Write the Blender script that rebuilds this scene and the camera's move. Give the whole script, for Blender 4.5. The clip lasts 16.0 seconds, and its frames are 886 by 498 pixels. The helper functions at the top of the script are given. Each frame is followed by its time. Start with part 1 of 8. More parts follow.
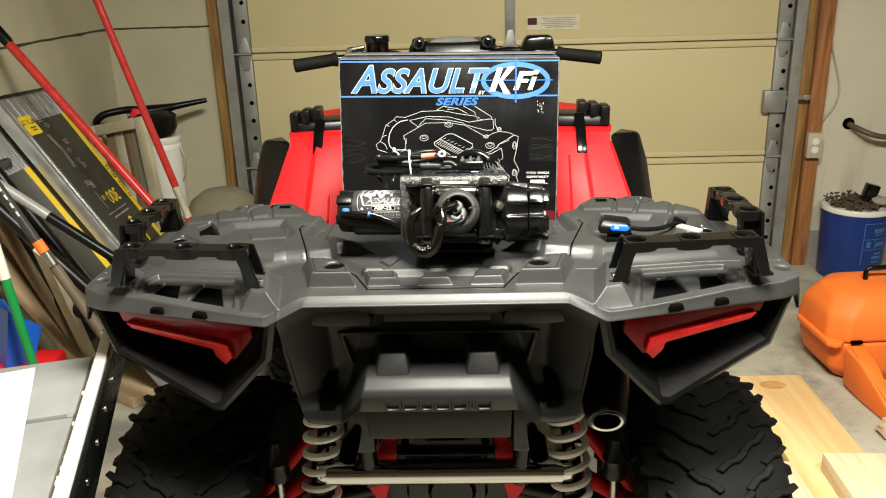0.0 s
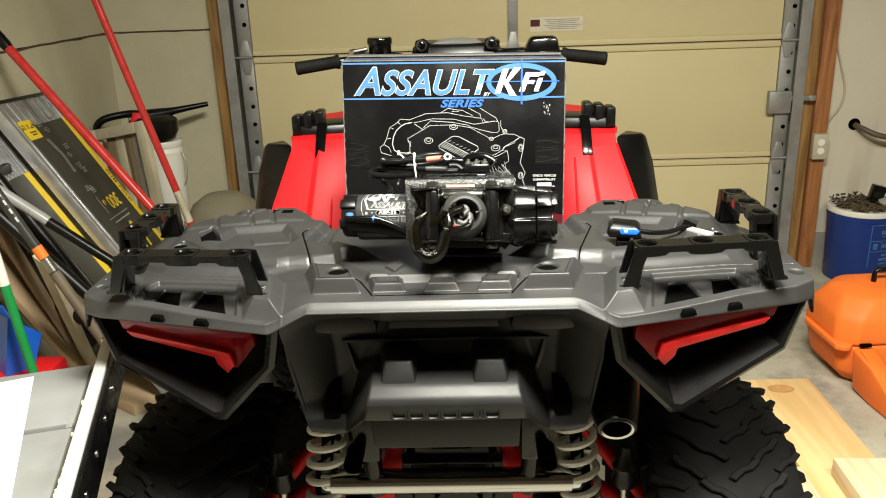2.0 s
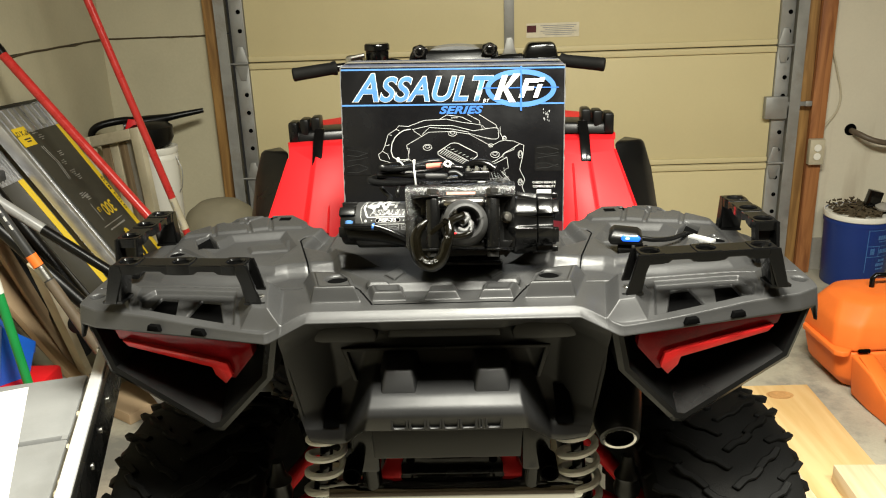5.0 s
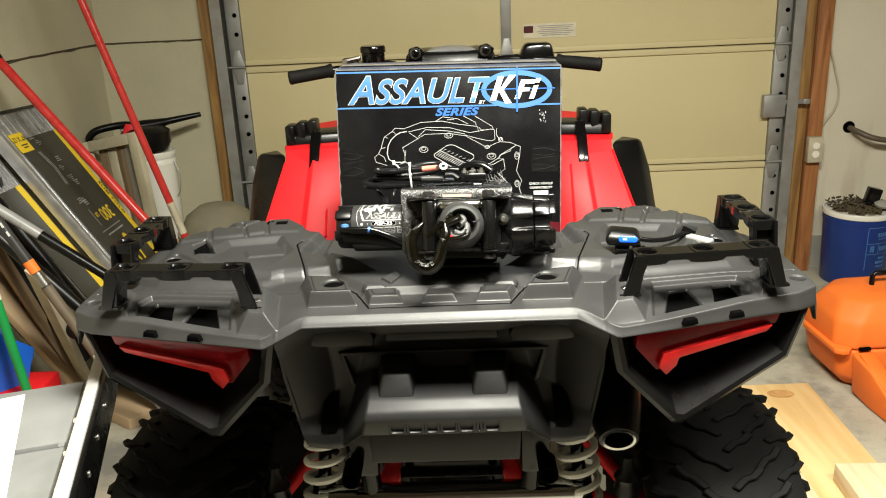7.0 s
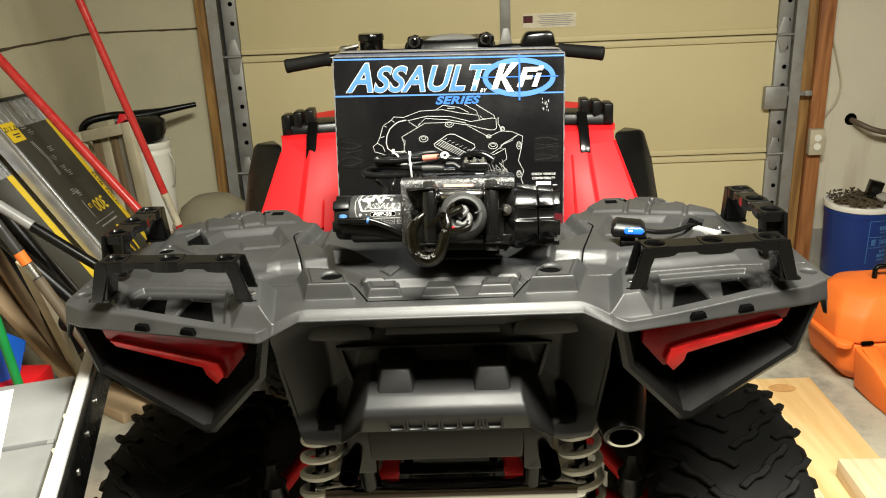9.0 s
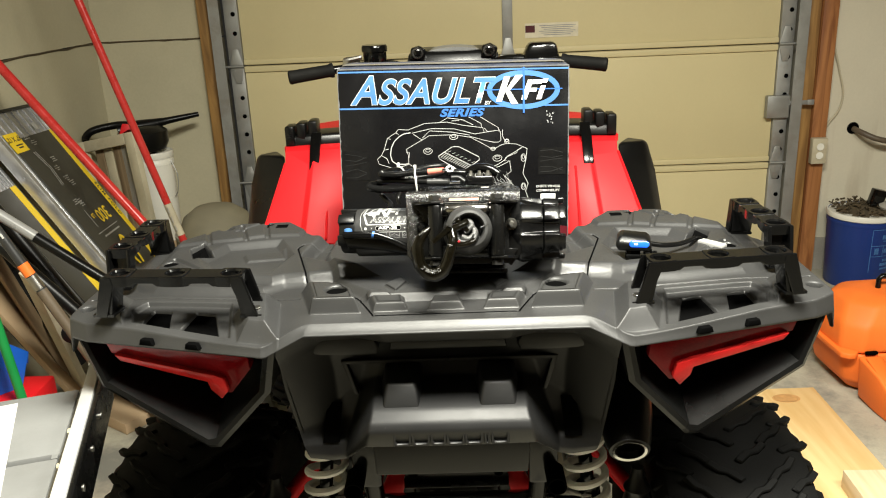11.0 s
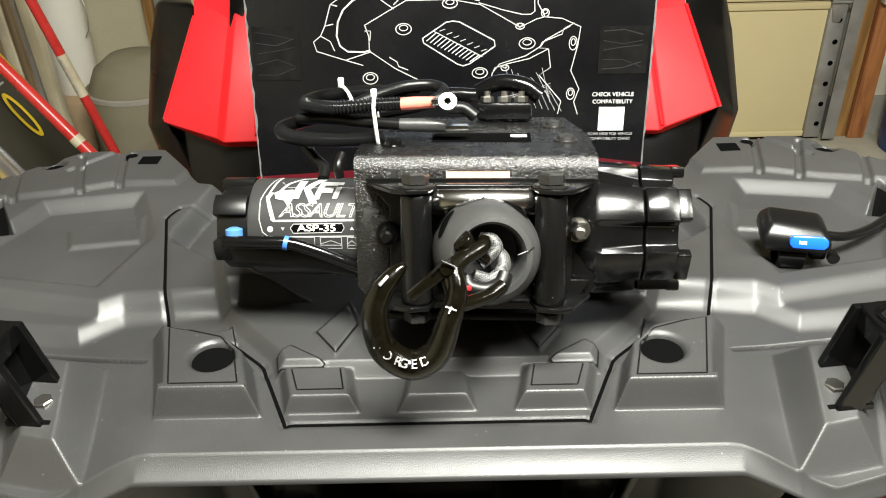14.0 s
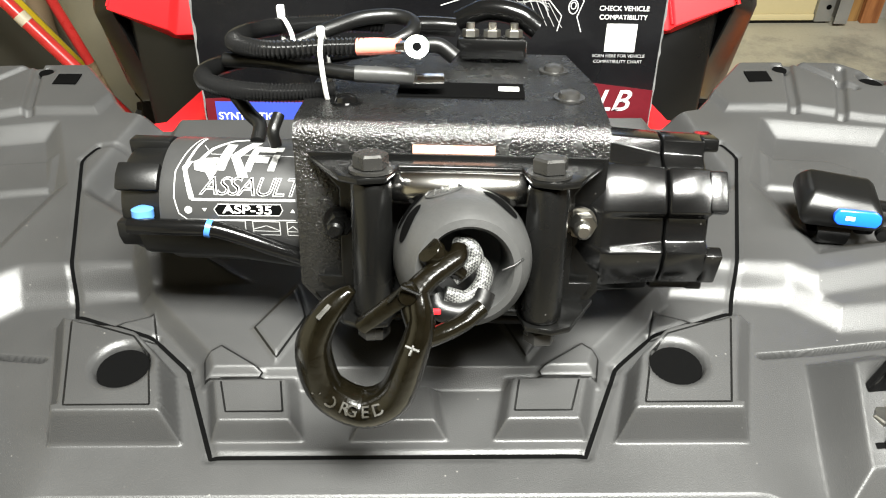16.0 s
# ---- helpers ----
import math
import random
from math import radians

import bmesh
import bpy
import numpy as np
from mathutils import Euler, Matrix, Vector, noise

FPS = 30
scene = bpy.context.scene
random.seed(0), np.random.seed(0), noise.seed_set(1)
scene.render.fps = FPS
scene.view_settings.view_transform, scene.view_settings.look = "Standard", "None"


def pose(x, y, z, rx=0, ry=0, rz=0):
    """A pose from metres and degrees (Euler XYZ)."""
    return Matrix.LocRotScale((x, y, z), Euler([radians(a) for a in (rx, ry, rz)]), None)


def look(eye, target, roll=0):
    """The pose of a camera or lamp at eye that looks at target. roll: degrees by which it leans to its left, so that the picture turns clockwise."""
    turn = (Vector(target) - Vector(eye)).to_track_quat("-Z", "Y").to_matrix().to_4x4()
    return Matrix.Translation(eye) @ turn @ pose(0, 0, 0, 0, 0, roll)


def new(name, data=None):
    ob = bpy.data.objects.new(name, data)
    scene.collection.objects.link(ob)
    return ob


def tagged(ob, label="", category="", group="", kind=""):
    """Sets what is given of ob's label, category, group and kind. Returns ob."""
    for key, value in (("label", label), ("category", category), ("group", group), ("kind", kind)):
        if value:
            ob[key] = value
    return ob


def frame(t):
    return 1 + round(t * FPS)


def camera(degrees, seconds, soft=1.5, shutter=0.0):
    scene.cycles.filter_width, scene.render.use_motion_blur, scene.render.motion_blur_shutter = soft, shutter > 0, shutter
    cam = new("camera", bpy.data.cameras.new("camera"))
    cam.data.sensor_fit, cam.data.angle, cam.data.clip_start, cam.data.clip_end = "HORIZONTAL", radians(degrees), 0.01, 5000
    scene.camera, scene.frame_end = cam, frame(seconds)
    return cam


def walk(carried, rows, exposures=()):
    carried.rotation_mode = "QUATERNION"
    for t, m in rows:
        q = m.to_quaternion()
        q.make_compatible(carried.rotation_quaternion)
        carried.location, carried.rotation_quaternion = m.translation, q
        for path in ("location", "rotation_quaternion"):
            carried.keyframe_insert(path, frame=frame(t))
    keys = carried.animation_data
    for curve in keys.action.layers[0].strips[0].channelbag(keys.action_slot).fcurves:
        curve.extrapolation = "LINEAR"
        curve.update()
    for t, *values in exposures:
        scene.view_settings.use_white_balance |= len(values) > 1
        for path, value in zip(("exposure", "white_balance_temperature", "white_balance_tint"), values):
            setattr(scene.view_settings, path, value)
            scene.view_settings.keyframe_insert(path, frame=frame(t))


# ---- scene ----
cam = camera(57.0, 16.0, soft=1.1)
PATH = [
    (0, (0.057, 0.194, 1.447), (-0.013, 2.082, 0.791), -1.8),
    (0.5, (0.057, 0.204, 1.443), (-0.013, 2.091, 0.785), -2.0),
    (1, (0.056, 0.213, 1.442), (-0.012, 2.102, 0.788), -2.1),
    (1.5, (0.05, 0.219, 1.441), (-0.023, 2.11, 0.792), -2.1),
    (2, (0.049, 0.221, 1.441), (-0.025, 2.111, 0.792), -2.1),
    (2.5, (0.048, 0.217, 1.443), (-0.027, 2.11, 0.8), -2.1),
    (3, (0.045, 0.217, 1.443), (-0.029, 2.11, 0.803), -2.1),
    (3.5, (0.043, 0.22, 1.441), (-0.026, 2.114, 0.804), -2.0),
    (4, (0.04, 0.224, 1.442), (-0.024, 2.119, 0.805), -1.9),
    (6.5, (0.044, 0.244, 1.438), (-0.016, 2.139, 0.803), -2.6),
    (7, (0.046, 0.24, 1.441), (-0.016, 2.136, 0.807), -2.7),
    (7.5, (0.042, 0.236, 1.44), (-0.024, 2.133, 0.808), -2.8),
    (8, (0.045, 0.249, 1.436), (-0.004, 2.143, 0.795), -2.6),
    (8.5, (0.041, 0.266, 1.43), (-0.005, 2.156, 0.779), -2.5),
    (9, (0.038, 0.274, 1.428), (-0.016, 2.164, 0.777), -2.5),
    (9.5, (0.035, 0.279, 1.43), (-0.022, 2.171, 0.785), -2.6),
    (12, (0.026, 0.279, 1.439), (-0.027, 2.175, 0.805), -2.5),
    (12.5, (0.02, 0.361, 1.427), (-0.002, 2.244, 0.752), -2.3),
    (13, (0.045, 0.563, 1.406), (-0.009, 2.422, 0.671), -2.6),
    (13.5, (0.039, 0.741, 1.397), (-0.022, 2.56, 0.567), -2.6),
    (14, (0.012, 0.942, 1.37), (-0.008, 2.653, 0.336), -1.6),
    (14.5, (0.0, 1.066, 1.362), (-0.002, 2.665, 0.16), -0.8),
    (15, (0.019, 1.103, 1.356), (0.034, 2.625, 0.059), -0.4),
    (15.5, (0.022, 1.103, 1.361), (0.038, 2.619, 0.057), 0.1),
    (16, (0.024, 1.087, 1.362), (0.031, 2.612, 0.068), -0.1),
]
EXPOSURES = [(0, 0.0, 6500, 10), (12.5, 0.0, 6500, 10), (13.0, -0.1, 6480, 10), (13.5, -0.02, 6420, 11), (14, 0.12, 6250, 11), (14.5, 0.45, 6150, 12), (16, 0.58, 6120, 12)]
walk(cam, [(t, look(eye, target, roll)) for t, eye, target, roll in PATH], EXPOSURES)

# ---- light ----
world = bpy.data.worlds.new("world")
scene.world = world
world.use_nodes = True
world.node_tree.nodes["Background"].inputs[0].default_value = (0.9, 0.85, 0.75, 1)
world.node_tree.nodes["Background"].inputs[1].default_value = 0.02


def area_lamp(name, place, target, size_x, size_y, power, colour):
    lamp = bpy.data.lights.new(name, "AREA")
    lamp.shape, lamp.size, lamp.size_y, lamp.energy, lamp.color = "RECTANGLE", size_x, size_y, power, colour
    ob = new(name, lamp)
    ob.matrix_world = Matrix.Translation(place)
    return ob


WARM = (0.96, 0.94, 0.82)
area_lamp("ceiling_light_front", (0.22, 0.92, 2.48), (0, 0, 0), 0.75, 0.42, 175, WARM)
# added fill with no known source, brightens the right side
area_lamp("added_fill_light", (1.35, 0.85, 2.48), (0, 0, 0), 0.75, 0.42, 60, WARM)


# ---- materials ----
def mat(name, colour, rough=0.5, metal=0.0, vary=0.12, scale=9.0, bump=0.0, grain=300.0, rough_vary=0.08, coat=0.0, dirt=None, dirt_amount=0.35, ior=1.45, specks=0.0):
    m = bpy.data.materials.new(name)
    m.use_nodes = True
    nt = m.node_tree
    b = nt.nodes["Principled BSDF"]
    co = nt.nodes.new("ShaderNodeTexCoord")
    big = nt.nodes.new("ShaderNodeTexNoise")
    big.inputs["Scale"].default_value, big.inputs["Detail"].default_value = scale, 6
    fine = nt.nodes.new("ShaderNodeTexNoise")
    fine.inputs["Scale"].default_value, fine.inputs["Detail"].default_value = grain, 3
    nt.links.new(co.outputs["Object"], big.inputs["Vector"])
    nt.links.new(co.outputs["Object"], fine.inputs["Vector"])
    mixn = nt.nodes.new("ShaderNodeMath")
    mixn.operation = "MULTIPLY_ADD"
    nt.links.new(fine.outputs[0], mixn.inputs[0])
    mixn.inputs[1].default_value = 0.35
    nt.links.new(big.outputs[0], mixn.inputs[2])
    ramp = nt.nodes.new("ShaderNodeMapRange")
    ramp.inputs[1].default_value, ramp.inputs[2].default_value = 0.35, 1.0
    ramp.inputs[3].default_value, ramp.inputs[4].default_value = 1 - vary, 1 + vary
    nt.links.new(mixn.outputs[0], ramp.inputs[0])
    mul = nt.nodes.new("ShaderNodeVectorMath")
    mul.operation = "SCALE"
    mul.inputs[0].default_value = colour
    nt.links.new(ramp.outputs[0], mul.inputs["Scale"])
    last = mul.outputs[0]
    if dirt:
        spots = nt.nodes.new("ShaderNodeTexNoise")
        spots.inputs["Scale"].default_value, spots.inputs["Detail"].default_value = scale * 0.45, 9
        spots.inputs["Roughness"].default_value = 0.68
        nt.links.new(co.outputs["Object"], spots.inputs["Vector"])
        cut = nt.nodes.new("ShaderNodeMapRange")
        cut.inputs[1].default_value, cut.inputs[2].default_value = 0.52, 0.62
        cut.inputs[3].default_value, cut.inputs[4].default_value = 0.0, dirt_amount
        nt.links.new(spots.outputs[0], cut.inputs[0])
        mix = nt.nodes.new("ShaderNodeMix")
        mix.data_type = "RGBA"
        nt.links.new(cut.outputs[0], mix.inputs["Factor"])
        nt.links.new(last, mix.inputs[6])
        mix.inputs[7].default_value = (*dirt, 1)
        last = mix.outputs[2]
    if specks:
        dots = nt.nodes.new("ShaderNodeTexVoronoi")
        dots.inputs["Scale"].default_value = 150
        nt.links.new(co.outputs["Object"], dots.inputs["Vector"])
        near = nt.nodes.new("ShaderNodeMapRange")
        near.inputs[1].default_value, near.inputs[2].default_value = 0.05, 0.10
        near.inputs[3].default_value, near.inputs[4].default_value = 1.0, 0.0
        nt.links.new(dots.outputs["Distance"], near.inputs[0])
        few = nt.nodes.new("ShaderNodeSeparateColor")
        nt.links.new(dots.outputs["Color"], few.inputs[0])
        rare = nt.nodes.new("ShaderNodeMapRange")
        rare.inputs[1].default_value, rare.inputs[2].default_value, rare.inputs[4].default_value = 0.80, 0.95, specks
        nt.links.new(few.outputs[0], rare.inputs[0])
        amount = nt.nodes.new("ShaderNodeMath")
        amount.operation = "MULTIPLY"
        nt.links.new(near.outputs[0], amount.inputs[0])
        nt.links.new(rare.outputs[0], amount.inputs[1])
        dust = nt.nodes.new("ShaderNodeMix")
        dust.data_type = "RGBA"
        nt.links.new(amount.outputs[0], dust.inputs["Factor"])
        nt.links.new(last, dust.inputs[6])
        dust.inputs[7].default_value = (0.28, 0.27, 0.25, 1)
        last = dust.outputs[2]
    nt.links.new(last, b.inputs["Base Color"])
    rr = nt.nodes.new("ShaderNodeMapRange")
    rr.inputs[1].default_value, rr.inputs[2].default_value = 0.3, 0.7
    rr.inputs[3].default_value, rr.inputs[4].default_value = max(rough - rough_vary, 0.02), min(rough + rough_vary, 1)
    nt.links.new(big.outputs[0], rr.inputs[0])
    nt.links.new(rr.outputs[0], b.inputs["Roughness"])
    b.inputs["Metallic"].default_value = metal
    b.inputs["IOR"].default_value = ior
    b.inputs["Coat Weight"].default_value = coat
    b.inputs["Coat Roughness"].default_value = 0.06
    if bump:
        bp = nt.nodes.new("ShaderNodeBump")
        bp.inputs["Strength"].default_value, bp.inputs["Distance"].default_value = min(bump, 1), 0.001 * max(bump, 1)
        nt.links.new(fine.outputs[0], bp.inputs["Height"])
        nt.links.new(bp.outputs[0], b.inputs["Normal"])
    return m


def wood(name, light, dark, axis=1, scale=14.0, rough=0.6):
    m = mat(name, light, rough, vary=0.1)
    nt = m.node_tree
    b = nt.nodes["Principled BSDF"]
    co = nt.nodes.new("ShaderNodeTexCoord")
    mp = nt.nodes.new("ShaderNodeMapping")
    stretch = [1.0, 1.0, 1.0]
    stretch[axis] = 0.07
    mp.inputs["Scale"].default_value = stretch
    nt.links.new(co.outputs["Object"], mp.inputs["Vector"])
    n = nt.nodes.new("ShaderNodeTexNoise")
    n.inputs["Scale"].default_value, n.inputs["Detail"].default_value, n.inputs["Distortion"].default_value = scale, 7, 1.6
    nt.links.new(mp.outputs[0], n.inputs["Vector"])
    r = nt.nodes.new("ShaderNodeValToRGB")
    r.color_ramp.elements[0].position, r.color_ramp.elements[0].color = 0.36, (*dark, 1)
    r.color_ramp.elements[1].position, r.color_ramp.elements[1].color = 0.62, (*light, 1)
    nt.links.new(n.outputs[0], r.inputs[0])
    nt.links.new(r.outputs[0], b.inputs["Base Color"])
    bp = nt.nodes.new("ShaderNodeBump")
    bp.inputs["Strength"].default_value, bp.inputs["Distance"].default_value = 0.25, 0.001
    nt.links.new(n.outputs[0], bp.inputs["Height"])
    nt.links.new(bp.outputs[0], b.inputs["Normal"])
    return m


THIN_WHITE = mat("off_white_print", (0.46, 0.46, 0.45), 0.4, vary=0.15, scale=60)
DECK = mat("moulded_grey_plastic", (0.026, 0.0259, 0.0257), 0.41, vary=0.24, scale=7, bump=0.2, grain=1400, rough_vary=0.1, ior=1.43, specks=0.35)
BLACK = mat("black_plastic", (0.003, 0.003, 0.0029), 0.33, vary=0.14, scale=6, bump=0.1, grain=900, ior=1.35)
BUMPER = mat("grained_black_plastic", (0.0075, 0.0075, 0.0077), 0.45, vary=0.16, scale=6, bump=0.2, grain=1200, rough_vary=0.1, ior=1.42, specks=0.2)
GLOSS = mat("gloss_black", (0.0022, 0.0022, 0.0022), 0.14, vary=0.1, scale=6, rough_vary=0.05, ior=1.4)
RAIL = mat("satin_black_rail", (0.0024, 0.0024, 0.0024), 0.16, vary=0.1, scale=8, rough_vary=0.05, ior=1.37)
RUBBER = mat("tyre_rubber", (0.0034, 0.0034, 0.0032), 0.72, vary=0.3, scale=12, bump=0.6, grain=350, dirt=(0.011, 0.010, 0.008), dirt_amount=0.35, ior=1.22)
RED = mat("red_plastic", (0.60, 0.010, 0.014), 0.5, vary=0.07, scale=4, rough_vary=0.06, ior=1.32)
RED_GLOSS = mat("polished_red_edge", (0.64, 0.012, 0.016), 0.14, vary=0.04, scale=4, coat=0.7, rough_vary=0.03)
LENS = mat("red_lens", (0.15, 0.003, 0.005), 0.14, vary=0.5, scale=26, ior=1.25)
LENS2 = mat("bright_red_lens", (0.34, 0.012, 0.011), 0.2, vary=0.25, scale=18, ior=1.3)
CHROME = mat("bright_steel", (0.5, 0.49, 0.47), 0.2, 1.0, vary=0.06, scale=16, rough_vary=0.06)
ZINC = mat("zinc_steel", (0.36, 0.35, 0.32), 0.32, 1.0, vary=0.15, scale=14, rough_vary=0.1, bump=0.2)
GALV = mat("galvanised_steel", (0.31, 0.31, 0.295), 0.5, 0.6, vary=0.16, scale=12, rough_vary=0.12, bump=0.2, dirt=(0.2, 0.17, 0.13))
SPRING = mat("pale_grey_spring", (0.68, 0.67, 0.63), 0.35, vary=0.1, scale=20)
TEXTURED = mat("wrinkle_black_coat", (0.004, 0.004, 0.0039), 0.26, vary=0.05, scale=90, bump=0.9, grain=780, rough_vary=0.03, ior=1.6)
SATIN = mat("satin_black_steel", (0.0024, 0.0024, 0.0023), 0.26, vary=0.12, scale=20, rough_vary=0.08, ior=1.36, specks=0.2)
STOPPER = mat("grey_rubber", (0.028, 0.028, 0.0275), 0.4, vary=0.1, scale=40, bump=0.12, grain=500, ior=1.42, specks=0.15)
HOOK = mat("dark_bronze_enamel", (0.0022, 0.0018, 0.0009), 0.19, vary=0.35, scale=70, rough_vary=0.08, ior=1.4, bump=0.25, grain=260)
CARTON = mat("black_printed_carton", (0.004, 0.004, 0.0045), 0.24, vary=0.3, scale=10, bump=0.2, grain=90, rough_vary=0.1, ior=1.42)
WHITE = mat("white_print", (0.62, 0.62, 0.60), 0.45, vary=0.05)
BLUE = mat("blue_print", (0.035, 0.12, 0.38), 0.35, vary=0.12, scale=25)
PALE_BLUE = mat("pale_blue_print", (0.055, 0.15, 0.36), 0.35, vary=0.2, scale=25)
DARK_BLUE = mat("dark_blue_print", (0.03, 0.05, 0.30), 0.35)
RED_PRINT = mat("red_print", (0.06, 0.004, 0.007), 0.35, vary=0.3, scale=12)
GREY_PRINT = mat("grey_print", (0.26, 0.26, 0.26), 0.4)
SILVER_PRINT = mat("silver_print", (0.40, 0.40, 0.39), 0.3, 0.3, vary=0.1)
RAIL_ALU = mat("bright_rail_aluminium", (0.62, 0.62, 0.61), 0.35, 0.5, vary=0.08, scale=20)
EDGE_PRINT = mat("scuffed_carton_edge", (0.10, 0.10, 0.10), 0.5, vary=0.5, scale=60)
METAL_PRINT = mat("metallic_print", (0.30, 0.30, 0.295), 0.35, 0.0, vary=0.08)
TUBE_STEEL = mat("polished_tube", (0.46, 0.46, 0.455), 0.10, 1.0, vary=0.05, scale=16, rough_vary=0.03)
MOTOR = mat("motor_label_film", (0.022, 0.022, 0.022), 0.34, 0.0, vary=0.1, scale=30, rough_vary=0.05)
GEAR = mat("cast_black_housing", (0.0024, 0.0024, 0.0024), 0.22, vary=0.12, scale=20, bump=0.05, grain=900, ior=1.42, specks=0.15)
CRATE = mat("dark_navy_plastic", (0.008, 0.009, 0.014), 0.45, vary=0.2, scale=10, ior=1.35)
CLEAR_BLUE = mat("blue_switch", (0.01, 0.09, 0.75), 0.2, coat=0.4)
CORRUGATED = mat("split_loom_black", (0.006, 0.006, 0.006), 0.22, vary=0.1, ior=1.5)
DOOR = mat("cream_door_paint", (0.58, 0.50, 0.285), 0.5, vary=0.045, scale=2.2, bump=0.1, grain=120, dirt=(0.5, 0.42, 0.24), dirt_amount=0.18)
WALL = mat("grubby_white_wall", (0.47, 0.43, 0.30), 0.75, vary=0.11, scale=2.5, bump=0.3, grain=90, dirt=(0.40, 0.35, 0.235), dirt_amount=0.4)
# colours of unseen surfaces, kept dark so that little light bounces back
CEILING = mat("unseen_ceiling_dark", (0.10, 0.08, 0.055), 0.85, vary=0.15, scale=2)
UNSEEN_WALL = mat("unseen_wall_dark", (0.13, 0.10, 0.07), 0.85, vary=0.15, scale=3, bump=0.3, grain=60)
CONCRETE = mat("concrete_floor", (0.37, 0.345, 0.27), 0.62, vary=0.2, scale=3.2, bump=0.4, grain=120, dirt=(0.12, 0.12, 0.112), dirt_amount=0.75)
STEM = mat("concrete_stem_wall", (0.3, 0.28, 0.24), 0.8, vary=0.2, scale=6, bump=0.5, grain=100)
JAMB = wood("jamb_timber", (0.35, 0.195, 0.062), (0.18, 0.090, 0.028), 2, 22)
POST = wood("post_timber", (0.36, 0.15, 0.05), (0.20, 0.07, 0.022), 2, 26)
PINE = wood("pine_board", (0.74, 0.53, 0.26), (0.60, 0.38, 0.15), 1, 12)
PALE_PINE = wood("pale_pine_board", (0.76, 0.62, 0.42), (0.62, 0.47, 0.28), 1, 16)
OLD_WOOD = wood("old_board", (0.27, 0.195, 0.115), (0.16, 0.11, 0.062), 1, 34)
CREAM_WOOD = mat("cream_painted_wood", (0.47, 0.42, 0.30), 0.55, vary=0.14, scale=12, dirt=(0.26, 0.21, 0.14))
ORANGE = mat("orange_plastic", (0.80, 0.165, 0.024), 0.55, vary=0.1, scale=9, bump=0.25, grain=300, ior=1.35)
BUCKET_BLUE = mat("blue_bucket_plastic", (0.008, 0.030, 0.17), 0.4, vary=0.06, scale=8)
BUCKET_WHITE = mat("white_bucket_plastic", (0.72, 0.70, 0.62), 0.4, vary=0.06, scale=8)
SOIL = mat("dry_plant_soil", (0.075, 0.055, 0.03), 0.9, vary=0.5, scale=60, bump=1.0, grain=200)
ALU = mat("aluminium", (0.52, 0.52, 0.53), 0.36, 0.85, vary=0.12, scale=20)
CARD_BLACK = mat("printed_dark_card", (0.034, 0.032, 0.025), 0.42, vary=0.25, scale=10)
YELLOW = mat("yellow_plastic", (0.80, 0.56, 0.02), 0.42, vary=0.06)
POLE_RED = mat("red_fibreglass", (0.44, 0.026, 0.022), 0.3, vary=0.14, scale=25)
KNOT = mat("pine_knot", (0.50, 0.27, 0.10), 0.6, vary=0.3, scale=40)
GREY_TOP = mat("grey_table_top", (0.165, 0.167, 0.163), 0.45, vary=0.1, scale=12, dirt=(0.12, 0.12, 0.112), dirt_amount=0.35)
STICKER = mat("faded_sticker", (0.62, 0.56, 0.42), 0.6, vary=0.15, scale=30)
# red paled to pink in the base colour, for lamp glare on the sleeve
SLEEVE = mat("glare_pale_red_sleeve", (0.74, 0.18, 0.13), 0.16, vary=0.15, scale=60, coat=0.8)
WORN = mat("worn_forging_edge", (0.009, 0.008, 0.005), 0.25, vary=0.4, scale=120)
DULL_BOLT = mat("blackened_bolt_steel", (0.045, 0.044, 0.042), 0.27, 0.7, vary=0.2, scale=60)
CAUTION = mat("faded_caution_label", (0.55, 0.30, 0.22), 0.5, vary=0.25, scale=90)
PAPER = mat("white_paper", (0.70, 0.69, 0.66), 0.7, vary=0.03)
GREEN = mat("green_plastic", (0.01, 0.22, 0.05), 0.4)
TARP = mat("blue_tarp", (0.01, 0.10, 0.5), 0.35, bump=0.4, grain=60)
FELT = mat("beige_grey_felt", (0.19, 0.17, 0.115), 0.8, vary=0.18, scale=10)
# near black, almost no gloss: paints the shade inside holes; also the model plate
DARK = mat("flat_black_and_hole_shade", (0.002, 0.002, 0.002), 0.9, ior=1.03)
CARDBOARD = mat("brown_cardboard", (0.46, 0.33, 0.20), 0.8, vary=0.1)


# long vertical stains on the wall beside the door
STAINED = mat("stained_white_wall", (0.58, 0.535, 0.42), 0.75, vary=0.07, scale=2.5, bump=0.3, grain=90)
_nt = STAINED.node_tree
_co, _mp, _ns, _rp, _mx = (_nt.nodes.new(k) for k in ("ShaderNodeTexCoord", "ShaderNodeMapping", "ShaderNodeTexNoise", "ShaderNodeMapRange", "ShaderNodeMix"))
_mp.inputs["Scale"].default_value, _ns.inputs["Scale"].default_value, _ns.inputs["Detail"].default_value = (1, 1, 0.12), 9, 7
_rp.inputs[1].default_value, _rp.inputs[2].default_value, _rp.inputs[4].default_value = 0.5, 0.72, 0.55
_mx.data_type = "RGBA"
_mx.inputs[7].default_value = (0.30, 0.22, 0.14, 1)
_bs = _nt.nodes["Principled BSDF"].inputs["Base Color"]
_nt.links.new(_bs.links[0].from_socket, _mx.inputs[6])
_nt.links.new(_co.outputs["Object"], _mp.inputs[0])
_nt.links.new(_mp.outputs[0], _ns.inputs["Vector"])
_nt.links.new(_ns.outputs[0], _rp.inputs[0])
_nt.links.new(_rp.outputs[0], _mx.inputs["Factor"])
_nt.links.new(_mx.outputs[2], _bs)
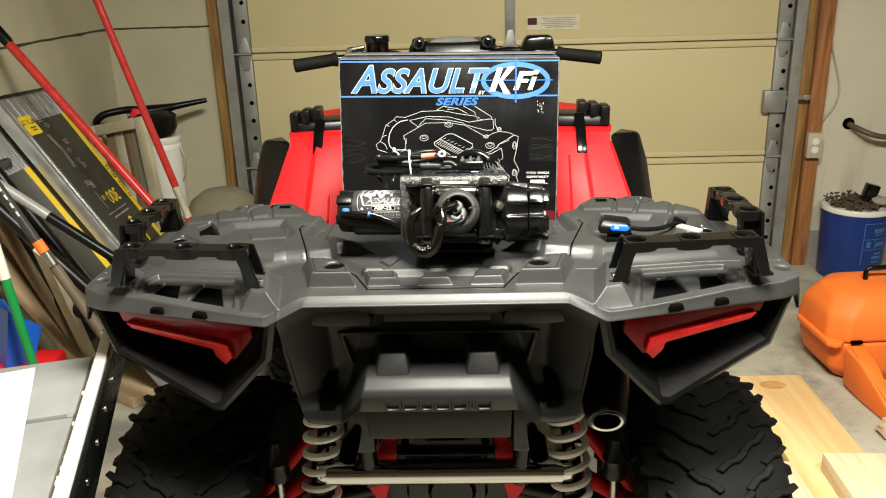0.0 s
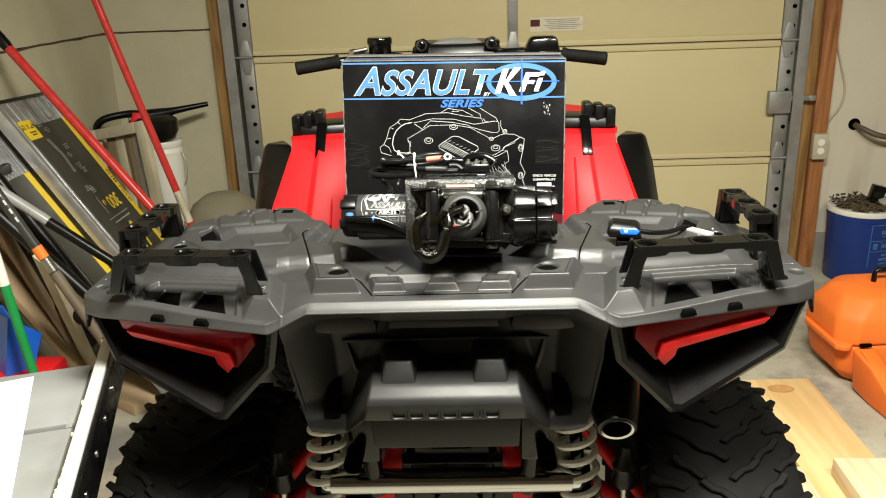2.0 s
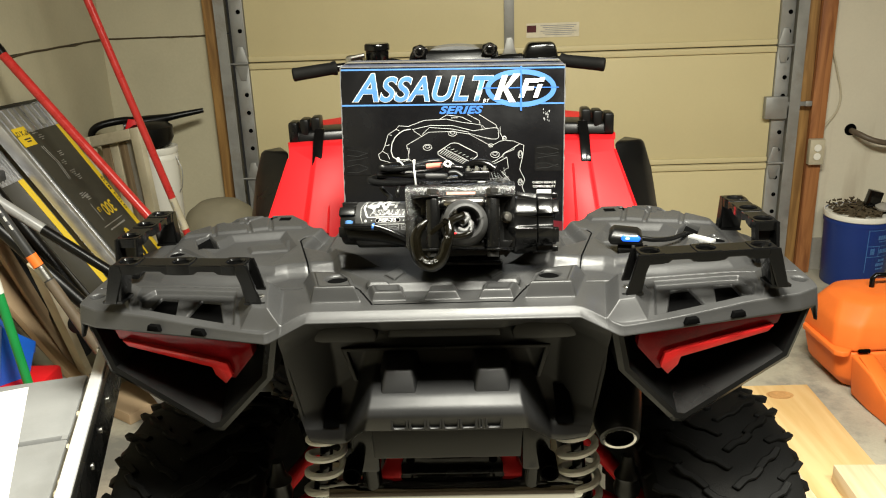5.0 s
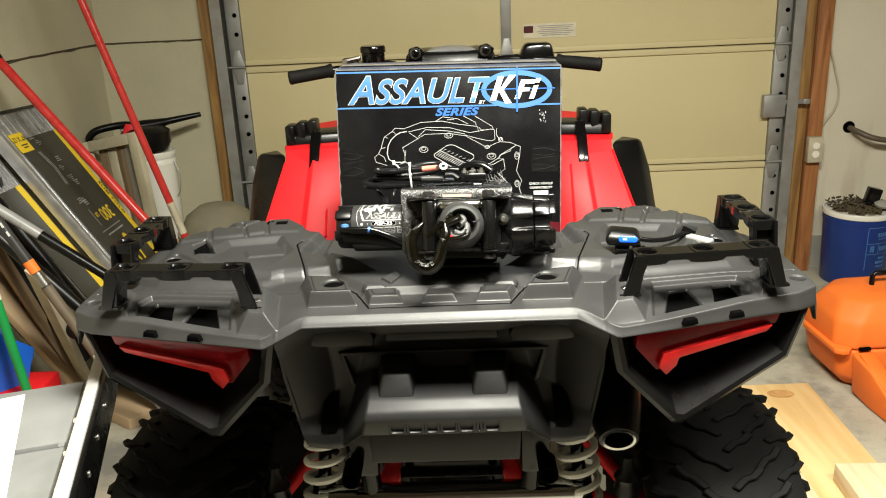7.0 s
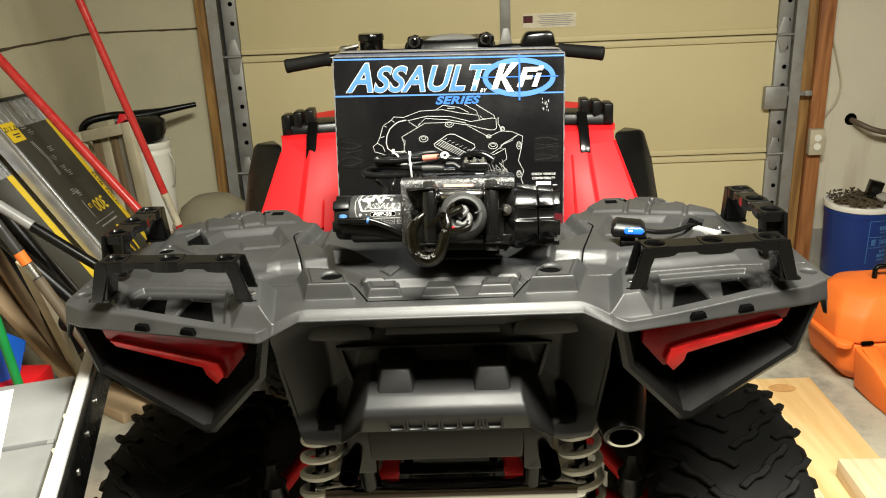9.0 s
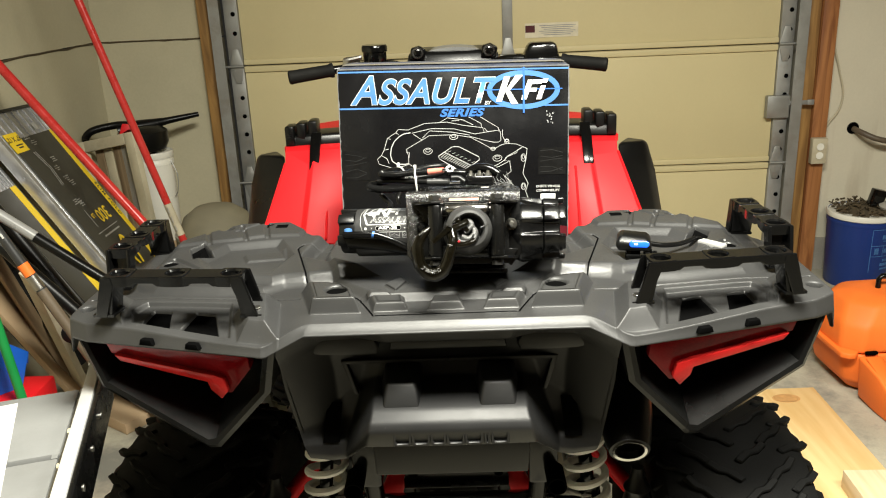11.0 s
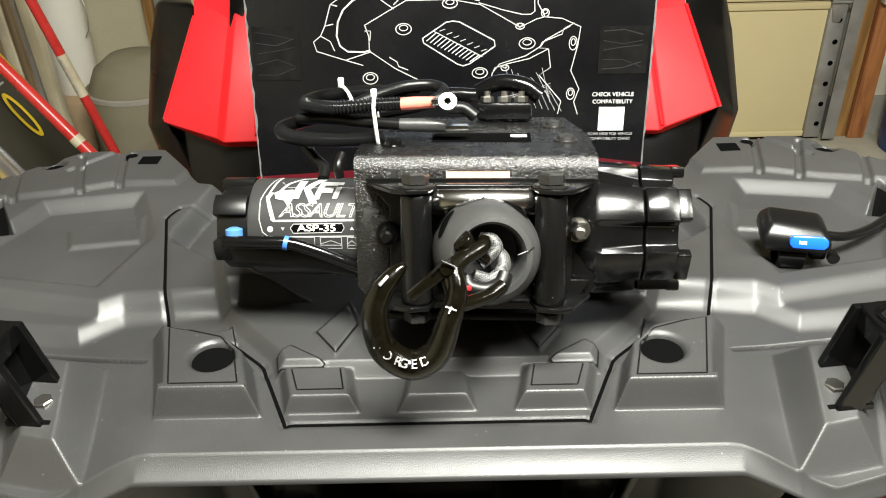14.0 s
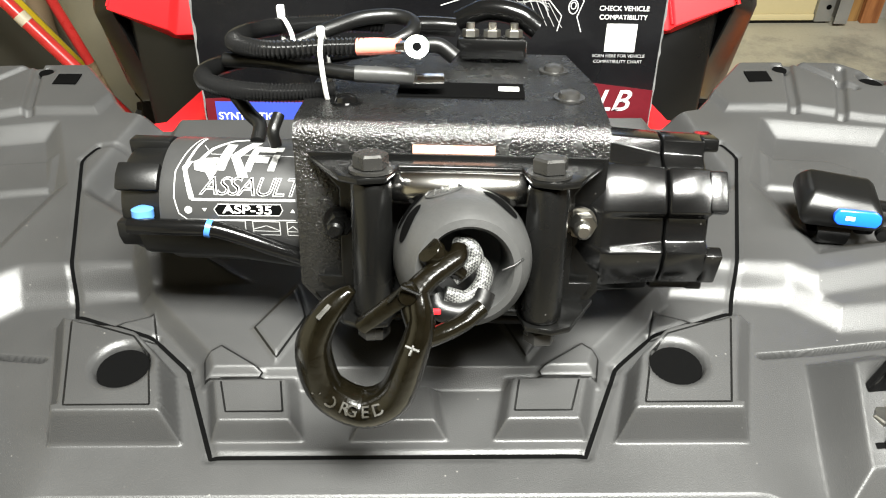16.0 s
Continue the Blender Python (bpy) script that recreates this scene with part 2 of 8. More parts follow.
BRAID = mat("braided_rope_sleeve", (0.3, 0.3, 0.3), 0.45, vary=0.1)
_nt = BRAID.node_tree
_co, _ck, _mp = _nt.nodes.new("ShaderNodeTexCoord"), _nt.nodes.new("ShaderNodeTexChecker"), _nt.nodes.new("ShaderNodeMapping")
_mp.inputs["Rotation"].default_value = (0.6, 0.5, 0.8)
_ck.inputs["Color1"].default_value, _ck.inputs["Color2"].default_value, _ck.inputs["Scale"].default_value = (0.10, 0.10, 0.097, 1), (0.003, 0.003, 0.003, 1), 900
_nt.links.new(_co.outputs["Object"], _mp.inputs["Vector"])
_nt.links.new(_mp.outputs[0], _ck.inputs["Vector"])
_nt.links.new(_ck.outputs[0], _nt.nodes["Principled BSDF"].inputs["Base Color"])

# ---- builders ----
PLACE = {}


def thing(name, label, category, m=None, group="", kind=""):
    ob = new(name)
    ob.empty_display_size = 0.05
    m = m or Matrix.Identity(4)
    ob.matrix_basis = m
    PLACE[ob] = m
    return tagged(ob, label, category, group, kind)


def finish(bm, name, material, smooth=40, recalc=True):
    if recalc:
        bmesh.ops.recalc_face_normals(bm, faces=bm.faces)
    me = bpy.data.meshes.new(name)
    bm.to_mesh(me)
    bm.free()
    me.materials.append(material)
    if smooth:
        me.polygons.foreach_set("use_smooth", [True] * len(me.polygons))
        me.set_sharp_from_angle(angle=radians(smooth))
    return me


def part(name, bm, material, parent, label="", local=False, smooth=40, recalc=True):
    """One mesh under a thing or a part. Unless local, the bmesh is in world metres."""
    m = PLACE[parent]
    if not local:
        bm.transform(m.inverted())
    ob = new(name, finish(bm, name, material, smooth, recalc))
    ob.parent = parent
    PLACE[ob] = m
    return tagged(ob, label)


def solo(name, bm, material, label, category, base=(0, 0, 0), group="", kind="", smooth=40):
    bm.transform(Matrix.Translation(base).inverted())
    ob = new(name, finish(bm, name, material, smooth))
    ob.location = base
    PLACE[ob] = Matrix.Translation(base)
    return tagged(ob, label, category, group, kind)


def piece(name, mesh, parent, m, label=""):
    """One more object on a shared mesh, under a part, at world pose m."""
    ob = new(name, mesh)
    ob.parent = parent
    ob.matrix_basis = PLACE[parent].inverted() @ m
    return tagged(ob, label)


def bevelled(bm, amount, segments=2, angle=30):
    edges = [e for e in bm.edges if len(e.link_faces) == 2 and e.calc_face_angle(0) > radians(angle)]
    bmesh.ops.bevel(bm, geom=edges, offset=amount, segments=segments, profile=0.5, affect="EDGES", clamp_overlap=True)
    return bm


def box(bm, centre, size, m=None, bevel=0.0):
    t = bmesh.new()
    bmesh.ops.create_cube(t, size=1)
    t.transform(Matrix.Diagonal((*size, 1)))
    if bevel:
        bevelled(t, bevel)
    t.transform((m or Matrix.Identity(4)) @ Matrix.Translation(centre))
    return merge(bm, t)


def merge(bm, t):
    me = bpy.data.meshes.new("tmp")
    t.to_mesh(me)
    t.free()
    bm.from_mesh(me)
    bpy.data.meshes.remove(me)
    return bm


def prism(bm, poly, depth, m=None, bevel=0.0, segments=2):
    """A polygon in x, y, raised by depth in z, then set by m."""
    t = bmesh.new()
    low = [t.verts.new((x, y, 0)) for x, y in poly]
    high = [t.verts.new((x, y, depth)) for x, y in poly]
    n = len(poly)
    t.faces.new(low[::-1])
    t.faces.new(high)
    for i in range(n):
        t.faces.new((low[i], low[(i + 1) % n], high[(i + 1) % n], high[i]))
    bmesh.ops.recalc_face_normals(t, faces=t.faces)
    if bevel:
        bevelled(t, bevel, segments)
    t.transform(m or Matrix.Identity(4))
    return merge(bm, t)


def loft(bm, loops, m=None, caps=True, closed=True):
    """Quads between loops of equally many points."""
    t = bmesh.new()
    rows = [[t.verts.new(p) for p in loop] for loop in loops]
    n = len(rows[0])
    for a, b in zip(rows, rows[1:]):
        for i in range(n if closed else n - 1):
            j = (i + 1) % n
            t.faces.new((a[i], a[j], b[j], b[i]))
    if caps and closed:
        t.faces.new(rows[0][::-1])
        t.faces.new(rows[-1])
    bmesh.ops.recalc_face_normals(t, faces=t.faces)
    t.transform(m or Matrix.Identity(4))
    return merge(bm, t)


def lathe(bm, profile, m=None, steps=32, closed=False):
    """A profile of (radius, z) turned about z."""
    loops = [[(r * math.cos(2 * math.pi * i / steps), r * math.sin(2 * math.pi * i / steps), z) for i in range(steps)] for r, z in profile]
    if closed:
        loops.append(loops[0])
    return loft(bm, loops, m, caps=not closed)


def smooth_path(points, steps=8):
    """A Catmull-Rom curve through points."""
    ps = [Vector(p) for p in points]
    ps = [2 * ps[0] - ps[1], *ps, 2 * ps[-1] - ps[-2]]
    out = []
    for a, b, c, d in zip(ps, ps[1:], ps[2:], ps[3:]):
        for k in range(steps):
            t = k / steps
            out.append(0.5 * (2 * b + (c - a) * t + (2 * a - 5 * b + 4 * c - d) * t * t + (3 * b - a - 3 * c + d) * t ** 3))
    return [*out, ps[-2]]


def tube(bm, points, radius, sides=12, m=None, radii=None, squash=1.0):
    ps = [Vector(p) for p in points]
    loops, side = [], None
    for i, p in enumerate(ps):
        d = (ps[min(i + 1, len(ps) - 1)] - ps[max(i - 1, 0)]).normalized()
        if side is None:
            side = d.cross(Vector((0, 0, 1)) if abs(d.z) < 0.9 else Vector((1, 0, 0))).normalized()
        side = (side - d * side.dot(d)).normalized()
        up = d.cross(side)
        r = radii[i] if radii else radius
        loops.append([p + r * (math.cos(2 * math.pi * k / sides) * side + squash * math.sin(2 * math.pi * k / sides) * up) for k in range(sides)])
    return loft(bm, loops, m)


def ribbon(bm, points, width, m=None):
    """A flat strip in x, y along points."""
    ps = [Vector((x, y)) for x, y in points]
    lefts, rights = [], []
    for i, p in enumerate(ps):
        d = (ps[min(i + 1, len(ps) - 1)] - ps[max(i - 1, 0)]).normalized()
        n = Vector((-d.y, d.x)) * width / 2
        lefts.append((*(p + n), 0))
        rights.append((*(p - n), 0))
    return loft(bm, [lefts, rights], m, caps=False, closed=False)


def writing(bm, text, size, m, shear=0.0, depth=0.0, bold=0.0, align="CENTER", spacing=1.0, stretch=1.0):
    cu = bpy.data.curves.new("letters", "FONT")
    cu.body, cu.size, cu.shear, cu.extrude, cu.offset, cu.align_x, cu.align_y, cu.space_character = text, size, shear, depth, bold, align, "CENTER", spacing
    ob = new("letters", cu)
    bpy.context.view_layer.update()
    me = bpy.data.meshes.new_from_object(ob.evaluated_get(bpy.context.evaluated_depsgraph_get()))
    bpy.data.objects.remove(ob)
    bpy.data.curves.remove(cu)
    me.transform(m @ Matrix.Diagonal((stretch, 1, 1, 1)))
    bm.from_mesh(me)
    bpy.data.meshes.remove(me)
    return bm


def hexagon(bm, radius, height, m):
    return lathe(bm, [(radius * 0.9, 0), (radius, height * 0.08), (radius, height * 0.85), (radius * 0.86, height)], m, 6)


def along(a, b):
    """A pose at a whose z axis points to b."""
    return Matrix.Translation(a) @ (Vector(b) - Vector(a)).to_track_quat("Z", "Y").to_matrix().to_4x4()


# ---- room ----
def slab(name, x0, x1, y0, y1, z0, z1, material, label, category, kind="structure"):
    bm = box(bmesh.new(), ((x0 + x1) / 2, (y0 + y1) / 2, (z0 + z1) / 2), (x1 - x0, y1 - y0, z1 - z0))
    return solo(name, bm, material, label, category, kind=kind, smooth=0)


XL, XR, YB, YF, ZC = -1.62, 3.2, -2.6, 4.07, 2.6
slab("floor", XL - 0.2, XR + 0.2, YB - 0.2, YF + 0.3, -0.1, 0, CONCRETE, "worn grey concrete garage floor with pale paint patches", "floor")
slab("ceiling", XL - 0.2, XR + 0.2, YB - 0.2, YF + 0.3, ZC, ZC + 0.1, CEILING, "plain unseen garage ceiling, dark to cut bounce light", "ceiling")
slab("wall_west_lower", XL - 0.1, XL, YB, YF, 0, 1.21, WALL, "grubby white drywall with a ragged joint", "wall")
slab("wall_west_upper", XL - 0.1, XL + 0.003, YB, YF, 1.218, ZC, WALL, "grubby white drywall above a ragged joint", "wall")
slab("wall_east", XR, XR + 0.1, YB, YF, 0, ZC, UNSEEN_WALL, "plain unseen garage wall, dark to cut bounce light", "wall")
slab("wall_south", XL - 0.1, XR + 0.1, YB - 0.1, YB, 0, ZC, UNSEEN_WALL, "plain unseen garage wall, dark to cut bounce light", "wall")
slab("wall_north_left_lower", XL - 0.1, -1.06, YF, YF + 0.12, 0, 1.21, WALL, "grubby white drywall beside the garage door", "wall")
slab("wall_north_left_upper", XL - 0.1, -1.06, YF - 0.003, YF + 0.12, 1.218, ZC, WALL, "white drywall above a ragged joint", "wall")
slab("wall_north_right", 1.55, XR + 0.1, YF, YF + 0.12, 0.16, ZC, STAINED, "white drywall with brown stains beside the garage door", "wall")
slab("wall_north_header", -1.06, 1.55, YF, YF + 0.12, 2.15, ZC, WALL, "white drywall over the garage door", "wall")
slab("stem_wall", 1.55, XR, YF - 0.012, YF + 0.12, 0, 0.16, STEM, "rough bare concrete footing under the wall", "wall footing")

bm = bmesh.new()
rng = random.Random(3)
pts = []
for i in range(26):
    pts.append((XL + 0.002, 2.0 + i * 0.085, 1.213 + rng.uniform(-0.004, 0.004)))
tube(bm, pts, 0.004, 5)
tube(bm, [(XL + 0.02 + i * 0.05, YF - 0.001, 1.213 + rng.uniform(-0.004, 0.004)) for i in range(11)], 0.004, 5)
solo("wall_joint", bm, SOIL, "ragged brown joint line across the drywall", "trim", kind="structure")

bm = bmesh.new()
box(bm, (-1.090, YF - 0.02, 1.07), (0.072, 0.04, 2.14), bevel=0.003)
solo("jamb_left", bm, JAMB, "weathered brown timber garage door jamb", "door jamb", (-1.105, YF, 0), kind="structure")
bm = bmesh.new()
box(bm, (1.594, YF - 0.02, 1.07), (0.068, 0.04, 2.14), bevel=0.003)
solo("jamb_right", bm, JAMB, "weathered brown timber garage door jamb", "door jamb", (1.580, YF, 0), kind="structure")
bm = bmesh.new()
box(bm, (1.664, YF - 0.03, 1.07), (0.068, 0.06, 2.14), bevel=0.004)
solo("trim_post", bm, POST, "reddish timber post beside the door jamb", "post", (1.637, YF, 0), kind="structure")

# overhead door of four sections
DOOR_L, DOOR_R, DOOR_Y = -1.0, 1.51, 4.012
door = thing("door_1", "closed cream sectional garage door with steel tracks", "garage door", Matrix.Translation((0.25, DOOR_Y, 0)), kind="structure")
HEIGHTS = (0.012, 0.557, 1.09, 1.623, 2.156)
for z0, z1 in zip(HEIGHTS, HEIGHTS[1:]):
    bm = bmesh.new()
    box(bm, ((DOOR_L + DOOR_R) / 2, DOOR_Y + 0.022, (z0 + z1) / 2), (DOOR_R - DOOR_L - 0.13, 0.036, z1 - z0 - 0.004), bevel=0.002)
    panel = part("door_panel", bm, DOOR, door)
    for zc, dy, h in ((z0 + 0.016, 0.010, 0.024), (z1 - 0.016, 0.012, 0.026)):
        bm = bmesh.new()
        box(bm, ((DOOR_L + DOOR_R) / 2, DOOR_Y + 0.004 - dy / 2, zc), (DOOR_R - DOOR_L - 0.13, dy, h), bevel=0.003)
        part("rail", bm, DOOR, panel)
    for side in (DOOR_L + 0.033, DOOR_R - 0.033):
        bm = bmesh.new()
        box(bm, (side, DOOR_Y + 0.012, (z0 + z1) / 2), (0.062, 0.05, z1 - z0 - 0.004), bevel=0.002)
        stile = part("end_stile", bm, GALV, panel)
        bm = bmesh.new()
        for k in range(6):
            z = z0 + 0.06 + k * 0.083
            lathe(bm, [(0.0001, 0.0), (0.010, 0.0), (0.010, 0.001), (0.0001, 0.001)], Matrix.Translation((side + 0.010, DOOR_Y - 0.0135, z)) @ pose(0, 0, 0, 90), 12)
        part("punched_hole", bm, DARK, panel)
    bm = bmesh.new()
    box(bm, (0.25, DOOR_Y - 0.002, (z0 + z1) / 2), (0.045, 0.012, z1 - z0 - 0.06), bevel=0.002)
    part("centre_stile", bm, GALV, panel)
for z in HEIGHTS[1:4]:
    for side, s in ((DOOR_L + 0.033, -1), (0.25, 0), (DOOR_R - 0.033, 1)):
        bm = bmesh.new()
        prism(bm, [(-0.03, -0.004), (-0.012, -0.075), (0.012, -0.075), (0.03, -0.004), (0.03, 0.004), (0.012, 0.075), (-0.012, 0.075), (-0.03, 0.004)], 0.004, Matrix.Translation((side - s * 0.004, DOOR_Y - 0.016, z)) @ pose(0, 0, 0, 90), 0.001)
        lathe(bm, [(0.006, -0.035), (0.006, 0.035)], Matrix.Translation((side, DOOR_Y - 0.024, z)) @ pose(0, 0, 0, 0, 90), 10)
        if s:
            lathe(bm, [(0.005, 0), (0.005, 0.075)], Matrix.Translation((side, DOOR_Y - 0.024, z)) @ pose(0, 0, 0, 0, 90 * s), 10)
            lathe(bm, [(0.012, 0.055), (0.017, 0.06), (0.017, 0.072), (0.012, 0.078)], Matrix.Translation((side, DOOR_Y - 0.024, z)) @ pose(0, 0, 0, 0, 90 * s), 14)
        part("hinge", bm, GALV, door, "galvanised steel hinge")
for x, s in ((DOOR_L - 0.035, -1), (DOOR_R + 0.024, 1)):
    bm = bmesh.new()
    prism(bm, [(-0.026 * s, 0.0), (-0.026 * s, 0.004), (0.018 * s, 0.004), (0.018 * s, 0.058), (0.022 * s, 0.058), (0.022 * s, 0.0)], 2.2, Matrix.Translation((x, DOOR_Y - 0.045, 0.02)))
    box(bm, (x + 0.018 * s, DOOR_Y + 0.02, 1.1), (0.004, 0.06, 2.2))
    part("track", bm, GALV, door, "galvanised steel door track")
bm = bmesh.new()
box(bm, (1.455, DOOR_Y - 0.022, 0.815), (0.10, 0.035, 0.10), bevel=0.004)
lock = part("slide_lock", bm, GALV, door, "grey steel slide lock")
bm = bmesh.new()
box(bm, (1.54, DOOR_Y - 0.03, 0.83), (0.11, 0.008, 0.02), bevel=0.002)
box(bm, (1.60, DOOR_Y - 0.03, 0.83), (0.03, 0.012, 0.024), bevel=0.003)
part("lock_bar", bm, GALV, lock)
bm = bmesh.new()
box(bm, (0.25, DOOR_Y + 0.02, 0.006), (2.5, 0.03, 0.012), bevel=0.003)
part("bottom_seal", bm, BLACK, door, "black rubber bottom seal")
bm = box(bmesh.new(), (0.445, DOOR_Y + 0.002, 1.19), (0.235, 0.002, 0.062))
sticker = part("warning_sticker", bm, STICKER, door, "white paper warning sticker")
bm = box(bmesh.new(), (0.35, DOOR_Y + 0.0004, 1.197), (0.042, 0.001, 0.030))
part("picture_block", bm, RED_PRINT, sticker)
bm = bmesh.new()
for k in range(6):
    box(bm, (0.47, DOOR_Y + 0.0004, 1.210 - k * 0.008), (0.16 - 0.02 * (k % 3), 0.001, 0.003))
part("print_lines", bm, GREY_PRINT, sticker)


# ---- four-wheeler ----
atv = thing("four_wheeler", "red and black four-wheeler with grey plastic cargo deck", "quad bike", Matrix.Translation((0, 2.2, 0)))


def line_gap(p, a, b):
    a, b = np.array(a), np.array(b)
    t = np.clip(((p - a) @ (b - a)) / ((b - a) @ (b - a)), 0, 1)
    return np.linalg.norm(p - a - t[:, None] * (b - a), axis=1)


def inside(p, poly):
    hit = np.zeros(len(p), bool)
    for (x0, y0), (x1, y1) in zip(poly, poly[1:] + poly[:1]):
        cross = (y0 > p[:, 1]) != (y1 > p[:, 1])
        hit ^= cross & (p[:, 0] < (x1 - x0) * (p[:, 1] - y0) / (y1 - y0 + 1e-12) + x0)
    return hit


def depth_in(p, poly):
    d = np.min([line_gap(p, a, b) for a, b in zip(poly, poly[1:] + poly[:1])], axis=0)
    return np.where(inside(p, poly), d, -d)


def rise(v):
    v = np.clip(v, 0, 1)
    return v * v * (3 - 2 * v)


def ramp(v, soft=0.18):
    """A slope with rounded ends."""
    return np.clip(v, 0, 1) * (1 - soft) + soft * rise(v)


SEAM = [(0, 1.3595), (0.105, 1.3595), (0.1275, 1.4125), (0.132, 1.4233), (0.1585, 1.4488), (0.2175, 1.4728), (0.262, 1.632), (0.254, 1.652), (0.2, 1.662)]
TRAY = SEAM[1:-1] + [(0.235, 1.72), (-0.235, 1.72)] + [(-x, y) for x, y in SEAM[1:-1]][::-1]


def deck_height(x, y):
    """Height of the moulded cargo deck, the same on both sides."""
    u = np.abs(x)
    p = np.stack([u, y], 1)
    z = np.full(len(u), 0.979)
    # the pods fall away to the rear and to the side
    pod = rise((u - 0.19) / 0.08)
    z -= pod * 0.024 * rise((1.440 - y) / 0.12)
    z -= 0.006 * rise((u - 0.44) / 0.12)
    z -= 0.003 * pod
    # plateaus of the side decks, in two steps
    lower = [(0.10, 1.492), (0.255, 1.477), (0.283, 1.453), (0.36, 1.460), (0.47, 1.480), (0.54, 1.53), (0.545, 1.70), (0.40, 1.80), (0.20, 1.80), (0.235, 1.60)]
    upper = [(0.10, 1.490), (0.258, 1.490), (0.275, 1.478), (0.42, 1.510), (0.455, 1.498), (0.50, 1.55), (0.50, 1.70), (0.40, 1.80), (0.20, 1.80), (0.235, 1.60)]
    z += 0.010 * ramp(depth_in(p, lower) / 0.019, 0.7)
    z += 0.009 * ramp(depth_in(p, upper) / 0.017, 0.7)
    # wide shallow bowl and the raised table in front of it
    bowl = [(0.262, 1.60), (0.285, 1.512), (0.40, 1.535), (0.43, 1.60), (0.40, 1.675), (0.30, 1.692)]
    z -= 0.011 * ramp(depth_in(p, bowl) / 0.016)
    shelf = [(0.275, 1.600), (0.345, 1.590), (0.36, 1.626), (0.342, 1.640), (0.285, 1.646)]
    z += 0.004 * ramp(depth_in(p, shelf) / 0.006)
    table = [(0.270, 1.70), (0.335, 1.700), (0.385, 1.683), (0.50, 1.66), (0.50, 1.78), (0.24, 1.80)]
    z += 0.005 * ramp(depth_in(p, table) / 0.008)
    for a, b in (((0.331, 1.702), (0.352, 1.790)), ((0.368, 1.690), (0.395, 1.769)), ((0.352, 1.790), (0.395, 1.735)), ((0.43, 1.672), (0.45, 1.735)), ((0.415, 1.545), (0.47, 1.60))):
        z -= 0.004 * rise((0.006 - line_gap(p, a, b)) / 0.004)
    slot = [(0.408, 1.622), (0.437, 1.592), (0.460, 1.652), (0.441, 1.676)]
    z -= 0.018 * ramp(depth_in(p, slot) / 0.004)
    # centre tray: floor, pads and small outlined panels
    inner = [(-0.3, 1.404), (0.121, 1.404), (0.128, 1.424), (0.150, 1.448), (0.178, 1.478), (0.215, 1.60), (0.21, 1.75), (-0.3, 1.75)]
    z = np.where(u < 0.25, z + 0.011 * ramp((depth_in(p, inner) - 0.002) / 0.010), z)
    z += 0.0125 * (1 - ramp((depth_in(p, inner) - 0.002) / 0.010)) * ramp(depth_in(p, [(0.0535, 1.3695), (0.107, 1.3695), (0.1185, 1.4120), (0.062, 1.4120)]) / 0.0065)
    z += 0.0115 * (1 - ramp((depth_in(p, inner) - 0.002) / 0.010)) * ramp(depth_in(np.stack([x, y], 1), [(-0.028, 1.3695), (0.028, 1.3695), (0.023, 1.406), (-0.023, 1.406)]) / 0.0065)
    for poly in ([(0.2065, 1.457), (0.164, 1.472), (0.1545, 1.4435)], [(0.1225, 1.4255), (0.111, 1.4355), (0.0805, 1.4140), (0.0825, 1.406), (0.119, 1.4075)]):
        z += 0.0022 * ramp(depth_in(p, poly) / 0.003)
    for poly in ([(0.0965, 1.4475), (0.071, 1.492), (0.058, 1.4555), (0.0758, 1.4170)],):
        z += 0.0035 * ramp(depth_in(p, poly) / 0.005)
    # blocks with the round tie holes
    block = [(0.1225, 1.3675), (0.1985, 1.3675), (0.2275, 1.463), (0.212, 1.4615), (0.158, 1.4405), (0.1375, 1.418)]
    z += 0.023 * ramp(depth_in(p, block) / np.where(y < 1.380, 0.0075, 0.0070 + 0.0055 * rise((u - 0.17) / 0.03)))
    hole = np.hypot(u - 0.163, y - 1.409)
    z -= 0.045 * rise((0.0160 - hole) / 0.004) + 0.003 * rise((0.0205 - hole) / 0.006)
    # feet for the rear rails
    foot = [(0.236, 1.322), (0.300, 1.336), (0.318, 1.400), (0.300, 1.436), (0.252, 1.428)]
    z += 0.026 * ramp(depth_in(p, foot) / 0.020)
    outer = [(0.483, 1.386), (0.517, 1.430), (0.532, 1.466), (0.494, 1.466)]
    z += 0.014 * ramp(depth_in(p, outer) / 0.012, 0.08)
    # recess with two windows above the lamp
    recess = [(0.312, 1.348), (0.472, 1.392), (0.482, 1.420), (0.466, 1.452), (0.328, 1.434)]
    z -= 0.008 * ramp(depth_in(p, recess) / 0.0045)
    for poly in ([(0.334, 1.362), (0.394, 1.382), (0.380, 1.420), (0.351, 1.4145)], [(0.4136, 1.384), (0.458, 1.396), (0.449, 1.4315), (0.421, 1.4265)]):
        z -= 0.010 * ramp((depth_in(p, poly) + 0.001) / 0.002)
    # joints and holes
    for a, b in zip(SEAM, SEAM[1:]):
        z -= 0.0012 * rise((0.0050 - line_gap(p, a, b)) / 0.0040)
    for a, b in (((0.226, 1.434), (0.387, 1.455)), ((0.387, 1.455), (0.565, 1.478))):
        z -= 0.010 * rise((0.0026 - line_gap(p, a, b)) / 0.0020)
    for cx, cy, r, d in ((0.558, 1.444, 0.012, 0.012), (0.340, 1.771, 0.007, 0.01), (0.418, 1.752, 0.013, 0.02), (0.468, 1.575, 0.013, 0.02)):
        gap = np.hypot(u - cx, y - cy)
        z -= d * rise((r - gap) / 0.003) + 0.0015 * rise((r + 0.003 - gap) / 0.003)
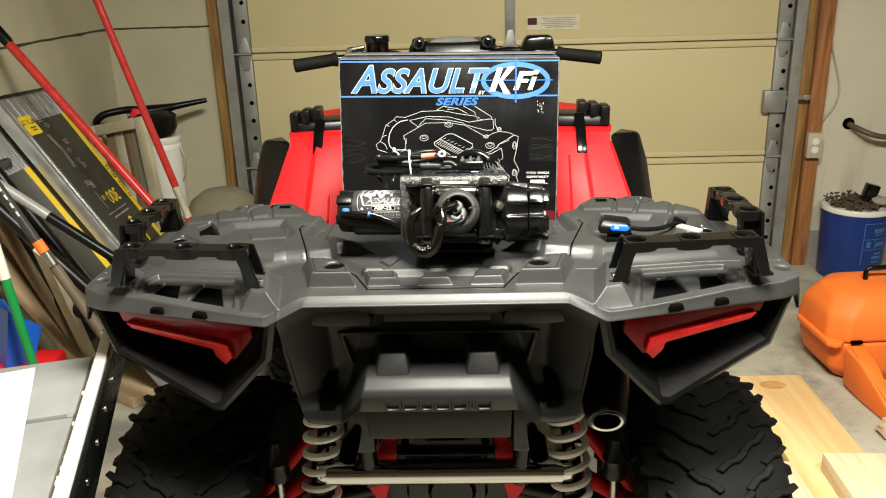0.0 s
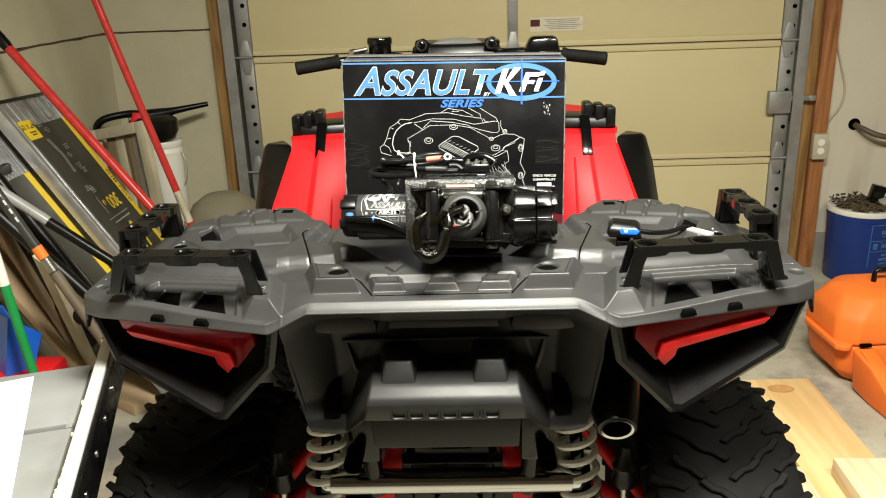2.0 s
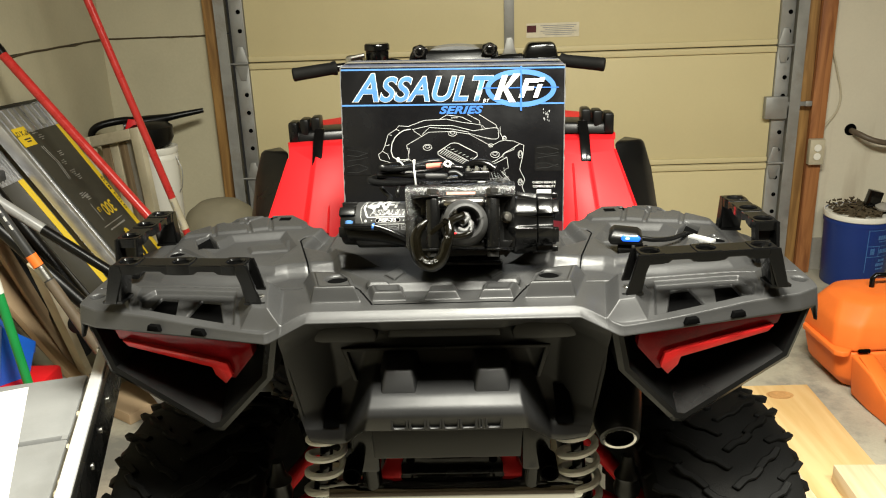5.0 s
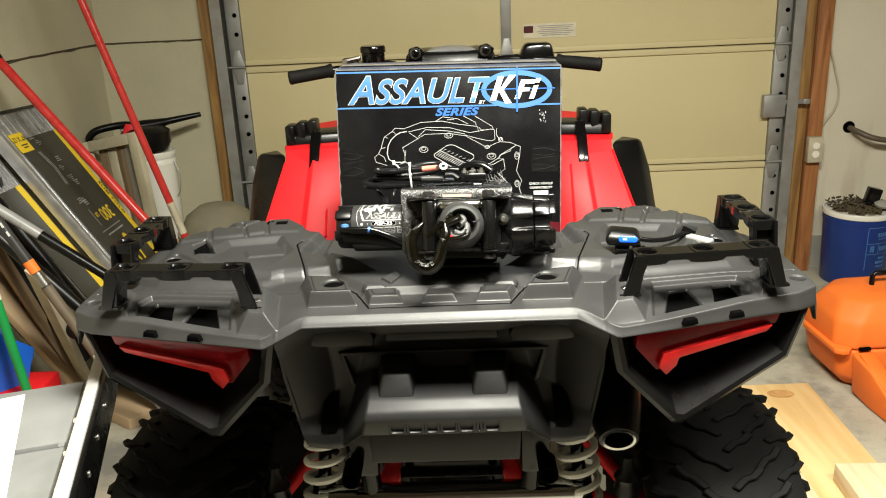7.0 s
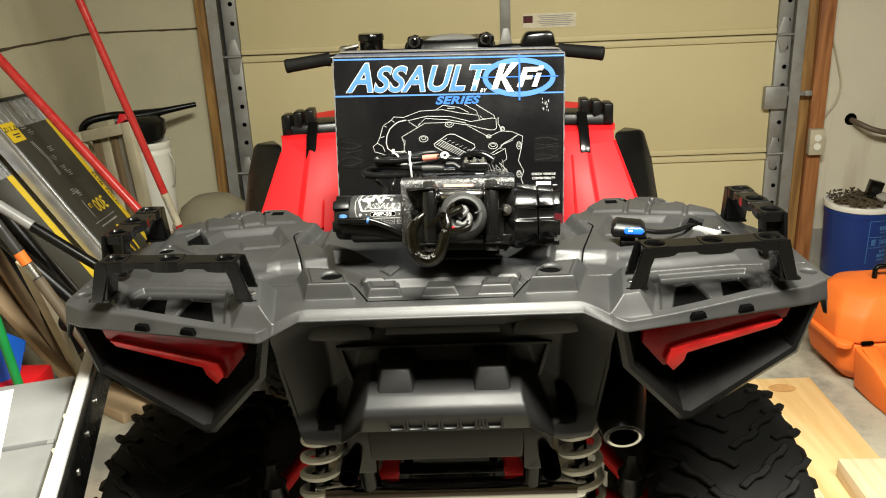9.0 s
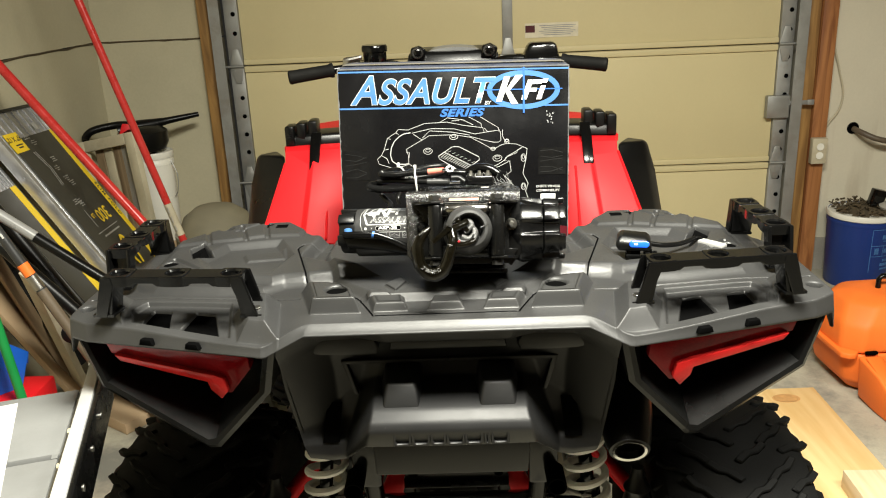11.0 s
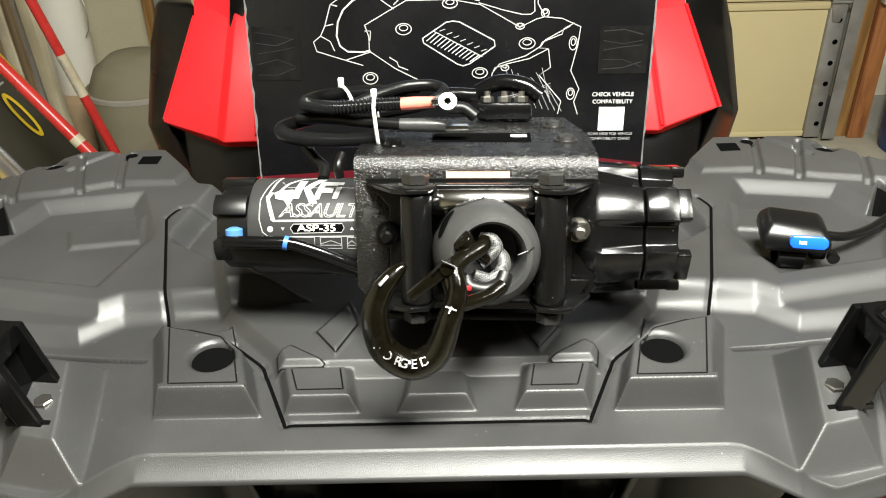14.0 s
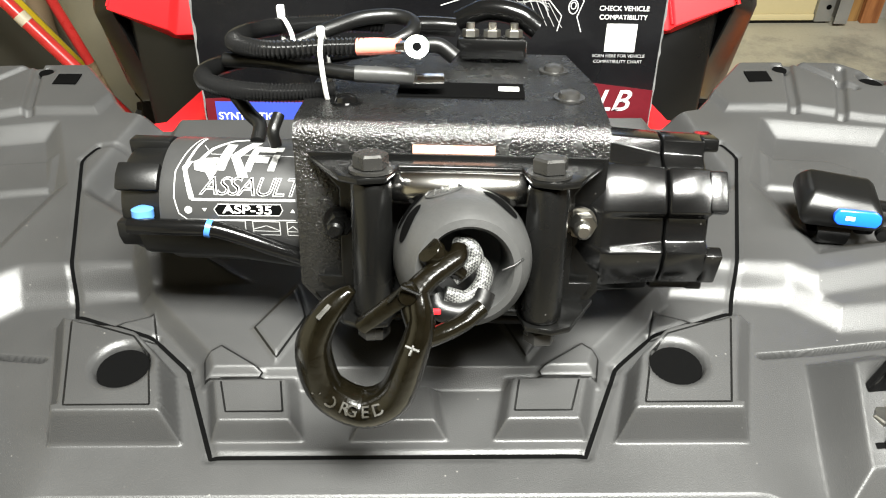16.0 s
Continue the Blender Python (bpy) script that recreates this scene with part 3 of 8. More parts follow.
    z -= 0.022 * ramp(depth_in(p, [(0.304, 1.746), (0.325, 1.746), (0.325, 1.764), (0.304, 1.764)]) / 0.003)
    return z


def build_deck():
    nx, ny = 840, 380
    xs = np.linspace(-0.575, 0.575, nx)
    u = np.abs(xs)
    y_top = np.interp(u, [0, 0.2, 0.262, 0.545, 0.575], [1.335, 1.335, 1.319, 1.400, 1.416])
    y_low = np.interp(u, [0, 0.2, 0.262, 0.545, 0.575], [1.315, 1.315, 1.311, 1.392, 1.410])
    z_low = np.interp(u, [0, 0.2, 0.256, 0.575], [0.967, 0.967, 0.938, 0.936])
    y_end = np.interp(u, [0, 0.235, 0.25, 0.309, 0.40, 0.477, 0.55, 0.575], [1.70, 1.70, 1.705, 1.786, 1.786, 1.74, 1.67, 1.60])
    rows = []
    for k in range(ny):
        y = y_top + (y_end - y_top) * k / (ny - 1)
        rows.append(np.stack([xs, y, deck_height(xs, y)], 1))
    top = rows[0]
    under = [np.stack([xs, y_low + 0.030, z_low + 0.010], 1), np.stack([xs, y_low + 0.014, z_low - 0.003], 1), np.stack([xs, y_low + 0.002, z_low], 1)]
    for f in (0.2, 0.45, 0.7, 0.88):
        ease = f ** 0.7
        under.append(np.stack([xs, y_low + (top[:, 1] - y_low) * ease, z_low + (top[:, 2] - z_low) * f ** 1.25 * 0.99], 1))
    last = rows[-1]
    front = [np.stack([xs, last[:, 1] + 0.006, last[:, 2] - 0.005], 1), np.stack([xs, last[:, 1] + 0.008, last[:, 2] - 0.035], 1)]
    grid = np.array(under + rows + front)
    first = len(under)
    # turned-down sides
    left, right = grid[:, :1].copy(), grid[:, -1:].copy()
    for edge, s in ((left, -1), (right, 1)):
        edge[:, :, 0] += s * 0.004
        edge[:, :, 2] = np.minimum(edge[:, :, 2], 0.962) - 0.024
    grid = np.concatenate([left, grid, right], 1)
    h, w = grid.shape[:2]
    mid = (grid[:-1, :-1] + grid[1:, 1:]) / 2
    flat = mid.reshape(-1, 3)
    tray = inside(flat[:, :2], TRAY).reshape(h - 1, w - 1)
    tray[:first + 2] = False
    for name, mask, label in (
        ("cargo_deck", ~tray & (mid[:, :, 0] < 0), "grey moulded plastic deck"),
        ("cargo_deck", ~tray & (mid[:, :, 0] >= 0), "grey moulded plastic deck"),
        ("deck_tray", tray, "grey moulded plastic centre tray"),
    ):
        js, is_ = np.nonzero(mask)
        a = js * w + is_
        quads = np.stack([a, a + 1, a + w + 1, a + w], 1)
        used, idx = np.unique(quads, return_inverse=True)
        me = bpy.data.meshes.new(name)
        me.from_pydata((grid.reshape(-1, 3)[used] - np.array([0, 2.2, 0])).tolist(), [], idx.reshape(-1, 4).tolist())
        me.materials.append(DECK)
        me.polygons.foreach_set("use_smooth", [True] * len(me.polygons))
        ob = new(name, me)
        ob.parent = atv
        PLACE[ob] = PLACE[atv]
        tagged(ob, label)


build_deck()


def drape(points, lift):
    """Heights of the deck under points, plus lift."""
    ps = np.array(points)
    return [(x, y, z + lift) for x, y, z in zip(ps[:, 0].tolist(), ps[:, 1].tolist(), deck_height(ps[:, 0], ps[:, 1]).tolist())]


def draped_plate(poly, grow, lift):
    """A plate over an opening: its corners rest on the deck just outside."""
    c = Vector((sum(x for x, _ in poly) / len(poly), sum(y for _, y in poly) / len(poly)))
    out = [c + (Vector(p) - c) * grow for p in poly]
    top = drape([tuple(p) for p in out], lift)
    inner = [c + (Vector(p) - c) for p in poly]
    bm = loft(bmesh.new(), [[(q.x, q.y, z - 0.003) for q, (_, _, z) in zip(inner, top)], [(q.x, q.y, z) for q, (_, _, z) in zip(inner, top)]])
    return bm


def draped_line(points, width, lift, reach=0.0):
    """A thin strip that follows the deck; with reach it takes its height from that far to its sides."""
    ps = [Vector(p) for p in points]
    fine = []
    for a, b in zip(ps, ps[1:]):
        n = max(1, int((b - a).length / 0.003))
        fine += [a + (b - a) * i / n for i in range(n)]
    fine.append(ps[-1])
    left, right = [], []
    for i, p in enumerate(fine):
        d = (fine[min(i + 1, len(fine) - 1)] - fine[max(i - 1, 0)]).normalized()
        n = Vector((-d.y, d.x))
        h = min(drape([tuple(p + n * (width / 2 + reach))], lift)[0][2], drape([tuple(p - n * (width / 2 + reach))], lift)[0][2]) if reach else None
        for side, row in ((1, left), (-1, right)):
            q = p + n * width / 2 * side
            row.append((q.x, q.y, h if reach else drape([tuple(q)], lift)[0][2]))
    return loft(bmesh.new(), [left, right], caps=False, closed=False)


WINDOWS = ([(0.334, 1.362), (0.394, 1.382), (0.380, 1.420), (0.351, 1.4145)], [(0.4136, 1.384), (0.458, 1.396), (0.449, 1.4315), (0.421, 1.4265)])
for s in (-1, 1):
    # dark discs cap the round holes and give the shade down inside them
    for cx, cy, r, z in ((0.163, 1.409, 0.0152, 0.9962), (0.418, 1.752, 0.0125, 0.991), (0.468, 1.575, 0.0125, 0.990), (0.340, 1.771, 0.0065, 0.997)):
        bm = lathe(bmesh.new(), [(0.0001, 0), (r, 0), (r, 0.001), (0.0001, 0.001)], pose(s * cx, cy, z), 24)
        part("tie_hole_shade", bm, DARK, atv, "dark disc for the shade in a round hole")
    # windows and slots closed by dark plates that stand in for shade
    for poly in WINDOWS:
        part("opening_shade", draped_plate([(s * x, y) for x, y in poly], 1.12, -0.0045), DARK, atv, "dark plate for the shade in a deck opening")
    part("opening_shade", draped_plate([(s * x, y) for x, y in [(0.411, 1.623), (0.437, 1.597), (0.457, 1.652), (0.440, 1.672)]], 1.4, -0.010), DARK, atv, "dark plate for the shade in the cable slot")
    part("opening_shade", draped_plate([(s * x, y) for x, y in [(0.304, 1.746), (0.325, 1.746), (0.325, 1.764), (0.304, 1.764)]], 1.35, 0.0006), DARK, atv, "dark plate for the shade in a deck opening")
    part("joint_gap", draped_line([(s * x, y) for x, y in SEAM[:-1]], 0.0027, 0.0005), DARK, atv, "dark gap round the tray")
    for loop in ([(0.066, 1.3815), (0.0985, 1.3815), (0.1075, 1.410), (0.0715, 1.410), (0.066, 1.3815)], [(0.1385, 1.3785), (0.1865, 1.3785), (0.2045, 1.446), (0.162, 1.431), (0.1495, 1.4175), (0.1385, 1.3785)],
                 [(0.2030, 1.4562), (0.1645, 1.4695), (0.1568, 1.4460), (0.2030, 1.4562)], [(0.1205, 1.4243), (0.111, 1.4325), (0.0830, 1.4130), (0.0845, 1.4080), (0.1175, 1.4092), (0.1205, 1.4243)],
                 [(0.0930, 1.4475), (0.071, 1.486), (0.062, 1.4555), (0.0758, 1.4225), (0.0930, 1.4475)]):
        part("inlay_line", draped_line([(s * x, y) for x, y in loop], 0.0011, 0.0004), BLACK, atv)


def rail_boss(bm, x, y, z, m):
    """A ring with a round hole in a rounded square block."""
    outer, inner = [], []
    for k in range(24):
        a = 2 * math.pi * k / 24
        c, s = math.cos(a), math.sin(a)
        r = 0.0195 / max(abs(c), abs(s)) ** 0.75
        outer.append((x + r * c, y + r * s))
        inner.append((x + 0.0135 * c, y + 0.0135 * s))
    z0, z1 = z - 0.016, z
    loops = [[(px, py, zz) for px, py in lp] for lp, zz in ((inner, z0), (outer, z0), (outer, z1 - 0.002), ([(x + (px - x) * 0.95, y + (py - y) * 0.95) for px, py in outer], z1), ([(x + (px - x) * 1.12, y + (py - y) * 1.12) for px, py in inner], z1), (inner, z1 - 0.003), (inner, z0))]
    return loft(bm, loops, m, caps=False)


def cargo_rail(m, length):
    """An arched rail: three ringed bosses on a bar, on two splayed plate legs. Local x along it, feet at z 0."""
    h = 0.064
    half = length / 2
    ob = part("cargo_rail", rail_boss(bmesh.new(), 0.0, 0, h, m), RAIL, atv, "satin black cargo rail with round holes", smooth=22)
    for x in (-half * 0.78, half * 0.78):
        part("ring_boss", rail_boss(bmesh.new(), x, 0, h, m), RAIL, ob, smooth=22)
    for x0, x1 in ((-half * 0.78 + 0.019, -0.019), (0.019, half * 0.78 - 0.019)):
        bm = bmesh.new()
        prism(bm, [(x0 - 0.003, h - 0.0012), (x1 + 0.003, h - 0.0012), (x1 + 0.003, h - 0.016), (x1 - 0.004, h - 0.016), (x1 - 0.010, h - 0.0115), (x0 + 0.010, h - 0.0115), (x0 + 0.004, h - 0.016), (x0 - 0.003, h - 0.016)], 0.036, m @ pose(0, 0.018, 0, 90), 0.0015)
        part("rail_bar", bm, RAIL, ob, smooth=22)
    for s in (-1, 1):
        bm = bmesh.new()
        xo, xi = s * (half * 0.78 + 0.018), s * (half + 0.012)
        prism(bm, [(xo - s * 0.012, h - 0.001), (xo + s * 0.004, h - 0.001), (xi + s * 0.004, 0.0), (xi - s * 0.014, 0.0), (xo - s * 0.014, h - 0.014)], 0.006, m @ pose(0, 0.020, 0, 90), 0.0012)
        prism(bm, [(xo - s * 0.012, h - 0.001), (xo + s * 0.004, h - 0.001), (xi + s * 0.004, 0.0), (xi - s * 0.014, 0.0), (xo - s * 0.014, h - 0.014)], 0.006, m @ pose(0, -0.014, 0, 90), 0.0012)
        prism(bm, [(xo - s * 0.014, h - 0.006), (xo - s * 0.008, h - 0.002), (xi - s * 0.016, 0.0), (xi - s * 0.021, 0.0)], 0.034, m @ pose(0, 0.017, 0, 90), 0.0008)
        box(bm, (xi - s * 0.008, 0, 0.002), (0.032, 0.036, 0.004), m)
        leg = part("leg", bm, RAIL, ob, smooth=22)
        bm = hexagon(bmesh.new(), 0.007, 0.006, m @ pose(xi - s * 0.004, 0, 0.004))
        part("bolt", bm, ZINC, ob, "zinc bolt")


cargo_rail(pose(0.392, 1.388, 0.981, 0, 0, 5), 0.216)
cargo_rail(pose(-0.392, 1.388, 0.981, 0, 0, -5), 0.216)
cargo_rail(pose(0.522, 1.592, 0.981, 0, 0, 92), 0.165)
cargo_rail(pose(-0.522, 1.592, 0.981, 0, 0, -92), 0.165)


def light_pod(s):
    """The black lamp housing under one corner of the deck."""
    outer = [(0.246, 1.338, 0.948), (0.262, 1.345, 0.868), (0.350, 1.352, 0.774), (0.366, 1.352, 0.774), (0.536, 1.400, 0.856), (0.570, 1.415, 0.940)]
    rim = [(0.262, 1.336, 0.945), (0.278, 1.342, 0.872), (0.354, 1.348, 0.792), (0.366, 1.348, 0.790), (0.526, 1.397, 0.866), (0.556, 1.410, 0.938)]
    back = [(0.290, 1.46, 0.935), (0.300, 1.46, 0.885), (0.355, 1.46, 0.842), (0.370, 1.46, 0.842), (0.500, 1.48, 0.880), (0.525, 1.485, 0.935)]
    skin = [(0.240, 1.60, 0.945), (0.26, 1.60, 0.87), (0.35, 1.60, 0.80), (0.37, 1.60, 0.80), (0.53, 1.60, 0.86), (0.565, 1.60, 0.94)]
    mx = Matrix.Diagonal((s, 1, 1, 1))
    soft = [tuple((Vector(a) * 0.5 + Vector(b) * 0.5) + Vector((0, -0.004, 0))) for a, b in zip(outer, rim)]
    bm = loft(bmesh.new(), [skin, outer, soft, rim, back], mx, caps=False)
    bmesh.ops.contextual_create(bm, geom=[e for e in bm.edges if e.is_boundary and all(v.co.y > 1.455 and v.co.y < 1.5 for v in e.verts)])
    pod = part("light_pod", bm, BLACK, atv, "black plastic lamp housing", smooth=30)
    for name, poly, y0, y1, mt in (
        ("tail_light", [(0.524, 0.940), (0.292, 0.936), (0.288, 0.906), (0.322, 0.864), (0.346, 0.864), (0.354, 0.888), (0.514, 0.914)], 1.372, 1.42, LENS),
        ("tail_light_strip", [(0.505, 0.9165), (0.352, 0.897), (0.330, 0.893), (0.324, 0.872), (0.336, 0.858), (0.352, 0.872), (0.356, 0.884), (0.495, 0.907)], 1.362, 1.40, LENS2),
    ):
        bm = bmesh.new()
        prism(bm, poly, y1 - y0, mx @ pose(0, y1, 0, 90), 0.0018)
        for v in bm.verts:
            v.co.y += (abs(v.co.x) - 0.40) * 0.24
        part(name, bm, mt, atv, "red plastic tail light lens")
    # dark blocks slightly proud of the lip, for the shade in its notches
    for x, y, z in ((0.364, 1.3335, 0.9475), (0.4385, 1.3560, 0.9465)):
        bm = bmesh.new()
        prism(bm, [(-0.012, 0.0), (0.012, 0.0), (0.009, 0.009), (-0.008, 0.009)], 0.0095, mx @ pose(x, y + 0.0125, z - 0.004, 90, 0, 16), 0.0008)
        part("clip", bm, DARK, atv, "dark block for the shade in a deck edge notch")


light_pod(1)
light_pod(-1)


def bumper():
    """The black panel between the lamps, with a ledge that stands out at the bottom."""
    half = [
        # rows from the top to the bottom: x of the columns, then y and z of each
        [(0, 1.345, 0.958), (0.095, 1.345, 0.958), (0.13, 1.345, 0.958), (0.20, 1.345, 0.958), (0.252, 1.348, 0.935)],
        [(0, 1.355, 0.936), (0.090, 1.355, 0.936), (0.13, 1.375, 0.936), (0.19, 1.385, 0.93), (0.250, 1.352, 0.918)],
        [(0, 1.400, 0.925), (0.090, 1.400, 0.925), (0.13, 1.410, 0.925), (0.185, 1.405, 0.92), (0.247, 1.356, 0.900)],
        [(0, 1.425, 0.880), (0.100, 1.425, 0.880), (0.13, 1.428, 0.878), (0.180, 1.420, 0.86), (0.246, 1.366, 0.860)],
        [(0, 1.412, 0.852), (0.112, 1.412, 0.852), (0.140, 1.432, 0.835), (0.180, 1.428, 0.81), (0.240, 1.378, 0.810)],
        [(0, 1.352, 0.846), (0.114, 1.352, 0.846), (0.156, 1.424, 0.780), (0.190, 1.422, 0.775), (0.236, 1.384, 0.780)],
        [(0, 1.330, 0.840), (0.115, 1.330, 0.840), (0.160, 1.414, 0.764), (0.190, 1.412, 0.760), (0.233, 1.384, 0.764)],
        [(0, 1.314, 0.829), (0.117, 1.314, 0.829), (0.165, 1.396, 0.748), (0.190, 1.394, 0.746), (0.230, 1.385, 0.748)],
        [(0, 1.307, 0.816), (0.119, 1.307, 0.816), (0.168, 1.388, 0.732), (0.190, 1.386, 0.729), (0.226, 1.386, 0.733)],
        [(0, 1.316, 0.786), (0.126, 1.318, 0.786), (0.166, 1.392, 0.720), (0.190, 1.392, 0.718), (0.223, 1.394, 0.722)],
        [(0, 1.345, 0.784), (0.120, 1.345, 0.784), (0.162, 1.42, 0.718), (0.190, 1.42, 0.718), (0.226, 1.42, 0.722)],
    ]
    rows = [[(-x, y, z) for x, y, z in r[:0:-1]] + r for r in half]
    bm = loft(bmesh.new(), rows, caps=False, closed=False)
    bevelled(bm, 0.006, 3, 14)
    panel = part("rear_bumper", bm, BUMPER, atv, "black plastic rear bumper panel", smooth=60)
    for s in (-1, 1):
        mx = Matrix.Diagonal((s, 1, 1, 1))
        bm = loft(bmesh.new(), [[(0.250, 1.352, 0.935), (0.223, 1.398, 0.722)], [(0.262, 1.42, 0.93), (0.232, 1.47, 0.722)]], mx, caps=False, closed=False)
        part("side_flange", bm, BLACK, atv)
        bm = bmesh.new()
        loft(bm, [[(0.044, 1.425, 0.872), (0.100, 1.425, 0.872), (0.106, 1.40, 0.846), (0.038, 1.40, 0.846)], [(0.050, 1.352, 0.872), (0.092, 1.352, 0.872), (0.098, 1.334, 0.840), (0.044, 1.334, 0.840)]], mx)
        bevelled(bm, 0.004)
        part("raised_block", bm, BUMPER, panel)
        # dark sheet just off the panel face, painting the shade of a vent pocket
        bm = loft(bmesh.new(), [[(0.172, 1.4225, 0.806), (0.196, 1.4215, 0.806)], [(0.176, 1.3925, 0.752), (0.202, 1.3905, 0.752)], [(0.178, 1.398, 0.749), (0.200, 1.396, 0.749)]], mx, caps=False, closed=False)
        part("vent_shade", bm, DARK, panel)
        bm = bmesh.new()
        prism(bm, [(0.228, 0.908), (0.180, 0.931), (0.113, 0.930), (0.104, 0.911), (0.108, 0.900), (0.192, 0.901)], 0.020, mx @ pose(0, 1.412, 0, 90), 0.004)
        part("moulded_rib", bm, BUMPER, panel)
        bm = bmesh.new()
        prism(bm, [(0.168, 0.880), (0.150, 0.822), (0.143, 0.822), (0.158, 0.874), (0.0, 0.874), (0.0, 0.880)], 0.013, mx @ pose(0, 1.428, 0, 90), 0.002)
        part("moulded_rib", bm, BUMPER, panel)
    bm = bmesh.new()
    prism(bm, [(-0.084, 0.926), (0.084, 0.926), (0.088, 0.909), (-0.088, 0.909)], 0.014, pose(0, 1.402, 0, 90), 0.003)
    part("moulded_rib", bm, BUMPER, panel)
    bm = bmesh.new()
    prism(bm, [(-0.118, 0.792), (0.118, 0.792), (0.114, 0.728), (-0.114, 0.728)], 0.012, pose(0, 1.345, 0, 90), 0.003)
    part("lower_skirt", bm, BLACK, atv)
    for k, w in enumerate((0.024, 0.024, 0.020, 0.024, 0.024, 0.006, 0.024)):
        bm = bmesh.new()
        x = (-0.070, -0.043, -0.0175, 0.0075, 0.034, 0.053, 0.072)[k]
        rings = []
        for grow, y in ((0.0012, 1.318), (0.0012, 1.3095), (0.0006, 1.3085), (-0.0018, 1.3085), (-0.0024, 1.3095), (-0.0024, 1.318)):
            hx, hz, c = max(w / 2 + grow, 0.0006), 0.0118 + grow, 0.0025
            c = min(c, hx * 0.8)
            rings.append([(x + a * (hx - (0 if e else c)), y, 0.8055 + b * (hz - (c if e else 0))) for a, b, e in ((1, 1, 0), (1, 1, 1), (1, -1, 1), (1, -1, 0), (-1, -1, 0), (-1, -1, 1), (-1, 1, 1), (-1, 1, 0))])
        loft(bm, rings, pose(0, 0, 0), caps=False)
        part("raised_emblem", bm, BUMPER, panel, "raised black maker's emblem block")


bumper()


LUG = [(-0.008, -0.034), (0.005, -0.030), (0.004, -0.004), (0.010, 0.010), (0.008, 0.034), (-0.004, 0.031), (-0.003, 0.008), (-0.009, -0.006)]
LUGS = {side: finish(prism(bmesh.new(), [(-py * side, px) for px, py in LUG], 0.014, None, 0.002, 1), "lug", RUBBER) for side in (-1, 1)}
SHOULDER = finish(box(bmesh.new(), (0, 0, 0.003), (0.036, 0.018, 0.014), None, 0.003), "shoulder_lug", RUBBER)


def wheel(x, y, s):
    """A knobbly tyre with slanted lugs on a black rim. s: side on which the outer face lies."""
    m = pose(x, y, 0.326, 0, 90, 0)
    bm = bmesh.new()
    lathe(bm, [(0.178, -0.112), (0.215, -0.134), (0.268, -0.138), (0.298, -0.124), (0.313, -0.090), (0.318, -0.045), (0.320, 0), (0.318, 0.045), (0.313, 0.090), (0.298, 0.124), (0.268, 0.138), (0.215, 0.134), (0.178, 0.112)], m, 56, closed=True)
    w = part("tyre", bm, RUBBER, atv, "knobbly black rubber tyre")
    count = 28 if y < 2 else 20
    for k in range(count):
        for side in (-1, 1):
            a = (k + (0.5 if side > 0 else 0)) * 360 / count
            for row, (z, lead, turn) in enumerate(((0.026, 0.0, 38), (0.070, 5.2 + (k % 2), 46), (0.104, 9.5, 30 + 12 * (k % 2)))):
                piece("lug", LUGS[side], w, m @ pose(0, 0, 0, 0, 0, a + lead) @ pose(0.3115 - 0.002 * row - 0.008 * (row == 2), 0, side * z, 0, 90 - side * 14 * (row == 2), 0) @ pose(0, 0, 0, 0, 0, side * turn))
            piece("shoulder_lug", SHOULDER, w, m @ pose(0, 0, 0, 0, 0, a + 12) @ pose(0.2785, 0, side * 0.126, 0, 90 - side * 42, 0))
    bm = bmesh.new()
    lathe(bm, [(0.02, 0.04 * s), (0.09, 0.05 * s), (0.15, 0.09 * s), (0.18, 0.112 * s), (0.182, -0.112 * s), (0.15, -0.09 * s), (0.09, 0.02 * s), (0.02, 0.02 * s)], m, 32)
    part("rim", bm, SATIN, w, "black steel rim")


wheel(0.487, 1.625, 1)
wheel(-0.487, 1.625, -1)
wheel(0.500, 2.92, 1)
wheel(-0.500, 2.92, -1)


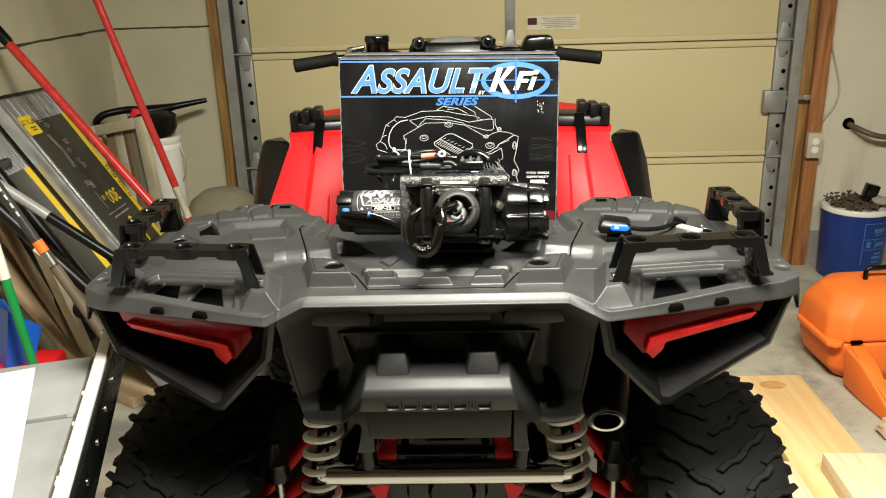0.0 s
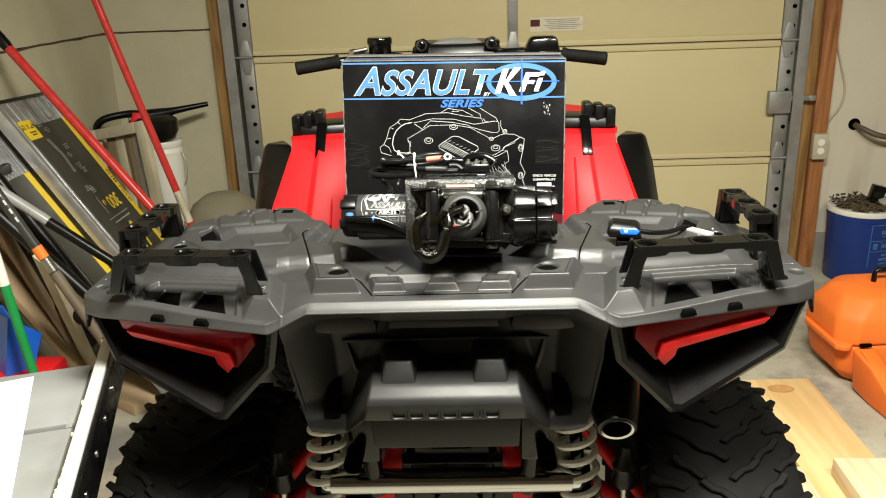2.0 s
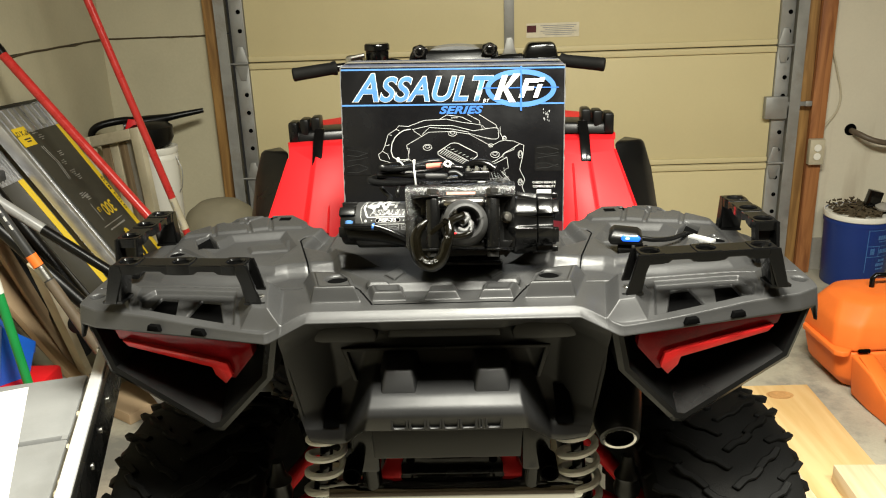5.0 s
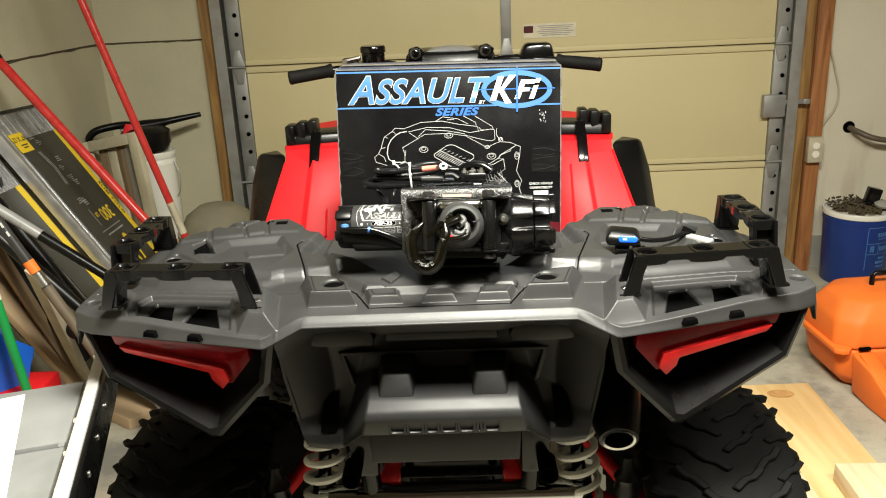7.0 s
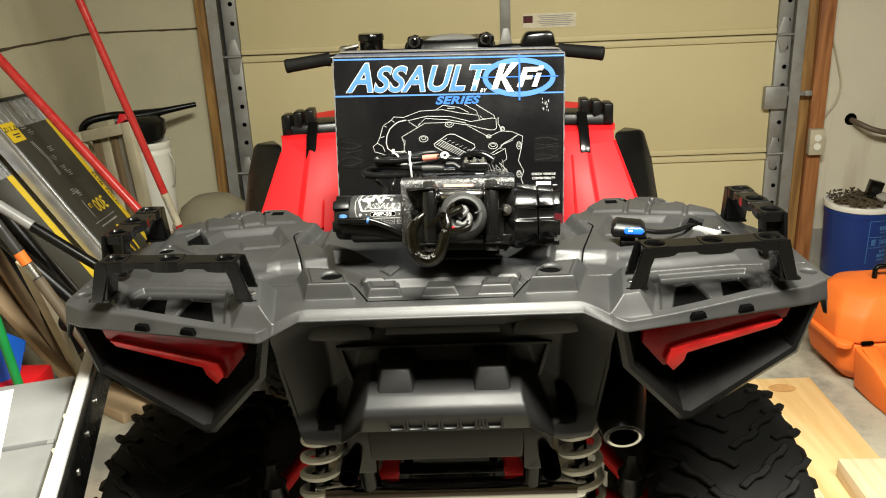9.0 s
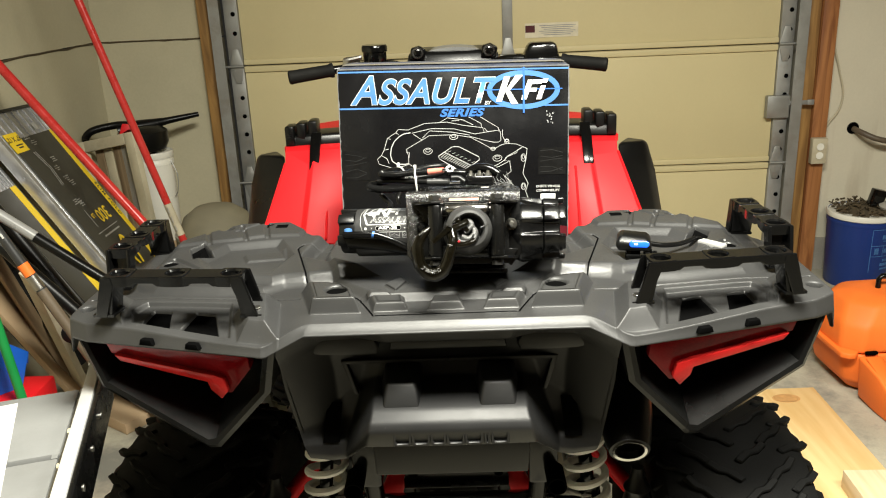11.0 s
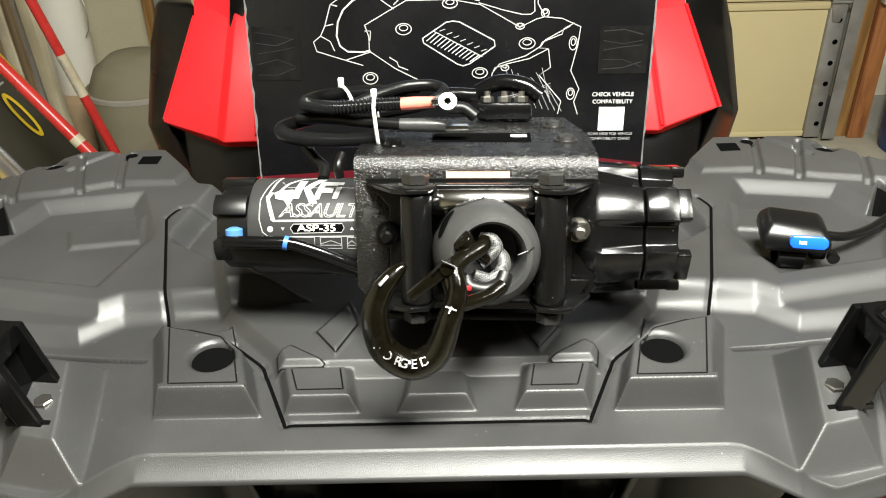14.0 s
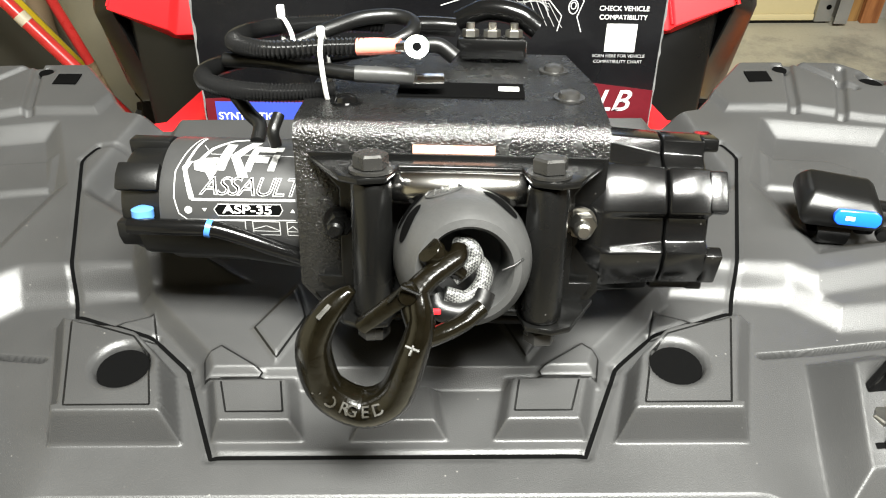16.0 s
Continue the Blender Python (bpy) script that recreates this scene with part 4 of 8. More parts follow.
def suspension(s):
    mx = lambda x: s * x
    turns, n = 10.5, 210
    bot, top = Vector((mx(0.246), 1.50, 0.42)), Vector((mx(0.216), 1.54, 0.76))
    axis = (top - bot)
    d = axis.normalized()
    e1 = d.cross(Vector((0, 1, 0))).normalized()
    e2 = d.cross(e1)
    coil = [bot + axis * (k / n) + 0.0325 * (math.cos(2 * math.pi * turns * k / n) * e1 + math.sin(2 * math.pi * turns * k / n) * e2) for k in range(n + 1)]
    part("coil_spring", tube(bmesh.new(), coil, 0.0068, 8), SPRING, atv, "pale grey coil spring")
    bm = tube(bmesh.new(), [bot - d * 0.05, bot + d * 0.16], 0.021, 16)
    tube(bm, [bot + d * 0.15, top + d * 0.03], 0.012, 12)
    part("damper", bm, GLOSS, atv)
    for y0, z0 in ((1.50, 0.42), (1.70, 0.44)):
        bm = tube(bmesh.new(), [(mx(0.13), y0 + 0.02, z0 + 0.14), (mx(0.26), y0 + 0.03, z0 + 0.10), (mx(0.40), 1.60, z0 - 0.03)], 0.016, 12)
        part("control_arm", bm, RED, atv, "red tubular control arm")
    bm = tube(bmesh.new(), [(mx(0.315), 1.50, 0.28), (mx(0.315), 1.50, 0.54)], 0.0085, 12)
    link = part("stabiliser_link", bm, ZINC, atv, "bright steel stabiliser link")
    bm = lathe(bmesh.new(), [(0.012, 0), (0.022, 0.006), (0.024, 0.02), (0.02, 0.034), (0.024, 0.045), (0.014, 0.06), (0.010, 0.085)], pose(mx(0.315), 1.50, 0.535), 20)
    part("ball_joint_boot", bm, BLACK, link, "black rubber boot")
    bm = bmesh.new()
    tube(bm, [(mx(0.14), 1.50, 0.53), (mx(0.155), 1.50, 0.74)], 0.018, 14)
    box(bm, (mx(0.150), 1.49, 0.66), (0.05, 0.035, 0.10), bevel=0.006)
    bracket = part("frame_bracket", bm, GLOSS, atv, "black steel frame bracket")
    bm = lathe(bmesh.new(), [(0.016, 0.0), (0.016, 0.05), (0.0135, 0.05), (0.0135, 0.004)], pose(mx(0.168), 1.475, 0.635, 90), 20)
    part("socket", bm, DARK, bracket)
    bm = bmesh.new()
    box(bm, (mx(0.150), 1.495, 0.555), (0.042, 0.03, 0.02), bevel=0.004)
    part("weld_tab", bm, ZINC, bracket, "bright bare weld")
    bm = bmesh.new()
    prism(bm, [(0.125, 0.44), (0.086, 0.595), (0.108, 0.62), (0.16, 0.50)], 0.02, Matrix.Diagonal((s, 1, 1, 1)) @ pose(0, 1.56, 0, 90), 0.004)
    part("frame_gusset", bm, RED, atv, "red painted frame gusset")
    bm = bmesh.new()
    tube(bm, [(mx(0.08), 1.7, 0.40), (mx(0.42), 1.66, 0.335)], 0.022, 12)
    part("drive_shaft", bm, BLACK, atv)


suspension(1)
suspension(-1)

bm = lathe(bmesh.new(), [(0.012, -0.238), (0.0185, -0.238), (0.0205, -0.234), (0.0205, -0.220), (0.0235, -0.219), (0.0235, 0.219), (0.0205, 0.220), (0.0205, 0.234), (0.0185, 0.238), (0.012, 0.238)], pose(-0.002, 1.50, 0.552, 0, 90, 0), 32)
part("cross_tube", bm, TUBE_STEEL, atv, "polished steel cross tube")
bm = bmesh.new()
prism(bm, [(-0.094, 0.585), (-0.085, 0.612), (-0.045, 0.618), (-0.035, 0.600), (0.035, 0.600), (0.045, 0.618), (0.085, 0.612), (0.094, 0.585), (0.094, 0.565), (-0.094, 0.565)], 0.008, pose(0, 1.54, 0, 90), 0.002)
hitch = part("hitch_plate", bm, SATIN, atv, "dark steel hitch plate")
for x in (-0.076, 0.076):
    bm = lathe(bmesh.new(), [(0.0001, 0), (0.008, 0), (0.008, 0.002), (0.0001, 0.002)], pose(x, 1.532, 0.597, 90), 14)
    part("bolt_hole", bm, DARK, hitch)
bm = bmesh.new()
box(bm, (0, 1.60, 0.52), (0.16, 0.12, 0.16), bevel=0.02)
lathe(bm, [(0.04, 0), (0.055, 0.02), (0.055, 0.08)], pose(0.01, 1.53, 0.48, -90), 20)
part("gear_case", bm, SATIN, atv, "dark cast rear gear case")
bm = box(bmesh.new(), (0, 1.66, 0.68), (0.26, 0.10, 0.16), bevel=0.02)
part("inner_cover", bm, BLACK, atv)

# silencer
mf = along((0.279, 1.405, 0.716), (0.292, 1.75, 0.885))
bm = lathe(bmesh.new(), [(0.024, 0.05), (0.024, 0.0), (0.0245, -0.003), (0.032, -0.003), (0.0335, 0.004), (0.036, 0.012), (0.045, 0.06), (0.052, 0.14), (0.055, 0.40), (0.02, 0.42)], mf, 32)
silencer = part("silencer", bm, BLACK, atv, "matt black exhaust silencer")
bm = lathe(bmesh.new(), [(0.0235, -0.004), (0.0275, -0.0055), (0.0275, 0.01), (0.0235, 0.01)], mf, 32, closed=True)
part("tip_ring", bm, CHROME, silencer, "bright steel exhaust tip")
bm = lathe(bmesh.new(), [(0.0001, 0.045), (0.0238, 0.045), (0.0238, 0.047), (0.0001, 0.047)], mf, 24)
part("bore", bm, DARK, silencer)
bm = tube(bmesh.new(), [(0.30, 1.46, 0.83), (0.345, 1.50, 0.77)], 0.003, 8)
part("brace_wire", bm, ZINC, atv)

# chassis between the wheels, seat, front body
bm = box(bmesh.new(), (0, 2.25, 0.50), (0.30, 1.3, 0.30), bevel=0.05)
part("engine_block", bm, BLACK, atv)
for s in (-1, 1):
    bm = box(bmesh.new(), (s * 0.36, 2.28, 0.32), (0.22, 0.60, 0.05), bevel=0.015)
    part("footwell", bm, BLACK, atv)
    bm = bmesh.new()
    loft(bm, [[(s * x, y, z) for x, y, z in lp] for lp in (
        [(0.226, 1.705, 0.945), (0.268, 1.76, 0.950), (0.272, 1.76, 0.90), (0.236, 1.705, 0.88)],
        [(0.240, 1.82, 0.895), (0.268, 1.84, 0.905), (0.274, 1.84, 0.85), (0.240, 1.82, 0.84)],
        [(0.23, 2.0, 0.86), (0.268, 2.0, 0.86), (0.268, 2.0, 0.80), (0.23, 2.0, 0.80)])])
    part("side_panel", bevelled(bm, 0.006), RED, atv, "red side panel beside the seat")
    bm = bmesh.new()
    loft(bm, [[(s * x, y, z) for x, y, z in lp] for lp in (
        [(0.18, 1.66, 0.945), (0.56, 1.60, 0.935), (0.56, 1.60, 0.86), (0.18, 1.66, 0.80)],
        [(0.18, 1.76, 0.945), (0.46, 1.74, 0.935), (0.46, 1.74, 0.80), (0.18, 1.76, 0.75)],
        [(0.15, 1.95, 0.70), (0.34, 1.92, 0.70), (0.34, 1.92, 0.55), (0.15, 1.95, 0.55)])])
    part("rear_fender", bm, BLACK, atv, "black plastic rear mudguard")
bm = bmesh.new()
loft(bm, [
    [(-0.15, 1.68, 0.80), (-0.17, 1.68, 0.90), (-0.13, 1.69, 0.934), (0.13, 1.69, 0.934), (0.17, 1.68, 0.90), (0.15, 1.68, 0.80)],
    [(-0.16, 1.95, 0.78), (-0.20, 1.95, 0.87), (-0.15, 1.95, 0.896), (0.15, 1.95, 0.896), (0.20, 1.95, 0.87), (0.16, 1.95, 0.78)],
    [(-0.12, 2.25, 0.76), (-0.14, 2.25, 0.85), (-0.10, 2.25, 0.90), (0.10, 2.25, 0.90), (0.14, 2.25, 0.85), (0.12, 2.25, 0.76)],
    [(-0.10, 2.40, 0.80), (-0.12, 2.42, 0.92), (-0.08, 2.44, 0.96), (0.08, 2.44, 0.96), (0.12, 2.42, 0.92), (0.10, 2.40, 0.80)]])
part("seat", bevelled(bm, 0.015, 3), BLACK, atv, "black vinyl seat", smooth=60)


def front_body(s):
    """One front fender as seen from the saddle: a sloping red panel with a crease, a black flare outside and a black well below."""
    mx = Matrix.Diagonal((s, 1, 1, 1))
    bm = loft(bmesh.new(), [
        [(0.285, 2.520, 1.006), (0.375, 2.515, 1.006), (0.390, 2.512, 1.006), (0.456, 2.500, 1.004)],
        [(0.285, 2.462, 1.000), (0.368, 2.455, 1.000), (0.382, 2.460, 1.000), (0.447, 2.452, 1.000)],
        [(0.288, 2.430, 0.968), (0.368, 2.418, 0.966), (0.380, 2.428, 0.967), (0.446, 2.432, 0.972)],
        [(0.290, 2.30, 0.790), (0.382, 2.275, 0.798), (0.394, 2.285, 0.800), (0.488, 2.295, 0.832)],
        [(0.288, 2.32, 0.770), (0.382, 2.30, 0.780), (0.394, 2.30, 0.782), (0.486, 2.32, 0.816)]], mx, caps=False, closed=False)
    bmesh.ops.solidify(bm, geom=bm.faces[:], thickness=0.006)
    bevelled(bm, 0.003, 2, 25)
    panel = part("front_fender", bm, RED, atv, "glossy red front fender panel")
    for x0, x1 in ((0.374, 0.388), (0.330, 0.328)):
        bm = tube(bmesh.new(), [(s * x0, 2.404, 0.945), (s * (x0 + x1) / 2, 2.342, 0.870), (s * x1, 2.281, 0.806)], 0.0032, 10, squash=0.8)
        part("panel_rib", bm, RED_GLOSS, panel)
    bm = tube(bmesh.new(), [(s * 0.447, 2.434, 0.975), (s * 0.488, 2.291, 0.834)], 0.003, 8)
    part("panel_rib", bm, RED_GLOSS, panel)
    bm = loft(bmesh.new(), [
        [(0.290, 2.525, 1.010), (0.460, 2.505, 1.006), (0.47, 2.95, 0.99), (0.29, 2.95, 1.012)],
        [(0.290, 2.525, 0.990), (0.460, 2.505, 0.988), (0.47, 2.95, 0.97), (0.29, 2.95, 0.990)]], mx)
    part("fender_top", bm, RED, atv, "glossy red fender top")
    bm = loft(bmesh.new(), [
        [(0.448, 2.462, 0.990), (0.525, 2.50, 0.992), (0.548, 2.53, 0.978), (0.50, 2.60, 0.98)],
        [(0.452, 2.425, 0.94), (0.535, 2.48, 0.92), (0.570, 2.52, 0.90), (0.52, 2.62, 0.93)],
        [(0.490, 2.308, 0.825), (0.540, 2.36, 0.79), (0.586, 2.46, 0.76), (0.52, 2.60, 0.80)],
        [(0.44, 2.30, 0.66), (0.50, 2.36, 0.62), (0.56, 2.46, 0.60), (0.50, 2.60, 0.62)]], mx)
    part("fender_flare", bevelled(bm, 0.012, 3), BLACK, atv, "black plastic fender flare")
    bm = loft(bmesh.new(), [
        [(0.22, 2.33, 0.795), (0.386, 2.305, 0.796), (0.475, 2.325, 0.825), (0.475, 2.6, 0.825), (0.22, 2.6, 0.80)],
        [(0.22, 2.25, 0.62), (0.37, 2.24, 0.60), (0.46, 2.28, 0.62), (0.46, 2.6, 0.62), (0.22, 2.6, 0.62)],
        [(0.22, 2.40, 0.36), (0.40, 2.40, 0.36), (0.46, 2.42, 0.36), (0.46, 2.6, 0.36), (0.22, 2.6, 0.36)]], mx)
    part("leg_shield", bevelled(bm, 0.01), BLACK, atv, "black plastic leg shield")
    # front cargo box corner with its strap
    bm = bmesh.new()
    loft(bm, [[(0.280, 2.51, 1.008), (0.455, 2.49, 1.006), (0.455, 2.62, 1.006), (0.280, 2.64, 1.008)],
              [(0.280, 2.52, 1.038), (0.448, 2.50, 1.036), (0.448, 2.60, 1.036), (0.280, 2.62, 1.038)]], mx)
    bevelled(bm, 0.006)
    for x, y, z, w, h in ((0.440, 2.50, 1.036, 0.026, 0.056), (0.410, 2.512, 1.043, 0.026, 0.054), (0.380, 2.524, 1.047, 0.026, 0.052)):
        box(bm, (s * x, y + 0.02, z), (w, 0.06, h), bevel=0.006)
    front = part("front_rack_corner", bm, BLACK, atv, "black plastic front rack corner")
    bm = loft(bmesh.new(), [[(s * x, y, z) for x, y, z in ((0.352, y0, z0), (0.380, y0, z0), (0.380, y0 + 0.012, z0), (0.352, y0 + 0.012, z0))] for y0, z0 in ((2.495, 1.045), (2.450, 1.012), (2.418, 0.972), (2.404, 0.950))])
    bevelled(bm, 0.003)
    part("strap", bm, GLOSS, front, "black rubber latch strap")
    # handlebar end
    bm = lathe(bmesh.new(), [(0.012, 0), (0.017, 0.002), (0.0185, 0.008), (0.0175, 0.012), (0.0165, 0.105), (0.019, 0.112), (0.019, 0.118), (0.012, 0.12)], along((s * 0.412, 2.42, 1.203), (s * 0.29, 2.452, 1.216)), 20)
    part("hand_grip", bm, RUBBER, atv, "black ribbed rubber grip")


front_body(1)
front_body(-1)
bm = tube(bmesh.new(), smooth_path([(-0.30, 2.45, 1.215), (-0.16, 2.48, 1.222), (-0.08, 2.52, 1.20), (0.08, 2.52, 1.20), (0.16, 2.48, 1.222), (0.30, 2.45, 1.215)]), 0.011, 12)
bar = part("handlebar", bm, SATIN, atv, "black steel handlebar")
bm = bmesh.new()
loft(bm, [[(-0.115, 2.50, 1.195), (0.145, 2.50, 1.195), (0.13, 2.66, 1.20), (-0.10, 2.66, 1.20)], [(-0.105, 2.52, 1.245), (0.138, 2.52, 1.245), (0.11, 2.64, 1.25), (-0.08, 2.64, 1.25)]])
pod = part("instrument_pod", bevelled(bm, 0.01), BLACK, atv, "black plastic instrument pod")
bm = loft(bmesh.new(), [[(0.019 + 0.100 * math.cos(a), 2.535 + d, 1.224 + 0.030 * math.sin(a)) for a in [math.pi * k / 16 for k in range(17)]] for d in (0, 0.09)] , caps=False, closed=False)
bmesh.ops.solidify(bm, geom=bm.faces[:], thickness=0.008)
part("gauge_hood", bm, mat("silver_grey_paint", (0.20, 0.20, 0.195), 0.35, 0.3, vary=0.1), pod, "silver grey gauge hood")
for x in (-0.078, 0.112):
    bm = bmesh.new()
    prism(bm, [(-0.022, -0.016), (0.018, -0.02), (0.024, 0.008), (0.004, 0.020), (-0.018, 0.014)], 0.03, pose(x, 2.535, 1.243, 90), 0.004)
    lathe(bm, [(0.008, 0), (0.010, 0.003), (0.006, 0.005)], pose(x, 2.505, 1.245, 90), 14)
    knob = part("pod_switch", bm, GLOSS, pod)
    bm = lathe(bmesh.new(), [(0.0105, 0.0), (0.0155, 0.0), (0.0155, 0.005), (0.0105, 0.005)], pose(x, 2.506, 1.245, 90), 20, closed=True)
    part("switch_ring", bm, CHROME, knob, "bright metal ring")
bm = bmesh.new()
lathe(bm, [(0.028, 0), (0.031, 0.004), (0.031, 0.026), (0.034, 0.028), (0.034, 0.040), (0.031, 0.045)], pose(-0.190, 2.48, 1.228), 24)
part("fluid_reservoir", bm, GLOSS, bar, "black brake fluid reservoir")
bm = bmesh.new()
box(bm, (-0.250, 2.46, 1.228), (0.045, 0.035, 0.035), bevel=0.008)
tube(bm, [(-0.255, 2.44, 1.240), (-0.22, 2.44, 1.246)], 0.006, 8)
part("brake_lever_mount", bm, ZINC, bar, "bright metal brake lever mount")
bm = bmesh.new()
loft(bm, [[(0.19, 2.45, 1.205), (0.30, 2.45, 1.200), (0.30, 2.52, 1.20), (0.19, 2.52, 1.205)], [(0.215, 2.455, 1.262), (0.285, 2.455, 1.262), (0.285, 2.51, 1.262), (0.215, 2.51, 1.262)]])
part("throttle_block", bevelled(bm, 0.01), GLOSS, bar, "black throttle block")


# ---- winch ----
WM = pose(0.0335, 1.412, 1.088, -18, 0, -3)
winch = thing("winch", "black electric winch with hook and coiled cables on the deck", "winch", WM)


def wpart(name, bm, material, parent=None, label="", smooth=40):
    return part(name, bm, material, parent or winch, label, local=True, smooth=smooth)


def wrap(bm, axis_y, axis_z, r):
    """Bends a flat drawing (x across, y up) round a cylinder along x; y 0 faces the front."""
    bmesh.ops.triangulate(bm, faces=bm.faces[:])
    for _ in range(4):
        long = [e for e in bm.edges if abs(e.verts[0].co.y - e.verts[1].co.y) > 0.004]
        if long:
            bmesh.ops.subdivide_edges(bm, edges=long, cuts=1)
            bmesh.ops.triangulate(bm, faces=bm.faces[:])
    for v in bm.verts:
        a, k = v.co.y / r, r + v.co.z
        v.co = (v.co.x, axis_y - k * math.cos(a), axis_z + k * math.sin(a))
    return bm


AX = pose(0, 0.072, -0.002, 0, 90, 0)
bm = lathe(bmesh.new(), [(0.02, -0.171), (0.0362, -0.171), (0.0368, -0.168), (0.0368, -0.06), (0.02, -0.06)], AX, 56)
motor = wpart("motor", bm, MOTOR, None, "black cylindrical winch motor with a printed label")
bm = bmesh.new()
lathe(bm, [(0.01, -0.196), (0.029, -0.196), (0.0315, -0.193), (0.0325, -0.1715), (0.0358, -0.1712), (0.0364, -0.1700), (0.02, -0.1700)], AX, 48)
wpart("motor_cap", bm, BLACK, motor, "black moulded motor end cap")
for k in range(5):
    a = radians(-20 + 58 * k)
    bm = loft(bmesh.new(), [[(x, 0.072 - r * math.cos(a + d), -0.002 + r * math.sin(a + d)) for r, d in ((0.028, -0.24), (0.0366, -0.24), (0.0374, 0.0), (0.0366, 0.24), (0.028, 0.24))] for x in (-0.1975, -0.1725)])
    wpart("cap_lug", bevelled(bm, 0.0015), BLACK, motor)
R = 0.0369
wrapped = lambda bm, lift=0.0: wrap(bm, 0.072, -0.002, R + lift)
bm = ribbon(bmesh.new(), [(-0.1528, 0.0605), (-0.160, 0.036), (-0.1625, 0.0274), (-0.1622, 0.012), (-0.1597, 0.0030), (-0.155, -0.0005), (-0.093, 0.0005)], 0.0007)
wpart("label_border", wrapped(bm), SILVER_PRINT, motor, "thin silver printed border")
bm = ribbon(bmesh.new(), [(-0.1513, 0.0581), (-0.155, 0.040), (-0.1576, 0.0300), (-0.156, 0.022), (-0.152, 0.0112), (-0.093, 0.0120)], 0.0015)
prism(bm, [(-0.1590, 0.0300), (-0.1565, 0.0345), (-0.1535, 0.0340), (-0.1560, 0.0285), (-0.1505, 0.0120), (-0.1535, 0.0112)], 0.0001)
wpart("label_frame", wrapped(bm), METAL_PRINT, motor, "bright silver printed frame")
for poly in (
    [(-0.1531, 0.034), (-0.1491, 0.0362), (-0.1400, 0.0372), (-0.1372, 0.0360), (-0.1400, 0.0330), (-0.1390, 0.0274), (-0.1421, 0.0221), (-0.1450, 0.0270), (-0.1515, 0.0284)],
    [(-0.1400, 0.0285), (-0.1345, 0.0285), (-0.1305, 0.0490), (-0.1361, 0.0494)],
    [(-0.1320, 0.0375), (-0.1262, 0.0245), (-0.1203, 0.0245), (-0.1270, 0.0380)],
    [(-0.1325, 0.0385), (-0.1225, 0.0517), (-0.1168, 0.0517), (-0.1270, 0.0375)],
    [(-0.1238, 0.0280), (-0.1195, 0.0280), (-0.1158, 0.0475), (-0.1196, 0.0478)],
    [(-0.1172, 0.0425), (-0.1072, 0.0420), (-0.1064, 0.0470), (-0.1165, 0.0475)],
    [(-0.1186, 0.0345), (-0.1105, 0.0340), (-0.1097, 0.0385), (-0.1178, 0.0390)],
    [(-0.1100, 0.0288), (-0.1062, 0.0288), (-0.1040, 0.0405), (-0.1078, 0.0405)],
    [(-0.1070, 0.0430), (-0.1033, 0.0430), (-0.1026, 0.0470), (-0.1062, 0.0470)],
):
    fine = prism(bmesh.new(), poly, 0.0002)
    wpart("emblem_block", wrapped(fine, 0.0002), METAL_PRINT, motor, "silver printed emblem shape", smooth=0)
bm = ribbon(bmesh.new(), [(-0.1500, 0.0340), (-0.1440, 0.0450), (-0.1340, 0.0545), (-0.1200, 0.0585)], 0.0022)
ribbon(bm, [(-0.1500, 0.0480), (-0.1440, 0.0400), (-0.0950, 0.0395)], 0.0004)
wpart("label_swoosh", wrapped(bm), GREY_PRINT, motor, "grey printed arc")
bm = writing(bmesh.new(), "ASSAULT", 0.0150, pose(-0.1195, 0.0187, 0.0002), shear=0.3, bold=0.0002, spacing=0.90)
wpart("letter_outline", wrapped(bm), METAL_PRINT, motor, "silver lettering outline")
bm = writing(bmesh.new(), "ASSAULT", 0.0150, pose(-0.1195, 0.0187, 0.0004), shear=0.3, bold=-0.00035, spacing=0.90)
wpart("lettering", wrapped(bm), SATIN, motor, "dark slanted lettering")
BADGE = [(-0.1393, 0.0059), (-0.1370, 0.0090), (-0.1015, 0.0096), (-0.1000, 0.0064), (-0.1020, 0.0032), (-0.1370, 0.0024)]
bm = prism(bmesh.new(), BADGE, 0.0002)
badge = wpart("model_plate", wrapped(bm), DARK, motor, "black model plate")
bm = ribbon(bmesh.new(), BADGE + BADGE[:1], 0.0005)
wpart("plate_border", wrapped(bm, 0.0004), SILVER_PRINT, badge)
bm = writing(bmesh.new(), "ASP-35", 0.0066, pose(-0.1200, 0.0060, 0.0006) @ Matrix.Diagonal((1.45, 1, 1, 1)), bold=0.0001)
wpart("model_lettering", wrapped(bm), WHITE, badge, "white model number")
for x, k in ((-0.1541, 0), (-0.1448, 1), (-0.0945, 2)):
    bm = prism(bmesh.new(), ([(x + 0.0022 * math.cos(i), 0.0052 + 0.0022 * math.sin(i)) for i in np.linspace(0, 2 * math.pi, 15)[:-1].tolist()], [(x - 0.0014, 0.0064), (x, 0.0044), (x + 0.0014, 0.0064)], [(x - 0.0014, 0.0050), (x, 0.0072), (x + 0.0014, 0.0050)])[k], 0.0002)
    wpart("label_mark", wrapped(bm), SILVER_PRINT, motor)
